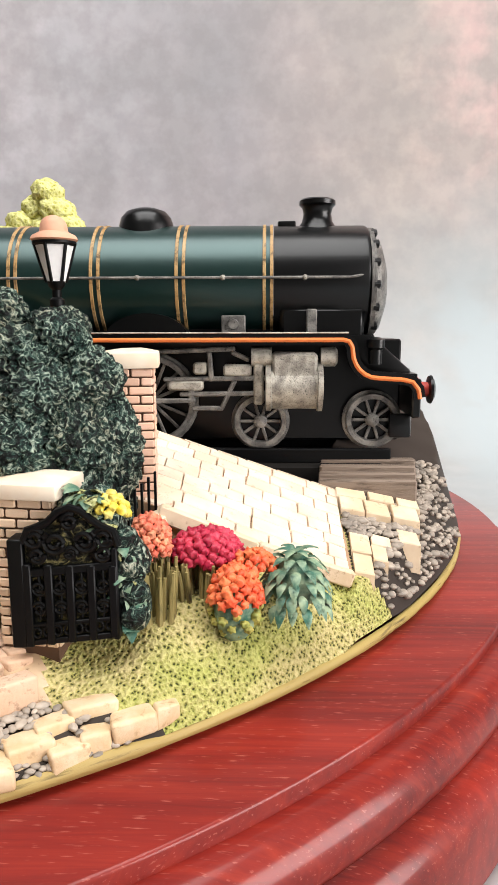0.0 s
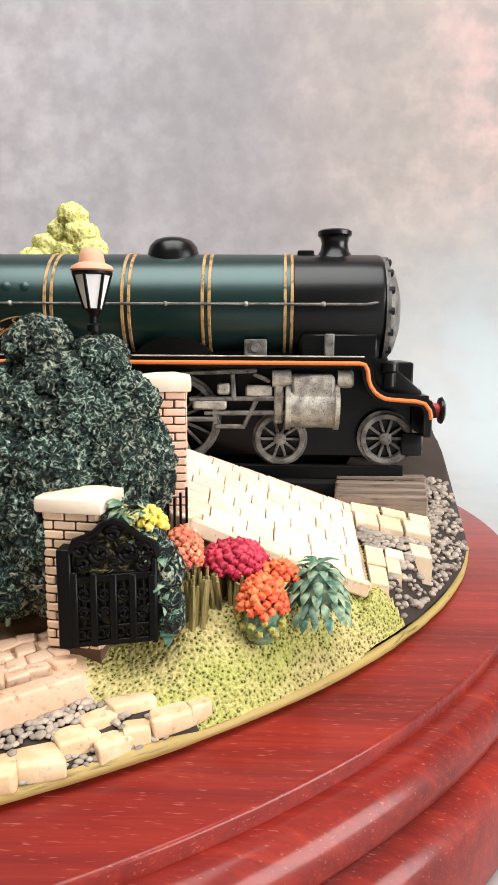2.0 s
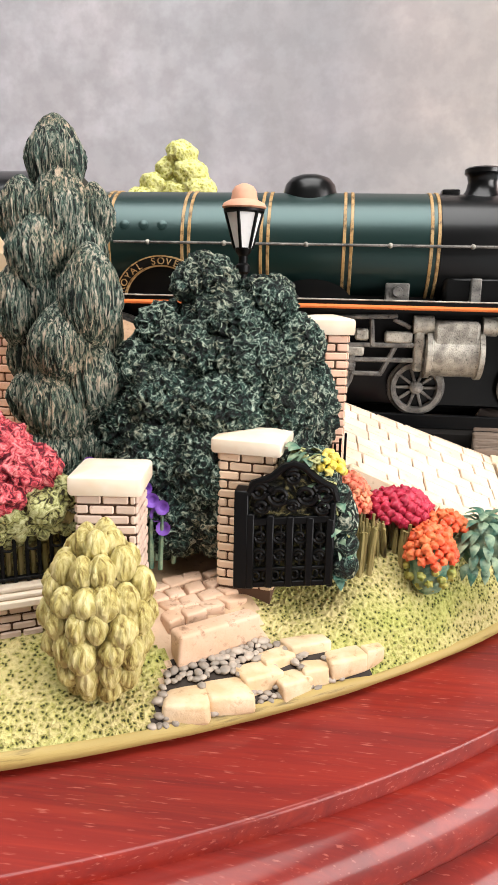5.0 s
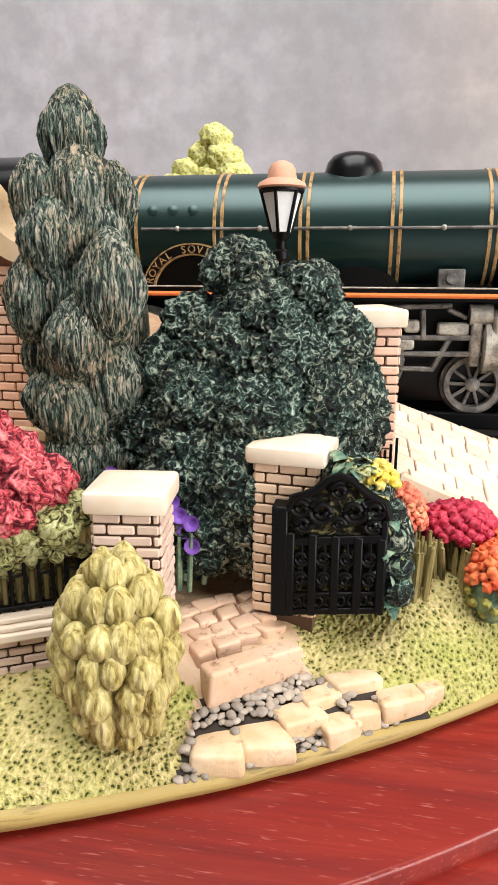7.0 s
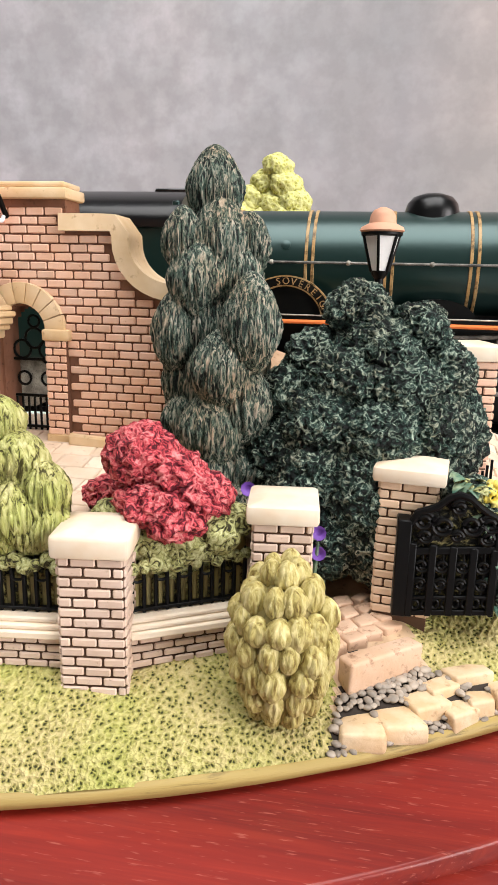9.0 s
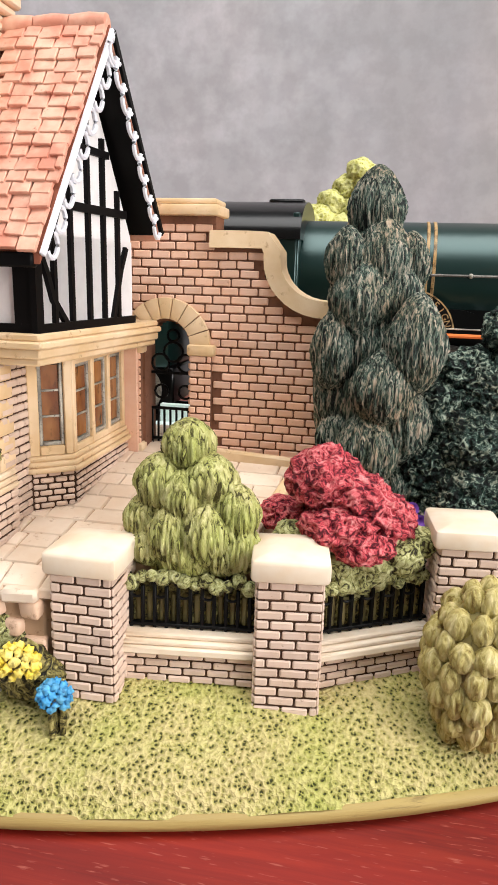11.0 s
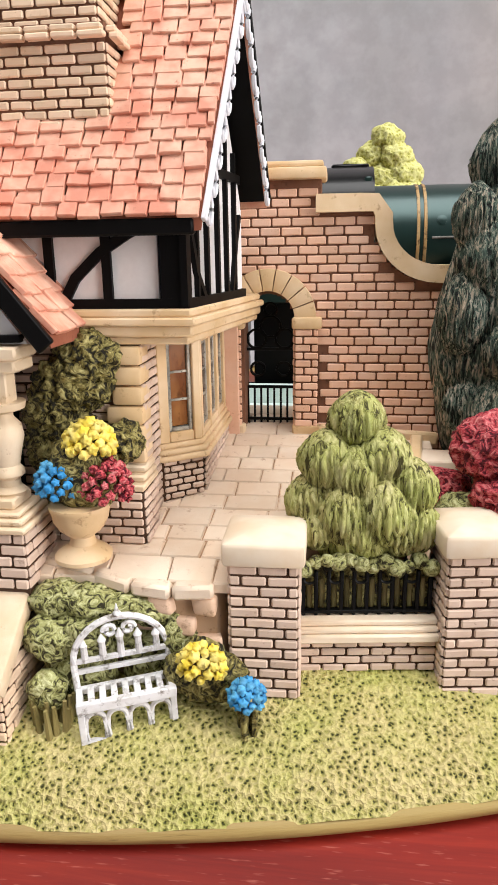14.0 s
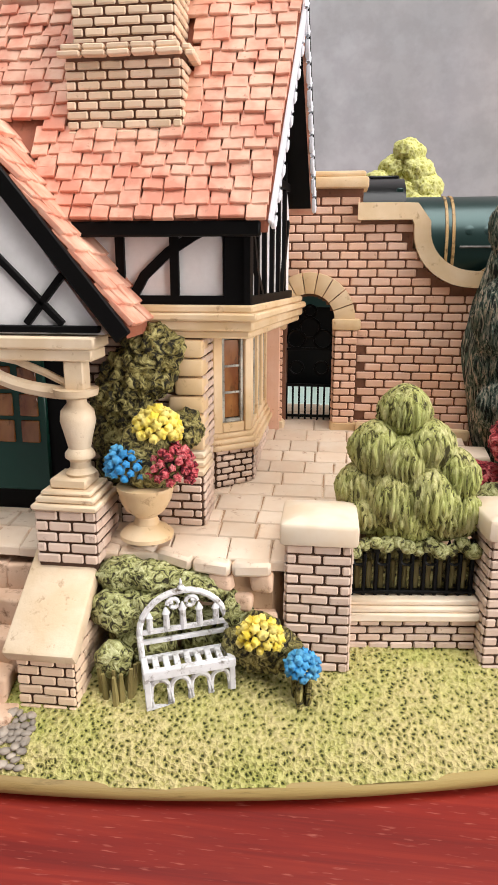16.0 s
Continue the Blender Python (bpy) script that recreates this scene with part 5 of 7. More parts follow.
TERRACE = [(-15.0, 7.2), (-14.1, 7.0), (-13.5, 6.82), (-12.9, 6.76), (-12.3, 6.82), (-12.0, 7.4), (-9.6, 8.3), (-9.4, 9.4), (-9.0, 12.3), (-9.0, 13.6), (-20.5, 13.6), (-20.5, 7.0)]
bm = bmesh.new()
quad_slab(bm, [(x, y, terrace_z(x, y) - 0.06) for x, y in TERRACE], 2.0)
part("bed", bm, JOINT, terrace, "brown joints", smooth=False)


def in_poly(x, y, poly):
    odd = False
    for (x0, y0), (x1, y1) in zip(poly, poly[1:] + poly[:1]):
        if (y0 > y) != (y1 > y) and x < (x1 - x0) * (y - y0) / (y1 - y0) + x0:
            odd = not odd
    return odd


y, row = 6.8, 0
while y < 13.2:
    d = RND.uniform(0.42, 0.62)
    x = -18.0 - 0.3 * (row % 3)
    while x < -9.0:
        w = RND.uniform(0.55, 0.95)
        if 2 <= sum(in_poly(px, py, TERRACE) for px, py in ((x + 0.04, y + 0.04), (x + w - 0.04, y + 0.04), (x + 0.04, y + d - 0.04), (x + w - 0.04, y + d - 0.04))):
            paver(terrace, x, x + w, y, y + d, terrace_z, FLAG, "flagstone")
        x += w
    y += d
    row += 1
front = [Vector(p) for p in TERRACE[:5]]
for a, b in zip(front, front[1:]):
    n = max(1, round((b - a).length / 0.42))
    for k in range(n):
        p, q = a + (b - a) * (k / n), a + (b - a) * ((k + 0.97) / n)
        bm = bmesh.new()
        bar(bm, (p.x, p.y - 0.04, terrace_z(p.x, p.y) - 0.10), (q.x, q.y - 0.04, terrace_z(q.x, q.y) - 0.10), 0.24, 0.22, 0.05)
        part("edge_stone", bm, FLAG, terrace)
    for j in range(4):
        for k in range(n):
            p = a + (b - a) * ((k + 0.5 * (j % 2) + 0.25) / n)
            worn_stone(terrace, (p.x, p.y + 0.05, 5.12 + 0.31 * j), 0.36 * RND.uniform(0.8, 1.1), 0.3, 0.02, RND.uniform(-8, 8), STEPSTONE, "walling_stone")
bm = bmesh.new()
bar(bm, (-9.35, 9.5, TERR + 0.24), (-9.0, 12.0, TERR + 0.62), 0.24, 0.25, 0.04)
bar(bm, (-11.0, 12.0, TERR + 0.72), (-8.6, 11.9, TERR + 0.62), 0.2, 0.25, 0.04)
part("kerb", bm, OCHRE, terrace, "ochre kerb")


# ---- arched garden wall ----
def arch_wall():
    w = thing("arched_wall", (-11, 12.6, 6.4), "terracotta brick garden wall with arch and swept cream coping", "wall")
    y0, y1 = 12.24, 12.95
    cx, r, zs, zb = -12.07, 0.54, 9.42, 6.4

    def top(x):
        if x < -11.0:
            return 12.12
        if x < -10.0:
            return 11.52
        if x < -8.7:
            t = (x + 10.0) / 1.3
            return 11.4 - 1.25 * math.sqrt(max(0, 1 - (1 - t) ** 2))
        return 10.15
    bm = bmesh.new()
    n = 60
    xs = [-13.1 + (5.2) * i / n for i in range(n + 1)]
    for a, b in zip(xs, xs[1:]):
        m = (a + b) / 2
        low = zb
        if abs(m - cx) < r:
            low = zs + math.sqrt(max(0, r * r - (m - cx) ** 2))
        box(bm, (a, y0 + 0.03, low), (b, y1, min(top(a + 0.01), top(b - 0.01)) if m > -10 else top(m)))
    part("core", bm, MORTAR_RED, w, "brown joints", smooth=False)

    def keep(u, v):
        x, z = -13.05 + u, zb + v
        if z > top(x) - 0.1 or z > top(x + 0.12) - 0.05:
            return False
        if abs(x - cx) < r + 0.2 and z < zs:
            return False
        if z >= zs - 0.1 and math.hypot(x - cx, z - zs) < r + 0.42:
            return False
        return not (-11.56 < x < -11.02 and z < zs)
    brickwork(w, (-13.05, y0 + 0.03, zb), (1, 0, 0), (0, 0, 1), 5.1, 5.75, BRICK_RED, 0.178, 0.40, keep=keep)
    for side in (-1, 1):
        a = cx + side * (r + 0.25) - 0.25
        bm = bmesh.new()
        box(bm, (a + 0.03, y0 - 0.12, zb), (a + 0.47, y0 + 0.05, zs - 0.12))
        part("pier_core", bm, MORTAR_RED, w, smooth=False)
        brickwork(w, (a, y0 - 0.12, zb + 0.2), (1, 0, 0), (0, 0, 1), 0.5, zs - 0.35 - zb, BRICK_RED, 0.16, 0.36)
        if side == 1:
            brickwork(w, (a + 0.02, y0 + 0.6, zb + 0.2), (0, -1, 0), (0, 0, 1), 0.7, zs - 0.35 - zb, BRICK_RED, 0.16, 0.36)
        bm = bmesh.new()
        box(bm, (a - 0.05, y0 - 0.2, zs - 0.16), (a + 0.56, y0 + 0.1, zs + 0.08), 0.05, segments=2)
        box(bm, (a - 0.04, y0 - 0.18, zb + 0.6), (a + 0.54, y0 + 0.1, zb + 0.86), 0.04)
        part("impost", bm, OCHRE, w, "ochre impost and foot")
    for k in range(9):
        a0, a1 = math.pi * k / 9 + 0.012, math.pi * (k + 1) / 9 - 0.012
        bm = bmesh.new()
        pts = [(cx + q * math.cos(t), zs + 0.06 + q * math.sin(t)) for q, t in ((r, a0), (r + 0.44, a0), (r + 0.44, (a0 + a1) / 2), (r + 0.44, a1), (r, a1), (r, (a0 + a1) / 2))]
        prism(bm, pts, y0 - 0.12, y0 + 0.5, 0.015)
        part("voussoir", bm, OCHRE, w)
    bm = bmesh.new()
    box(bm, (-13.0, y0 - 0.16, 12.12), (-10.92, y1 + 0.1, 12.34), 0.05, segments=2)
    box(bm, (-13.0, y0 - 0.08, 12.34), (-10.98, y1 + 0.02, 12.46), 0.05, segments=2)
    part("coping", bm, OCHRE, w, "cream and ochre coping")
    bm = bmesh.new()
    line = [(-11.12, 11.5), (-10.3, 11.5), (-10.02, 11.5)] + [(-9.98, 11.5 - 0.1 * i) for i in range(1, 3)] + [(-9.98 + 1.28 * (1 - math.cos(radians(a))), 11.3 - 1.15 * math.sin(radians(a))) for a in range(10, 91, 10)] + [(-7.95, 10.13)]
    for ya, yb, th in ((y0 - 0.16, y1 + 0.1, 0.34),):
        up = []
        for i, (x, z) in enumerate(line):
            x0, z0 = line[max(0, i - 1)]
            x1, z1 = line[min(len(line) - 1, i + 1)]
            nx, nz = -(z1 - z0), x1 - x0
            q = math.hypot(nx, nz)
            up.append((x + th * nx / q, z + th * nz / q))
        rows = [[bm.verts.new((x, yy, z)) for x, z in ln] for ln, yy in ((line, ya), (up, ya + 0.04), (up, yb - 0.04), (line, yb))]
        for p, q in zip(rows, rows[1:] + rows[:1]):
            for i in range(len(line) - 1):
                bm.faces.new((p[i], p[i + 1], q[i + 1], q[i]))
        bm.faces.new([rw[0] for rw in rows]), bm.faces.new([rw[-1] for rw in rows][::-1])
    bmesh.ops.recalc_face_normals(bm, faces=bm.faces)
    part("swept_coping", bm, OCHRE, w, "swept cream coping", angle=50)
    # iron gate in the arch, with a pale fence panel behind it
    g = thing("arch_gate", (cx, 12.9, 6.4), "black iron gate in the arch before a pale mint fence", "gate")
    bm = bmesh.new()
    box(bm, (cx - 1.4, 15.9, 6.3), (cx + 1.2, 16.05, 7.42), 0.02)
    part("fence_board", bm, MINT, g, "pale mint board")
    for k in range(8):
        x = cx - 0.5 + 1.0 * k / 7
        bm = bmesh.new()
        box(bm, (x - 0.022, 12.68, 7.0), (x + 0.022, 12.73, 7.98), 0.008)
        part("bar", bm, BLACK, g)
    for z in (7.22, 7.93, 8.75):
        bm = bmesh.new()
        box(bm, (cx - 0.54, 12.67, z), (cx + 0.54, 12.74, z + 0.06), 0.01)
        part("cross_rail", bm, BLACK, g)
    for dx, z, q in ((-0.3, 9.0, 0.2), (0.3, 9.0, 0.2), (0, 9.25, 0.22), (0, 9.62, 0.13), (-0.28, 8.35, 0.15), (0.28, 8.35, 0.15)):
        bm = bmesh.new()
        tube(bm, [(cx + dx + q * math.cos(t), 12.7, z + q * math.sin(t)) for t in [2 * math.pi * i / 16 for i in range(16)]], 0.03, 6, True)
        part("scroll", bm, BLACK, g)


arch_wall()
# added pale floor that brightens the view through the arch, below the fence board
bm = bmesh.new()
box(bm, (-14.0, 12.98, 6.2), (-9.2, 15.88, 6.92), 0.02)
solid("bright_floor", bm, MINT, (-12, 14.5, 6.2), "pale mint floor added beyond the arch to catch overhead light", "platform", kind="structure")


# ---- the station house ----
house = thing("station_house", (-16, 10, 6.4), "half-timbered brick cottage with terracotta tiled roof and bay", "house")
GX, SKEW = -12.82, 0.13


def skewed(bm):
    """The gable end stands a little out of square."""
    for v in bm.verts:
        if v.co.x > -13.4:
            v.co.x += SKEW * (v.co.y - 8.1)
    return bm


FY, RY, EZ, RZ = 8.1, 9.6, 11.22, 14.80


def roof_z(y):
    """The underside line of the front slope."""
    return EZ + (y - 7.6) * (RZ - EZ) / (RY - 7.6)


# ground floor body, brick front with quoins
bm = bmesh.new()
box(bm, (-20.5, 8.14, 6.3), (-13.62, 12.3, 9.5))
part("ground_floor_wall", bm, MORTAR, house, "brick ground floor", smooth=False)
brickwork(house, (-16.4, 8.14, TERR), (1, 0, 0), (0, 0, 1), 2.3, 3.0, BRICK, 0.15, 0.36)
brickwork(house, (-13.62, 8.1, TERR), (0, 1, 0), (0, 0, 1), 0.9, 3.0, BRICK, 0.15, 0.36)
for k in range(6):
    bm = bmesh.new()
    w = 0.55 if k % 2 == 0 else 0.44
    box(bm, (-13.60 - w, 8.0, 7.62 + 0.305 * k), (-13.57, 8.5, 7.905 + 0.305 * k), 0.05, segments=2)
    part("quoin", bm, OCHRE, house, "ochre quoin stone" if k == 0 else "")
bm = bmesh.new()
box(bm, (-14.9, 7.62, 6.3), (-13.52, 8.2, 7.3))
part("pier_base", bm, MORTAR, house, "brick pier base", smooth=False)
brickwork(house, (-14.9, 7.62, TERR), (1, 0, 0), (0, 0, 1), 1.38, 0.85, BRICK, 0.14, 0.34)
brickwork(house, (-13.52, 7.6, TERR), (0, 1, 0), (0, 0, 1), 0.75, 0.85, BRICK, 0.14, 0.34)
bm = bmesh.new()
for k in range(3):
    box(bm, (-14.95, 7.58 + 0.13 * k, 7.3 + 0.11 * k), (-13.48 - 0.02 * k, 8.4, 7.41 + 0.11 * k), 0.03)
part("pier_weathering", bm, CREAM, house, "cream stepped weathering")

# canted bay with a narrow front light and three side lights
BAY_A, BAY_B, BAY_END = Vector((-13.56, 8.95)), Vector((-12.95, 9.42)), 12.2


def bay_block(z0, z1, out):
    """A slab over the bay's plan, its two seen faces pushed outwards."""
    bm = bmesh.new()
    d = (BAY_B - BAY_A).normalized()
    n = Vector((d.y, -d.x))
    a, b = BAY_A + n * out, BAY_B + n * out * 0.6
    plan = [a, Vector((BAY_B.x + out, b.y)), Vector((BAY_B.x + out, BAY_END)), Vector((-14.0, BAY_END)), Vector((-14.0, a.y))]
    quad_slab(bm, [(p.x, p.y, z1) for p in plan], z1 - z0)
    bmesh.ops.bevel(bm, geom=list(bm.edges), offset=0.02, segments=1, affect="EDGES")
    return bm


part("bay_base", bay_block(6.2, 7.36, -0.02), MORTAR, house, "brick bay base", smooth=False)
BAY_D = (BAY_B - BAY_A)
brickwork(house, (BAY_A.x, BAY_A.y, 6.55), (BAY_D.x, BAY_D.y, 0), (0, 0, 1), BAY_D.length, 0.84, BRICK, 0.12, 0.26)
brickwork(house, (BAY_B.x, BAY_B.y, 6.55), (0, 1, 0), (0, 0, 1), 2.7, 0.84, BRICK, 0.12, 0.3)
for k, o in enumerate((0.12, 0.07, 0.02)):
    part("bay_sill", bay_block(7.36 + 0.1 * k, 7.46 + 0.1 * k, o), OCHRE, house, "ochre moulded sill")
# solid black block: the bay's inner shade put into its colour
part("bay_core", bay_block(7.6, 9.5, -0.16), TIMBER, house, "black block colouring in the unlit room behind the lights", smooth=False)


def light(x0, x1, y0, y1, z0, z1, panes, name="window"):
    """A window light between two corner places; frame, leaded panes."""
    along = Vector((x1 - x0, y1 - y0, 0))
    n = along.length
    along.normalize()
    out = along.cross(Vector((0, 0, 1)))
    m = Matrix.Translation((x0, y0, 0)) @ Matrix((along, -out, Vector((0, 0, 1)))).transposed().to_4x4()
    bm = bmesh.new()
    f = 0.07
    for lo, hi in (((0, 0, z0), (f, 0.1, z1)), ((n - f, 0, z0), (n, 0.1, z1)), ((f, 0, z0), (n - f, 0.1, z0 + f)), ((f, 0, z1 - f), (n - f, 0.1, z1))):
        box(bm, lo, hi, 0.015, m)
    win = part(name, bm, STEEL, house, "grey leaded casement")
    h = (z1 - z0 - 2 * f) / panes
    for k in range(panes):
        bm = bmesh.new()
        box(bm, (f, 0.05, z0 + f + h * k + 0.015), (n - f, 0.07, z0 + f + h * (k + 1) - 0.015), 0.006, m)
        ob = part("pane", bm, GLASS_DARK, house, "amber-brown pane")
        ob.parent = win
        if k:
            bm = bmesh.new()
            box(bm, (f, 0.02, z0 + f + h * k - 0.02), (n - f, 0.08, z0 + f + h * k + 0.02), 0.006, m)
            ob = part("glazing_bar", bm, STEEL, house)
            ob.parent = win


bay_m = Matrix.Translation((BAY_A.x, BAY_A.y, 0)) @ Matrix.Rotation(math.atan2(BAY_D.y, BAY_D.x), 4, "Z")
bm = bmesh.new()
for lo, hi in (((-0.02, 0, 7.66), (0.17, 0.2, 9.5)), ((BAY_D.length - 0.15, 0, 7.66), (BAY_D.length, 0.2, 9.5)), ((0.17, 0.01, 7.66), (BAY_D.length - 0.15, 0.2, 7.84)), ((0.17, 0.01, 9.4), (BAY_D.length - 0.15, 0.2, 9.5))):
    box(bm, lo, hi, 0.02, bay_m)
part("bay_front_frame", bm, OCHRE, house, "ochre timber frame")
p, q = bay_m @ Vector((0.17, 0.05, 0)), bay_m @ Vector((BAY_D.length - 0.15, 0.05, 0))
light(p.x, q.x, p.y, q.y, 7.84, 9.4, 3)
for k in range(3):
    a = 9.62 + 0.78 * k
    light(BAY_B.x - 0.06, BAY_B.x - 0.06, a, a + 0.66, 7.80, 9.3, 3)
bm = bmesh.new()
for a in (9.46, 10.28, 11.06, 11.84):
    box(bm, (BAY_B.x - 0.2, a, 7.66), (BAY_B.x, a + 0.14, 9.5), 0.02)
for z0, z1 in ((7.66, 7.80), (9.3, 9.5)):
    box(bm, (BAY_B.x - 0.18, 9.6, z0), (BAY_B.x - 0.012, 12.0, z1), 0.015)
part("bay_side_frame", bm, OCHRE, house, "ochre mullions")
bm = bmesh.new()
box(bm, (-13.4, 12.02, 6.4), (-12.68, 12.3, 9.6), 0.02)
part("arch_jamb", bm, BRICK_RED, house, "brown wall end at the arch")

# jettied cornice
for o, z0, z1 in ((0.0, 9.46, 9.58), (0.07, 9.58, 9.74), (0.14, 9.74, 9.86), (0.06, 9.86, 9.98)):
    bm = bmesh.new()
    box(bm, (-16.2, 8.02 - o, z0), (GX + 0.02 + o, 12.1, z1), 0.03)
    part("cornice_moulding", skewed(bm), OCHRE, house, "ochre jetty moulding")

# upper floor
bm = bmesh.new()
box(bm, (-20.4, FY + 0.04, 9.95), (GX - 0.04, 11.2, EZ + 0.3))
part("upper_wall", skewed(bm), RENDER, house, "white plaster panels", smooth=False)
bm = bmesh.new()
prism(bm, [(FY + 0.04, 9.98), (11.16, 9.98), (11.16, 11.6), (RY, RZ - 0.25), (FY + 0.04, roof_z(FY) - 0.05)], 0, 0.4)
for v in bm.verts:
    v.co = Vector((GX - 0.04 - v.co.y, v.co.x, v.co.z))
bmesh.ops.recalc_face_normals(bm, faces=bm.faces)
part("gable_wall", skewed(bm), RENDER, house, "white plaster gable", smooth=False)


def strip(pts, w):
    """A flat outline of width w along a line."""
    left, right = [], []
    for i, (x, z) in enumerate(pts):
        x0, z0 = pts[max(0, i - 1)]
        x1, z1 = pts[min(len(pts) - 1, i + 1)]
        n = math.hypot(x1 - x0, z1 - z0)
        nx, nz = -(z1 - z0) / n * w / 2, (x1 - x0) / n * w / 2
        left.append((x + nx, z + nz))
        right.append((x - nx, z - nz))
    return left + right[::-1]


def timber_front(pts, w=0.13, label=""):
    bm = bmesh.new()
    prism(bm, strip(pts, w), FY - 0.03 - 0.004 * RND.random(), FY + 0.06)
    part("timber", bm, TIMBER, house, label)


timber_front([(-16.3, 10.05), (-12.80, 10.05)], 0.14, "black timber")
timber_front([(-16.6, 11.22), (-12.80, 11.22)], 0.2)
for x in (-15.62, -14.88, -14.01, -13.02):
    timber_front([(x, 10.0), (x, 11.3)], 0.14 if x < -13.5 else 0.40)
timber_front([(-14.72, 10.05), (-14.5, 10.42), (-14.1, 10.78), (-13.7, 11.02), (-13.35, 11.2)], 0.15)


def timber_gable(pts, w=0.1):
    bm = bmesh.new()
    prism(bm, strip(pts, w), 0.0, 0.1)
    k = 0.004 * RND.random()
    for v in bm.verts:
        v.co = Vector((GX + 0.03 + k - v.co.y, v.co.x, v.co.z))
    bmesh.ops.recalc_face_normals(bm, faces=bm.faces)
    part("timber", skewed(bm), TIMBER, house)


timber_gable([(8.05, 10.05), (11.2, 10.05)], 0.14)
timber_gable([(8.1, 10.0), (8.1, 11.6)], 0.18)
for y, z in ((8.55, 12.0), (9.05, 12.6), (9.6, 14.0), (10.1, 13.2), (10.6, 12.4)):
    timber_gable([(y, 10.0), (y, z)], 0.085)
timber_gable([(8.4, 12.0), (10.9, 12.0)], 0.14)
timber_gable([(8.9, 12.95), (10.3, 12.95)], 0.12)
timber_gable([(8.15, 11.3), (8.35, 10.9), (8.5, 10.5), (8.9, 10.05)], 0.1)
timber_gable([(10.9, 11.4), (10.7, 11.0), (10.4, 10.1)], 0.09)

# roof shells, bargeboards
bm = bmesh.new()
quad_slab(bm, [(-20.5, 7.62, EZ), (-12.5, 7.62, EZ), (-12.15, RY, RZ), (-20.5, RY, RZ)], 0.18)
part("roof_front", bm, TILE_BED, house, "terracotta tiled slope", smooth=False)
bm = bmesh.new()
quad_slab(bm, [(-20.5, RY, RZ), (-12.15, RY, RZ), (-12.02, 11.65, 11.75), (-20.5, 11.65, 11.75)], 0.18)
part("roof_back", bm, TILE, house, "terracotta back slope", smooth=False)
for ya, za in ((7.75, EZ + 0.05), (11.52, 11.75)):
    bm = bmesh.new()
    quad_slab(bm, [(-12.85, ya, za - 0.02), (-12.42 if ya < 9 else -12.06, ya, za - 0.02), (-12.22, RY, RZ - 0.2), (-12.85, RY, RZ - 0.2)], 0.05)
    part("soffit", bm, TIMBER, house, "dark soffit under the verge", smooth=False)
bm = bmesh.new()
bar(bm, (-20.4, 7.66, EZ - 0.12), (-12.6, 7.66, EZ - 0.12), 0.2, 0.22, 0.03)
part("eaves_board", bm, TIMBER, house, "black eaves board")
for ya, za, yb, zb, sgn, xa in ((7.62, EZ - 0.05, RY, RZ - 0.08, 1, -12.46), (11.65, 11.7, RY, RZ - 0.08, -1, -11.98)):
    d = Vector((0, yb - ya, zb - za))
    n = d.length
    d.normalize()
    nrm = Vector((0, d.z, -d.y)) * sgn
    bm = bmesh.new()
    bar(bm, (xa, ya, za), (-12.11, yb, zb), 0.07, 0.1, 0.012)
    part("bargeboard", bm, WHITE if sgn > 0 else TIMBER, house, "white fretted bargeboard" if sgn > 0 else "black fretted bargeboard")
    for k in range(9):
        t = (k + 0.6) / 9.2
        c = Vector((xa + (-12.11 - xa) * t, ya, za)) + d * n * t + nrm * 0.17
        bm = bmesh.new()
        tube(bm, [c + d * 0.19 * math.cos(q) + nrm * 0.16 * math.sin(q) for q in [math.radians(-35 + 250 * i / 14) for i in range(15)]], 0.042, 6)
        part("fret_scallop", bm, WHITE, house)


# tiles: one shared wedge per size
def tile_mesh(name, w, l, material):
    key = (name, w, l)
    if key not in BOX_MESHES:
        bm = bmesh.new()
        box(bm, (-w / 2 + 0.012, -0.02, -0.01), (w / 2 - 0.012, l + 0.1, 0.07), 0.012)
        for v in bm.verts:
            if v.co.y > l * 0.5:
                v.co.z -= 0.05
        BOX_MESHES[key] = mesh_of(name, bm, material, angle=25)
    return BOX_MESHES[key]


def tiling(parent, a, along, down_up, width, n_rows, pitch, tile_w, keep=None, taper=None, material=TILE):
    """Rows of overlapping tiles from the eaves up: a is the eaves' start, along and down_up unit vectors."""
    along, up = Vector(along).normalized(), Vector(down_up).normalized()
    out = along.cross(up)
    rot = Matrix((along, up, out)).transposed().to_4x4()
    for j in range(n_rows):
        extra = taper * j if taper else 0.0
        x = -RND.uniform(0, tile_w)
        while x < width + extra:
            w = round(tile_w * RND.choice((0.85, 1.0, 1.0, 1.15)), 2)
            xa, xb = max(x, 0), min(x + w, width + extra)
            mid = Vector(a) + along * (xa + xb) / 2 + up * (j * pitch)
            if xb - xa > 0.08 and (keep is None or keep(mid)):
                m = Matrix.Translation(mid + out * (0.045 + RND.uniform(-0.012, 0.02)) + up * RND.uniform(-0.03, 0.03)) @ rot @ pose(0, 0, 0, RND.uniform(-3, 3), RND.uniform(-3.5, 3.5), RND.uniform(-2.5, 2.5)) @ Matrix.Diagonal(((xb - xa) / w, 1, 1, 1))
                piece("roof_tile", tile_mesh("roof_tile", w, pitch, material), parent, m)
            x += w


slope = Vector((0, RY - 7.62, RZ - EZ))
PORCH_X, PORCH_Z, PORCH_TIP, PORCH_E = -16.8, 12.75, -14.42, 9.72
CH0, CH1, CHY = -15.68, -13.86, 8.25


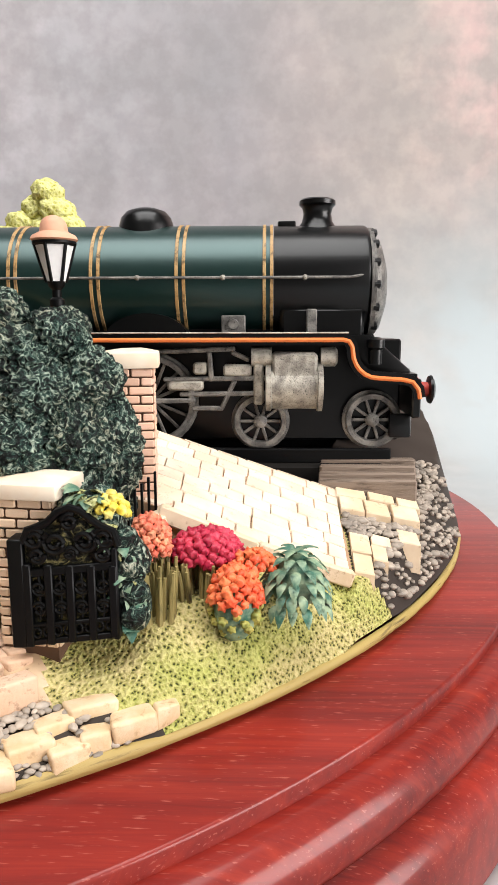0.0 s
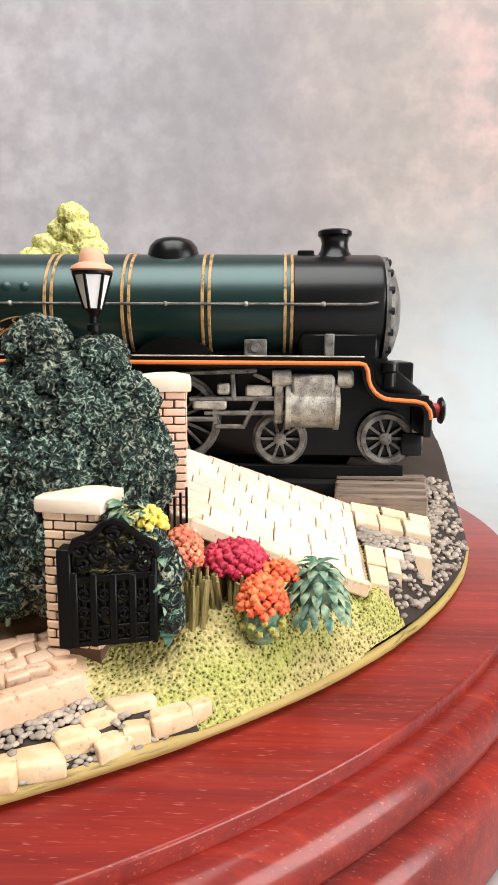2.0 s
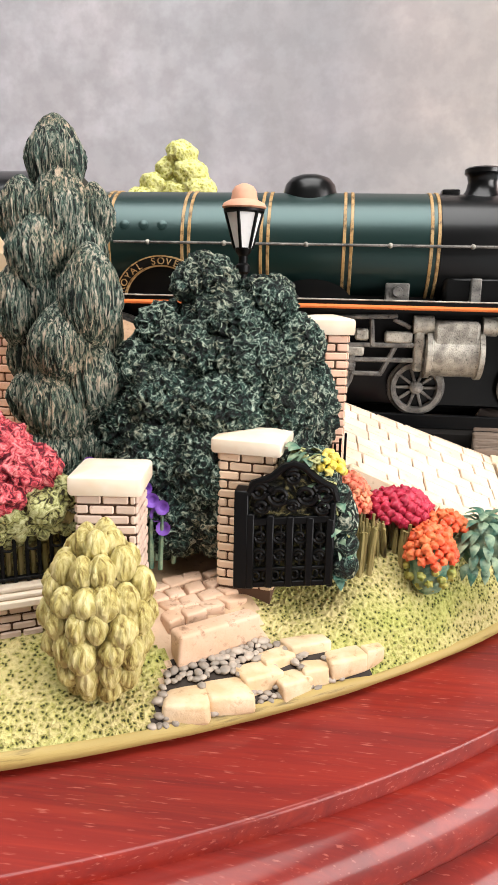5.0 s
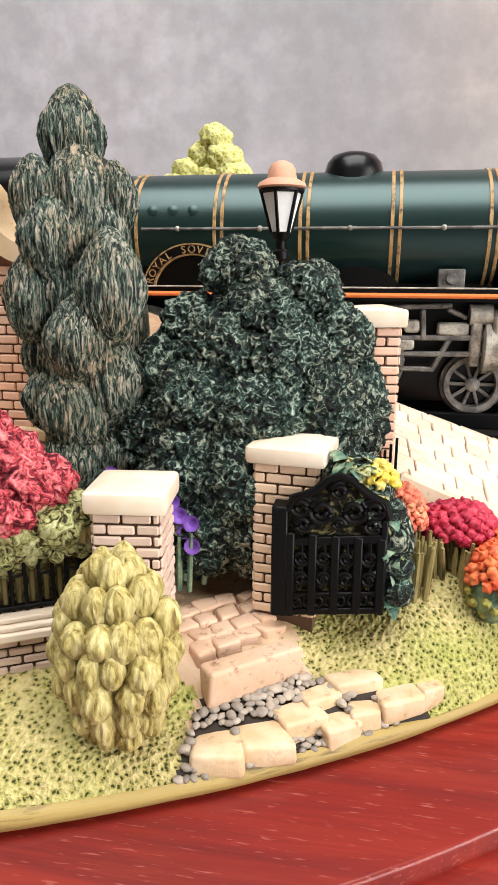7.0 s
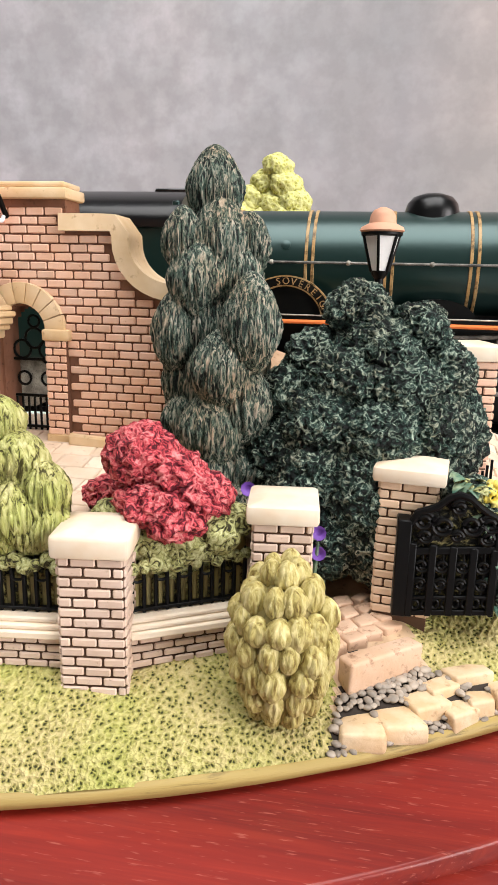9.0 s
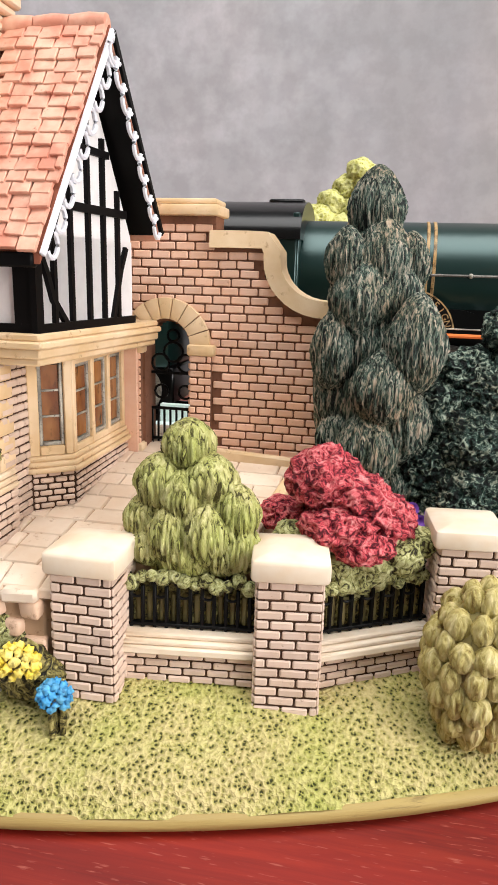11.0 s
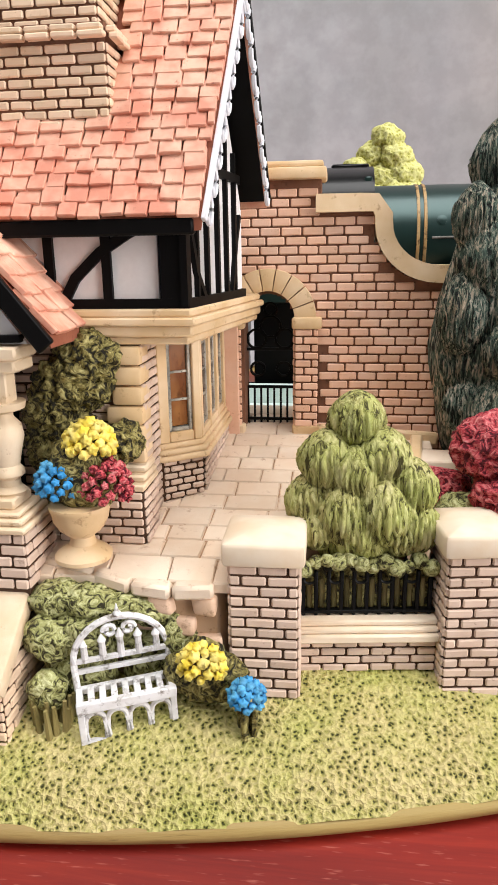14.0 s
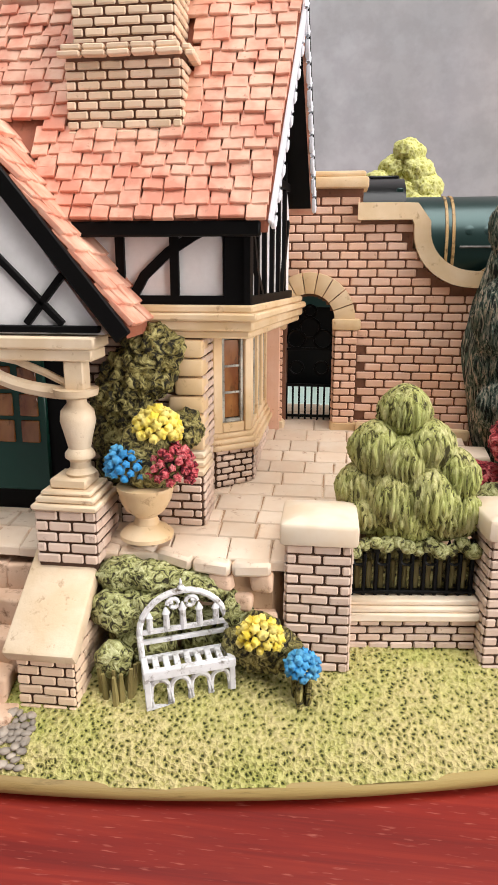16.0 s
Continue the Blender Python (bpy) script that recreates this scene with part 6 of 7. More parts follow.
def porch_line(x):
    """Height of the porch roof's right slope."""
    return PORCH_Z - (abs(x - PORCH_X)) * (PORCH_Z - PORCH_E) / (PORCH_TIP - PORCH_X)


tiling(house, (-19.0, 7.60, EZ), (1, 0, 0), slope, 6.5, 18, slope.length / 18.3, 0.33,
       lambda p: not (CH0 < p.x < CH1 and p.y > CHY + 0.05) and (p.x > -16.2 and p.z > porch_line(p.x) - 0.1 or p.z > PORCH_Z), 0.02)
for k in range(11):
    bm = bmesh.new()
    x0 = -19.0 + 0.62 * k
    tube(bm, [(x0, RY, RZ + 0.02), (x0 + 0.3, RY, RZ + 0.03), (x0 + 0.6, RY, RZ + 0.02)], [0.15, 0.165, 0.15], 10)
    part("ridge_tile", bm, TILE, house)

# chimney
chimney = thing("chimney_stack", ((CH0 + CH1) / 2, 8.9, 12.0), "broad tan brick chimney stack rising from the roof", "chimney")
for x0, x1, y0, y1, z0, z1 in ((CH0, CH1, CHY, 9.75, 11.9, 13.55), (CH0 + 0.12, CH1 - 0.12, CHY + 0.1, 9.65, 13.75, 14.85)):
    bm = bmesh.new()
    box(bm, (x0 + 0.03, y0 + 0.03, z0), (x1 - 0.03, y1, z1 + 0.25))
    part("core", bm, MORTAR_RED, chimney, smooth=False)
    brickwork(chimney, (x0, y0 + 0.03, z0), (1, 0, 0), (0, 0, 1), x1 - x0, z1 - z0, BRICK_TAN, 0.135, 0.36)
    brickwork(chimney, (x1 - 0.03, y0, z0), (0, 1, 0), (0, 0, 1), y1 - y0, z1 - z0, BRICK_TAN, 0.135, 0.36, shift=1)
for k, o in enumerate((0.05, 0.0)):
    brickwork(chimney, (CH0 - o, CHY - o, 13.55 + 0.1 * k), (1, 0, 0), (0, 0, 1), CH1 - CH0 + 2 * o, 0.11, BRICK_TAN, 0.11, 0.36, 0.14)
    brickwork(chimney, (CH1 + o, CHY - o, 13.55 + 0.1 * k), (0, 1, 0), (0, 0, 1), 1.5, 0.11, BRICK_TAN, 0.11, 0.36, 0.14)
bm = bmesh.new()
for o, z0, z1 in ((0.0, 14.85, 14.97), (0.1, 14.97, 15.12), (0.17, 15.12, 15.34)):
    box(bm, (CH0 + 0.1 - o, CHY + 0.08 - o, z0), (CH1 - 0.1 + o, 9.65 + o, z1), 0.04)
part("cap", bm, BRICK_TAN, chimney, "corbelled cap")

# porch
porch = thing("porch", (-16.8, 7.2, 6.2), "gabled timber porch with turned column on a brick base", "porch")
FP = 6.95
for sgn in (1, -1):
    bm = bmesh.new()
    tip = PORCH_X + sgn * (PORCH_TIP - PORCH_X)
    quad_slab(bm, [(tip, FP - 0.12, PORCH_E), (tip, 8.3, PORCH_E), (PORCH_X, 9.2, PORCH_Z), (PORCH_X, FP - 0.12, PORCH_Z)], 0.16)
    part("roof_slope", bm, TILE_BED, porch, "terracotta tiled porch slope", smooth=False)
    bm = bmesh.new()
    bar(bm, (tip - sgn * 0.02, FP - 0.2, PORCH_E - 0.14), (PORCH_X, FP - 0.2, PORCH_Z - 0.14), 0.1, 0.26, 0.02)
    part("bargeboard", bm, TIMBER, porch, "black bargeboard")
up = Vector((PORCH_X - PORCH_TIP, 0, PORCH_Z - PORCH_E))
tiling(porch, (PORCH_TIP, FP - 0.1, PORCH_E), (0, 1, 0), up, 1.25, 12, up.length / 12.2, 0.33, None, 0.085)
bm = bmesh.new()
prism(bm, [(PORCH_X - 2.0, 9.6), (PORCH_X + 2.0, 9.6), (PORCH_X, 12.4)], FP, FP + 0.3)
part("gable_panel", bm, RENDER, porch, "white plaster gable", smooth=False)
for a, b, w in (((-18.8, 9.68), (-14.85, 9.68), 0.16), ((-16.8, 9.7), (-16.8, 12.2), 0.14), ((-16.7, 11.1), (-15.4, 9.75), 0.12), ((-15.95, 9.75), (-15.35, 10.45), 0.12)):
    bm = bmesh.new()
    bar(bm, (a[0], FP - 0.03, a[1]), (b[0], FP - 0.03, b[1]), w, 0.1, 0.012)
    part("timber", bm, TIMBER, porch, "")
bm = bmesh.new()
for o, z0, z1 in ((0.0, 9.22, 9.4), (0.06, 9.4, 9.58)):
    box(bm, (-18.9, FP - 0.15 - o, z0), (-14.95 + o, FP + 0.45, z1), 0.03)
part("beam", bm, CREAM, porch, "cream moulded beam")
bm = bmesh.new()
box(bm, (-15.42, FP - 0.1, 8.7), (-15.12, FP + 0.2, 9.22), 0.02)
part("post_head", bm, CREAM, porch)
bm = bmesh.new()
tube(bm, [(-15.3 - 1.5 * math.sin(radians(t)), FP + 0.05, 8.72 + 0.55 * (1 - math.cos(radians(t)))) for t in range(0, 91, 10)], 0.11, 8)
tube(bm, [(-15.3 - 1.5 * t, FP + 0.05, 8.8 + 0.5 * math.sin(t * 1.5)) for t in (0, 0.3, 0.6, 1)], 0.06, 6)
part("arch_brace", bm, CREAM, porch, "cream arched brace")
bm = bmesh.new()
at = Matrix.Translation((-15.3, FP + 0.05, 0))
lathe(bm, [(0.2, 7.42), (0.24, 7.5), (0.16, 7.58), (0.16, 7.68), (0.23, 7.74), (0.23, 7.80), (0.17, 7.88), (0.22, 8.1), (0.27, 8.3), (0.25, 8.46), (0.15, 8.58), (0.15, 8.64), (0.32, 8.70), (0.34, 8.80)], at, 20)
part("column", bm, CREAM, porch, "cream turned column")
bm = bmesh.new()
for s, z0, z1 in ((0.52, 7.02, 7.12), (0.46, 7.12, 7.22), (0.4, 7.22, 7.3), (0.29, 7.3, 7.46)):
    box(bm, (-15.4 - s, FP + 0.02 - s, z0), (-15.4 + s, FP + 0.02 + s, z1), 0.03)
part("column_base", bm, CREAM, porch, "cream stepped base")
bm = bmesh.new()
box(bm, (-15.87, 6.55, 6.0), (-14.95, 7.5, 7.03))
part("base_core", bm, MORTAR, porch, smooth=False)
brickwork(porch, (-15.9, 6.55, 6.16), (1, 0, 0), (0, 0, 1), 0.98, 0.86, BRICK, 0.17, 0.38)
brickwork(porch, (-14.95, 6.52, 6.16), (0, 1, 0), (0, 0, 1), 1.0, 0.86, BRICK, 0.17, 0.38)
# doorway: a black panel carries the shade inside it, the door stands before
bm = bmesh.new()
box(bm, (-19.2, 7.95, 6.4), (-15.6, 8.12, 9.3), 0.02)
part("doorway_shade", bm, TIMBER, porch, "black panel colouring in the doorway's shade")
door = bmesh.new()
box(door, (-17.2, 7.86, 6.85), (-16.2, 7.96, 9.1), 0.02)
leaf = part("door", door, DOORGREEN, porch, "dark green door")
for j in range(3):
    for k in range(2):
        bm = bmesh.new()
        box(bm, (-17.08 + 0.44 * k, 7.82, 7.7 + 0.45 * j), (-16.76 + 0.44 * k, 7.87, 8.08 + 0.45 * j), 0.015)
        pane = part("pane", bm, GLASS_DARK, porch, "small dark pane")
        pane.parent = leaf

# cheek wall and steps
cheek = thing("cheek_wall", (-15.5, 6.2, 3.9), "sloping brick cheek wall with a broad cream coping", "wall")
bm = bmesh.new()
prism(bm, [(5.66, 3.6), (7.0, 3.6), (7.0, 6.1), (5.66, 5.06)], 0, 0.84)
for v in bm.verts:
    v.co = Vector((-15.9 + v.co.y, v.co.x, v.co.z))
bmesh.ops.recalc_face_normals(bm, faces=bm.faces)
part("core", bm, MORTAR, cheek, smooth=False)
brickwork(cheek, (-15.93, 5.66, 3.85), (1, 0, 0), (0, 0, 1), 0.9, 1.25, BRICK_TAN, 0.165, 0.38)
brickwork(cheek, (-15.06, 5.63, 3.85), (0, 1, 0), (0, 0, 1), 1.4, 2.2, BRICK_TAN, 0.165, 0.38, keep=lambda u, v: v < 1.25 + 0.8 * u - 0.1)
bm = bmesh.new()
box(bm, (-0.54, -0.12, 0), (0.54, 1.62, 0.28), 0.06, Matrix.Translation((-15.5, 5.68, 5.1)) @ pose(0, 0, 0, 37, 0, 0), 2)
part("coping", bm, CREAM, cheek, "cream coping slab")
steps = thing("entrance_steps", (-17.5, 6.3, 3.9), "worn buff stone entrance steps up to the porch", "steps")
for k in range(6):
    for j in range(5):
        worn_stone(steps, (-16.25 - 0.62 * j - 0.2 * (k % 2), 5.55 + 0.38 * k, 3.95 + 0.42 * k), 0.62, 0.6, 0.34, RND.uniform(-3, 3), STEPSTONE, "step_stone", 0.09)
pebbles(steps, lambda x, y: inside(x, y) > 0.12, 90, 0.06, 0.10, -16.8, -15.6, 4.85, 5.5)

# urn and flowers
urn = thing("garden_urn", (-14.3, 7.15, TERR), "cream fluted garden urn on a round foot", "urn")
at = Matrix.Translation((-14.32, 7.1, TERR))
bm = bmesh.new()
lathe(bm, [(0.42, 0), (0.42, 0.06), (0.36, 0.12), (0.2, 0.22), (0.17, 0.34), (0.22, 0.38), (0.3, 0.46), (0.38, 0.62), (0.40, 0.74), (0.44, 0.78), (0.44, 0.84), (0.36, 0.84)], at, 28)
for v in bm.verts:
    d = Vector((v.co.x + 14.32, v.co.y - 7.1))
    if 0.4 < v.co.z - TERR < 0.75:
        k = 1 + 0.06 * abs(math.sin(7 * math.atan2(d.y, d.x)))
        v.co.x, v.co.y = -14.32 + d.x * k, 7.1 + d.y * k
part("bowl", bm, OCHRE, urn)
posy = thing("urn_flowers", (-14.3, 7.1, 7.3), "yellow, blue and pink blooms heaped in the urn", "flowers")
bm = bmesh.new()
lump(bm, (-14.25, 7.2, 7.7), (0.5, 0.4, 0.6), 3, 0.06, 4, 140, "crackle")
part("leaves", bm, IVY, posy)
blooms(posy, YELLOW, dome_spots((-14.1, 7.1, 8.15), (0.34, 0.3, 0.34), 46, -0.2), 0.075)
blooms(posy, BLUE, dome_spots((-14.55, 6.98, 7.6), (0.3, 0.28, 0.34), 44, -0.4), 0.068)
blooms(posy, PINK, dome_spots((-13.86, 7.0, 7.6), (0.34, 0.28, 0.36), 48, -0.5), 0.07)
ivy = thing("wall_ivy", (-14.7, 7.9, TERR), "olive ivy climbing the brick wall beside the porch", "ivy")
for k, (x, z, r, h) in enumerate(((-14.35, 9.3, 0.42, 0.34), (-14.6, 8.9, 0.5, 0.42), (-14.9, 8.5, 0.42, 0.45), (-15.05, 8.0, 0.36, 0.5), (-14.75, 8.0, 0.5, 0.5), (-14.95, 7.4, 0.34, 0.45), (-14.5, 7.5, 0.5, 0.5), (-13.85, 8.0, 0.26, 0.3))):
    bm = bmesh.new()
    lump(bm, (x, 7.92, z), (r, 0.3, h), 5, 0.10, 8, 150 + k, "crackle")
    part("spray", bm, IVY, ivy, angle=180)

# ---- the steam engine ----
loco = thing("steam_locomotive", (-4, 18.3, 6.86), "dark green and black steam locomotive with gold bands", "locomotive")
YC, ZC, RB = 18.3, 11.03, 1.48
ALONG = Matrix.Rotation(radians(90), 4, "Y")


def lying(x):
    """Profiles turned round the boiler's axis, heights along x."""
    return Matrix.Translation((x, YC, ZC)) @ ALONG


bm = bmesh.new()
lathe(bm, [(RB, -9.9), (RB, -0.2), (RB, 0.0)], Matrix.Translation((0, YC, ZC)) @ ALONG, 64)
part("boiler", bm, GREEN, loco, "deep green gloss boiler", angle=50)
bm = bmesh.new()
lathe(bm, [(RB - 0.01, 0.05), (RB - 0.01, 2.34), (RB - 0.04, 2.42), (RB - 0.1, 2.44)], Matrix.Translation((0, YC, ZC)) @ ALONG, 64)
part("smokebox", bm, LOCO_BLACK, loco, "black smokebox", angle=50)
bm = bmesh.new()
lathe(bm, [(1.5, 2.44), (1.5, 2.56), (1.3, 2.6), (1.28, 2.66), (1.1, 2.8), (0.7, 2.93), (0.2, 3.0)], Matrix.Translation((0, YC, ZC - 0.1)) @ ALONG, 48)
sdoor = part("smokebox_door", bm, DULLSTEEL, loco, "dark weathered smokebox door")
for k in range(16):
    a = 2 * math.pi * k / 16
    bm = bmesh.new()
    lathe(bm, [(0.1, 0), (0.1, 0.14), (0.05, 0.17)], Matrix.Translation((2.5, YC + 1.42 * math.cos(a), ZC - 0.1 + 1.42 * math.sin(a))) @ ALONG, 8)
    part("clip", bm, LOCO_BLACK, loco)
for x in (-0.1, -2.26, -4.37, -6.42, -8.55):
    bm = bmesh.new()
    for dx in (-0.09, 0.09):
        lathe(bm, [(RB + 0.012, -0.042), (RB + 0.026, -0.034), (RB + 0.026, 0.034), (RB + 0.012, 0.042)], lying(x + dx), 64)
    part("boiler_band", bm, GOLD, loco, "gold painted boiler band", angle=50)
bm = bmesh.new()
for y in (YC - RB - 0.06, YC + RB + 0.06):
    tube(bm, [(-8.3, y, 11.1), (-4, y, 11.1), (1.9, y, 11.1), (2.35, y + (0.15 if y < YC else -0.15), 11.18)], 0.035, 8)
part("handrail", bm, DULLSTEEL, loco, "thin handrail")
for x in (-7.4, -5.4, -3.3, -1.2, 0.8):
    bm = bmesh.new()
    bmesh.ops.create_icosphere(bm, subdivisions=2, radius=0.07, matrix=Matrix.Translation((x, YC - RB - 0.05, 11.1)))
    part("handrail_knob", bm, STEEL, loco)
bm = bmesh.new()
lathe(bm, [(0.60, 12.28), (0.50, 12.46), (0.40, 12.6), (0.36, 12.8), (0.40, 12.96), (0.47, 13.02), (0.47, 13.12), (0.42, 13.16), (0.3, 13.16), (0.28, 12.9)], Matrix.Translation((1.18, YC, 0)), 32)
part("chimney", bm, LOCO_BLACK, loco, "black flared chimney")
bm = bmesh.new()
lathe(bm, [(0.78, 12.2), (0.72, 12.5), (0.66, 12.72), (0.52, 12.88), (0.3, 12.96), (0.05, 12.98)], Matrix.Translation((-3.3, YC, 0)), 32)
part("dome", bm, LOCO_BLACK, loco, "black gloss dome", angle=70)
bm = bmesh.new()
box(bm, (0.15, YC - 0.2, 12.4), (0.62, YC + 0.2, 12.62), 0.05, segments=2)
part("top_fitting", bm, LOCO_BLACK, loco)
for k in range(3):
    bm = bmesh.new()
    a = radians(20)
    lathe(bm, [(0.13, 0), (0.13, 0.03), (0.05, 0.05)], Matrix.Translation((-8.05 + 0.5 * k, YC - (RB - 0.02) * math.cos(a), ZC + 0.0 + (RB - 0.02) * math.sin(a))) @ pose(0, 0, 0, 90 - 20, 0, 0), 12)
    part("washout_plug", bm, GREEN, loco)
# firebox side skirt and smokebox saddle
for name, lo, hi in (("firebox_skirt", (-9.8, YC - 1.25, 9.6), (-4.6, YC + 1.25, 10.6)), ("boiler_cradle", (-4.58, YC - 0.9, 9.3), (0.18, YC + 0.9, 10.2)), ("saddle", (0.2, YC - 1.35, 9.5), (2.3, YC + 1.35, 10.4))):
    bm = bmesh.new()
    box(bm, lo, hi, 0.1)
    part(name, bm, LOCO_BLACK, loco)
for x in (-0.95, 0.98):
    bm = bmesh.new()
    box(bm, (x - 0.3 if x < 0 else x - 0.13, YC - 1.5, 9.75), (x + 0.3 if x < 0 else x + 0.13, YC - 1.3, 10.2 if x < 0 else 10.35), 0.03)
    if x < 0:
        lathe(bm, [(0.14, 0), (0.12, 0.12)], Matrix.Translation((x, YC - 1.5, 9.98)) @ pose(0, 0, 0, 90, 0, 0), 12)
    part("mechanical_box", bm, DULLSTEEL, loco, "dull metal lubricator")

# running plate with its drop to the buffer beam
EDGE_Y = 16.36


def plate_line():
    pts = [(-9.9, 9.62), (1.72, 9.62), (1.86, 9.58), (1.93, 9.46)]
    pts += [(1.95 + 0.62 * (1 - math.cos(radians(a))), 9.36 - 0.66 * math.sin(radians(a))) for a in range(0, 91, 15)]
    pts += [(3.2, 8.66), (3.42, 8.6), (3.56, 8.42), (3.6, 8.2)]
    return pts


for y0, y1 in ((EDGE_Y, EDGE_Y + 0.14), (20.1, 20.24)):
    bm = bmesh.new()
    line = plate_line()
    rows = []
    for i, (x, z) in enumerate(line):
        x0, z0 = line[max(0, i - 1)]
        x1, z1 = line[min(len(line) - 1, i + 1)]
        nx, nz = -(z1 - z0), x1 - x0
        q = math.hypot(nx, nz)
        rows.append([bm.verts.new((x + s * nx / q, y, z + s * nz / q)) for s, y in ((-0.14, y0), (0.14, y0), (0.14, y1), (-0.14, y1))])
    for p, q in zip(rows, rows[1:]):
        for i in range(4):
            bm.faces.new((p[i], p[(i + 1) % 4], q[(i + 1) % 4], q[i]))
    bm.faces.new(rows[0]), bm.faces.new(rows[-1][::-1])
    bmesh.ops.recalc_face_normals(bm, faces=bm.faces)
    part("valance", bm, LOCO_BLACK, loco, "black valance")
bm = bmesh.new()
tube(bm, [(x, EDGE_Y - 0.005, z - 0.02) for x, z in plate_line()], 0.055, 8)
part("lining", bm, ORANGE, loco, "orange lining stripe")
bm = bmesh.new()
tube(bm, [(-9.9, EDGE_Y - 0.003, 9.77), (1.84, EDGE_Y - 0.003, 9.77)], 0.022, 6)
part("fine_line", bm, STEEL, loco)
bm = bmesh.new()
box(bm, (-9.9, EDGE_Y + 0.12, 9.6), (1.85, 20.12, 9.74), 0.02)
box(bm, (2.3, EDGE_Y + 0.12, 8.62), (3.55, 20.12, 8.78), 0.02)
part("running_plate", bm, LOCO_BLACK, loco, "black running plate")
bm = bmesh.new()
prism(bm, [(1.9, 9.7), (2.45, 9.72), (3.45, 8.85), (3.45, 8.7), (2.4, 8.7)], 16.9, 19.7, 0.04)
part("front_platform", bm, LOCO_BLACK, loco, "sloping black front plate")
bm = bmesh.new()
lathe(bm, [(0.16, 9.0), (0.16, 9.35), (0.22, 9.4), (0.22, 9.6), (0.08, 9.66)], Matrix.Translation((2.55, 16.7, 0)), 12)
part("relief_valve", bm, LOCO_BLACK, loco)
bm = bmesh.new()
box(bm, (3.42, 16.4, 7.7), (3.64, 20.2, 8.66), 0.04)
part("buffer_beam", bm, LOCO_BLACK, loco, "black buffer beam")
for y in (16.9, 19.7):
    bm = bmesh.new()
    lathe(bm, [(0.3, 0), (0.3, 0.04), (0.2, 0.08), (0.18, 0.3)], Matrix.Translation((3.62, y, 8.36)) @ ALONG, 16)
    buf = part("buffer", bm, REDBUF, loco, "dull red buffer with black head")
    bm = bmesh.new()
    lathe(bm, [(0.1, 0.26), (0.34, 0.3), (0.36, 0.36), (0.26, 0.42), (0.05, 0.44)], Matrix.Translation((3.62, y, 8.36)) @ ALONG, 20)
    hd = part("buffer_head", bm, LOCO_BLACK, loco)
    hd.parent = buf
bm = bmesh.new()
box(bm, (2.95, 16.75, 7.15), (3.5, 17.0, 7.75), 0.06, segments=2)
part("guard_iron", bm, LOCO_BLACK, loco)

# cylinder, slide bars and rods
bm = bmesh.new()
lathe(bm, [(0.5, -0.16), (0.66, -0.14), (0.66, -0.02), (0.60, 0.0), (0.60, 1.12), (0.66, 1.14), (0.66, 1.26), (0.5, 1.28)], Matrix.Translation((0, 16.98, 8.46)) @ ALONG, 28)
box(bm, (0.0, 16.45, 8.5), (1.12, 17.3, 9.3), 0.08)
part("cylinder", bm, STEEL, loco, "weathered silver cylinder")
bm = bmesh.new()
lathe(bm, [(0.24, 1.2), (0.24, 1.56), (0.17, 1.62)], Matrix.Translation((0, 16.75, 9.18)) @ ALONG, 14)
lathe(bm, [(0.24, -0.5), (0.24, 0.0)], Matrix.Translation((0, 16.75, 9.18)) @ ALONG, 14)
part("valve_chest", bm, STEEL, loco)
for a, b, w in (((-2.9, 9.3), (-0.9, 9.38), 0.1), ((-2.7, 8.62), (-0.1, 8.66), 0.16), ((-2.3, 8.25), (-0.1, 8.28), 0.14), ((-1.0, 9.3), (-0.55, 9.1), 0.12), ((-0.75, 8.95), (-1.25, 7.9), 0.13), ((-2.0, 7.9), (-1.2, 7.9), 0.12), ((-2.0, 8.6), (-2.0, 7.95), 0.16), ((-1.55, 9.3), (-1.5, 8.6), 0.22), ((-8.0, 8.0), (-1.9, 8.1), 0.16)):
    bm = bmesh.new()
    bar(bm, (a[0], 16.72, a[1]), (b[0], 16.72, b[1]), w, 0.12, 0.03)
    part("rod", bm, DULLSTEEL, loco, "weathered silver rod" if a == (-2.9, 9.3) else "")
bm = bmesh.new()
for lo, hi in (((-2.6, 16.62, 8.35), (-1.7, 16.9, 8.6)), ((-1.2, 16.62, 8.7), (-0.5, 16.9, 9.0)), ((-0.45, 16.6, 8.0), (-0.2, 16.95, 9.1)), ((-1.95, 16.62, 8.75), (-1.6, 16.9, 9.05))):
    box(bm, lo, hi, 0.05)
part("crosshead", bm, STEEL, loco)


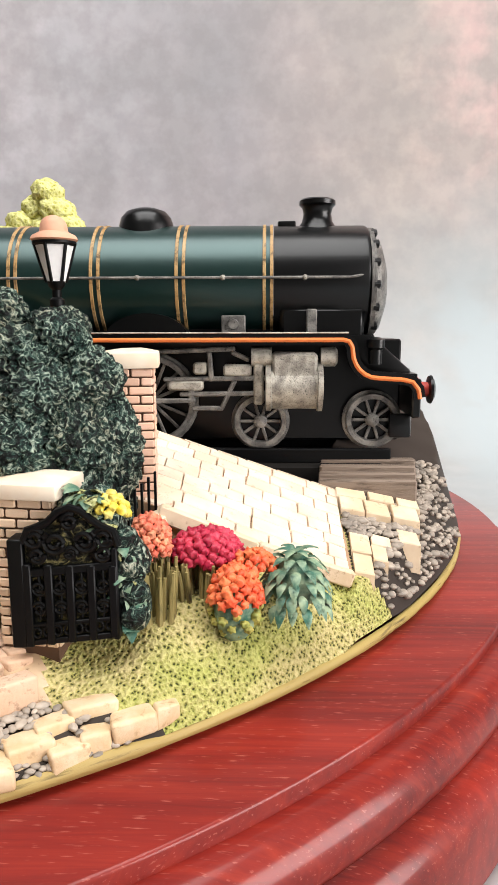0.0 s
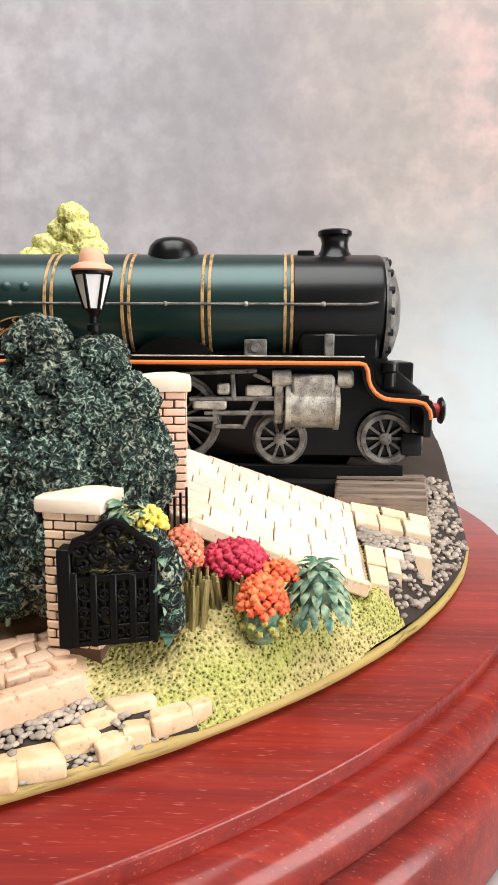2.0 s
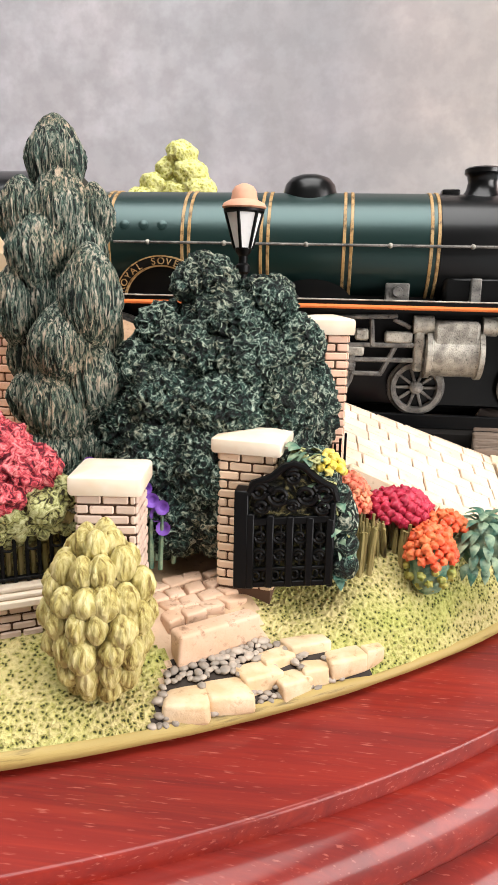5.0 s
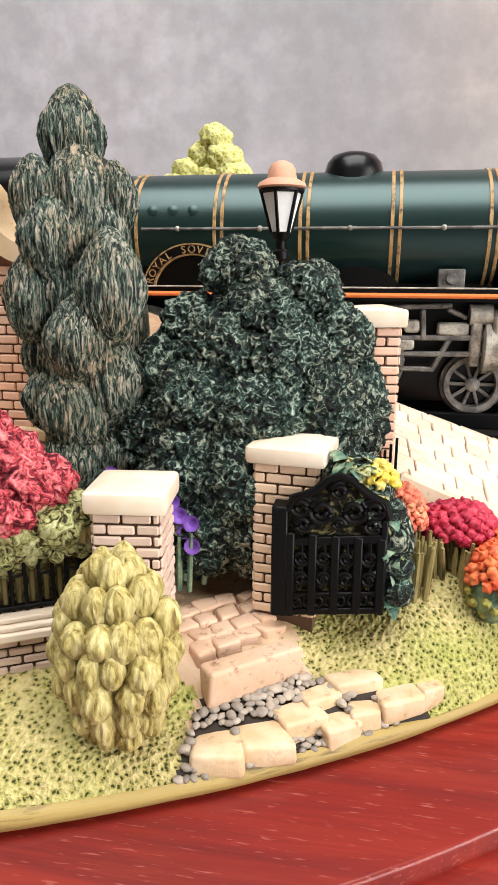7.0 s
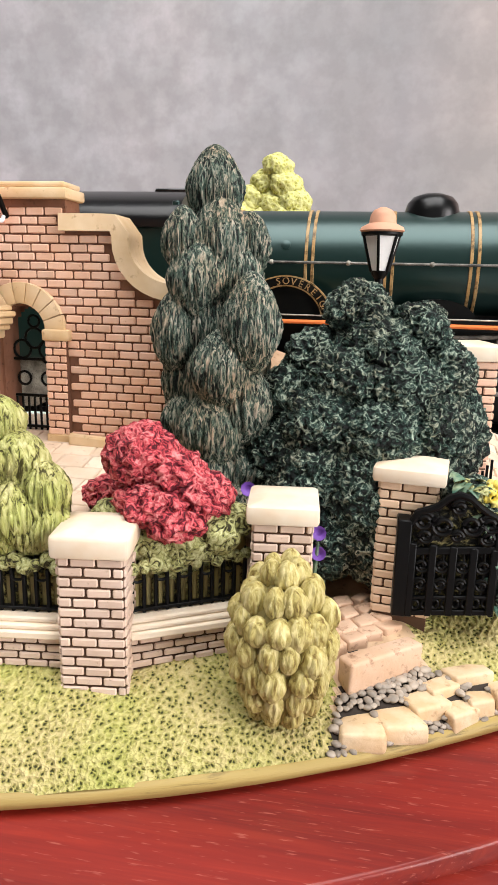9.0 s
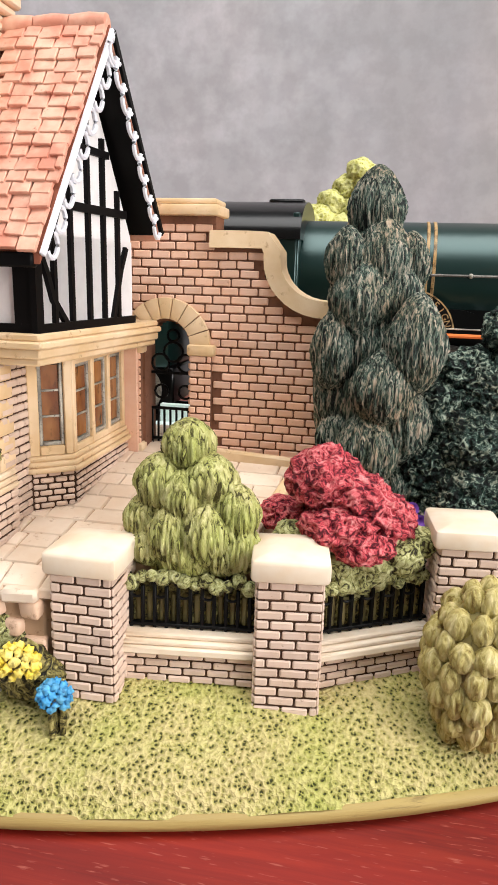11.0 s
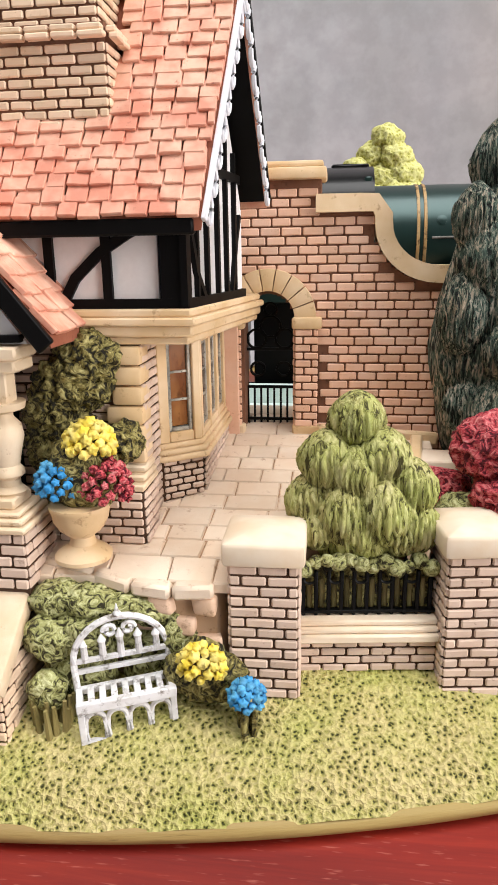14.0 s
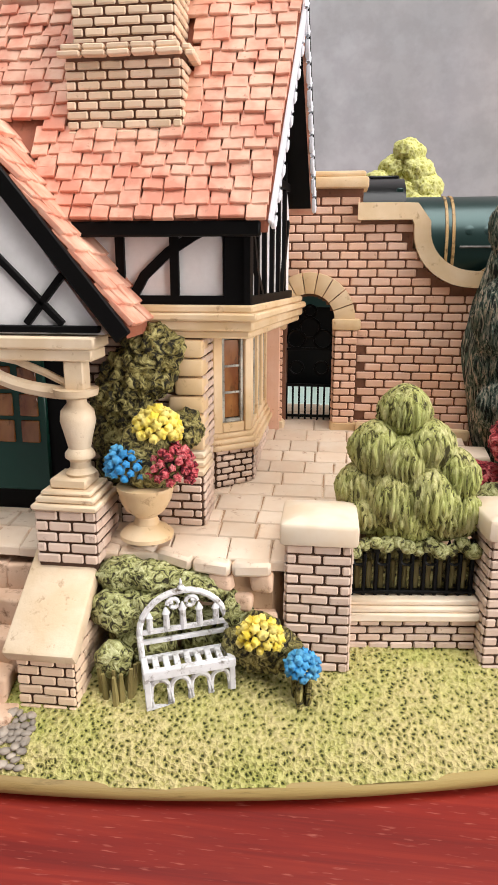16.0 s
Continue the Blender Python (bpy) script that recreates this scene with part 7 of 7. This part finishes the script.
def wheel(c, r, spokes, label):
    rim = bmesh.new()
    pts = [(r - 0.14, 0.0), (r - 0.12, 0.12), (r, 0.12), (r + 0.02, -0.06), (r + 0.09, -0.08), (r + 0.09, -0.14), (r - 0.14, -0.14)]
    rings = []
    n = 36
    for q, h in pts + pts[:1]:
        rings.append([rim.verts.new((c[0] + q * math.cos(2 * math.pi * k / n), c[1] - h, c[2] + q * math.sin(2 * math.pi * k / n))) for k in range(n)])
    for p, q in zip(rings, rings[1:]):
        for k in range(n):
            rim.faces.new((p[k], p[(k + 1) % n], q[(k + 1) % n], q[k]))
    bmesh.ops.recalc_face_normals(rim, faces=rim.faces)
    wh = part("wheel", rim, DULLSTEEL, loco, label)
    hub = bmesh.new()
    lathe(hub, [(0.17, -0.1), (0.17, 0.1), (0.12, 0.14)], Matrix.Translation(c) @ pose(0, 0, 0, 90, 0, 0), 16)
    for k in range(spokes):
        a = 2 * math.pi * k / spokes
        d = Vector((math.cos(a), 0, math.sin(a)))
        bar(hub, Vector(c) + d * 0.1, Vector(c) + d * (r - 0.1), 0.07, 0.08, 0.015)
    sp = part("spoke_set", hub, DULLSTEEL, loco)
    sp.parent = wh
    back = bmesh.new()
    lathe(back, [(r - 0.08, -0.22), (r - 0.08, -0.16)], Matrix.Translation(c) @ pose(0, 0, 0, 90, 0, 0), 24)
    bk = part("wheel_back", back, LOCO_BLACK, loco)
    bk.parent = wh


wheel((2.55, 17.0, 7.58), 0.66, 10, "grey spoked bogie wheel")
wheel((-0.28, 17.0, 7.54), 0.66, 10, "grey spoked bogie wheel")
for x in (-3.1, -5.75, -8.4):
    wheel((x, 17.05, 8.06), 1.14, 16, "dark spoked driving wheel")
bm = bmesh.new()
box(bm, (-13.0, 17.35, 7.0), (3.3, 19.25, 9.6), 0.05)
part("frame", bm, LOCO_BLACK, loco, "black frames")
# splashers
for x in (-3.1, -5.75, -7.0):
    bm = bmesh.new()
    R = 1.05 if x != -7.0 else 1.12
    prism(bm, [(x + R * math.cos(radians(a)), 9.6 + 0.62 * R * math.sin(radians(a)) * (1 if x != -7.0 else 1.4)) for a in range(0, 181, 12)], 16.5 if x == -7.0 else 16.75, 17.4)
    part("splasher", bm, LOCO_BLACK, loco)
# nameplate on the splasher: an arched gold-edged plate with raised letters
plate = bmesh.new()
CXN, CZN = -6.95, 9.62


def on_arc(a, r):
    return CXN + r * math.cos(a), CZN + r * 0.92 * math.sin(a)


ring = [on_arc(radians(t), 1.24) for t in range(8, 173, 6)] + [on_arc(radians(t), 0.94) for t in range(172, 7, -6)]
prism(plate, ring, 16.38, 16.5)
np_ob = part("nameplate", plate, GOLD, loco, "arched gold nameplate with raised lettering")
inner = bmesh.new()
ring = [on_arc(radians(t), 1.20) for t in range(10, 171, 5)] + [on_arc(radians(t), 0.98) for t in range(170, 9, -5)]
prism(inner, ring, 16.36, 16.385)
ob = part("nameplate_field", inner, LOCO_BLACK, loco)
ob.parent = np_ob
WORDS = "ROYAL SOVEREIGN"
for k, ch in enumerate(WORDS):
    if ch == " ":
        continue
    a = radians(164 - 148 * k / (len(WORDS) - 1))
    curve = bpy.data.curves.new("letter", "FONT")
    curve.body, curve.size, curve.align_x, curve.extrude = ch, 0.24, "CENTER", 0.012
    tmp = new("letter", curve)
    me = bpy.data.meshes.new_from_object(tmp)
    bpy.data.objects.remove(tmp)
    bm = bmesh.new()
    bm.from_mesh(me)
    x, z = on_arc(a, 1.0)
    bmesh.ops.transform(bm, matrix=Matrix.Translation((x, 16.35, z)) @ Matrix.Rotation(a - math.pi / 2, 4, (0, -1, 0)) @ pose(0, 0, 0, 90, 0, 0), verts=bm.verts)
    ob = part("letter", bm, GOLD, loco, smooth=False)
    ob.parent = np_ob

# cab
bm = bmesh.new()
box(bm, (-13.0, 16.5, 9.5), (-9.9, 16.65, 12.2), 0.03)
box(bm, (-13.0, 19.95, 9.5), (-9.9, 20.1, 12.2), 0.03)
box(bm, (-10.05, 16.6, 9.5), (-9.85, 20.0, 12.6), 0.03)
part("cab", bm, GREEN, loco, "deep green cab")
bm = bmesh.new()
prism(bm, [(YC + 1.95 * math.cos(radians(a)), 12.0 + 1.0 * math.sin(radians(a))) for a in range(-5, 186, 10)], -0.0, 3.3)
for v in bm.verts:
    v.co = Vector((-13.1 + v.co.y, v.co.x, v.co.z))
bmesh.ops.recalc_face_normals(bm, faces=bm.faces)
part("cab_roof", bm, LOCO_BLACK, loco, "black cab roof", angle=30)
bm = bmesh.new()
box(bm, (-10.9, YC - 0.5, 12.9), (-9.9, YC + 0.5, 13.05), 0.04)
part("roof_vent", bm, LOCO_BLACK, loco)

tender = thing("tender", (-16.5, 18.3, 6.86), "dark green tender coupled behind the engine", "tender")
bm = bmesh.new()
box(bm, (-20.5, 16.5, 8.3), (-13.4, 20.1, 12.0), 0.15, segments=2)
part("tank", bm, GREEN, tender)
bm = bmesh.new()
box(bm, (-20.5, 16.9, 7.2), (-13.4, 19.7, 8.3), 0.05)
part("frame", bm, LOCO_BLACK, tender)
bm = bmesh.new()
lump(bm, (-16.8, 18.3, 11.9), (2.6, 1.3, 0.6), 4, 0.12, 2, 9)
part("coal", bm, TRACKBED, tender, "black coal")
for x in (-14.5, -17.0, -19.5):
    bm = bmesh.new()
    lathe(bm, [(0.75, -0.1), (0.75, 0.1), (0.3, 0.15)], Matrix.Translation((x, 16.95, 7.6)) @ pose(0, 0, 0, 90, 0, 0), 24)
    part("wheel", bm, STEEL, tender)
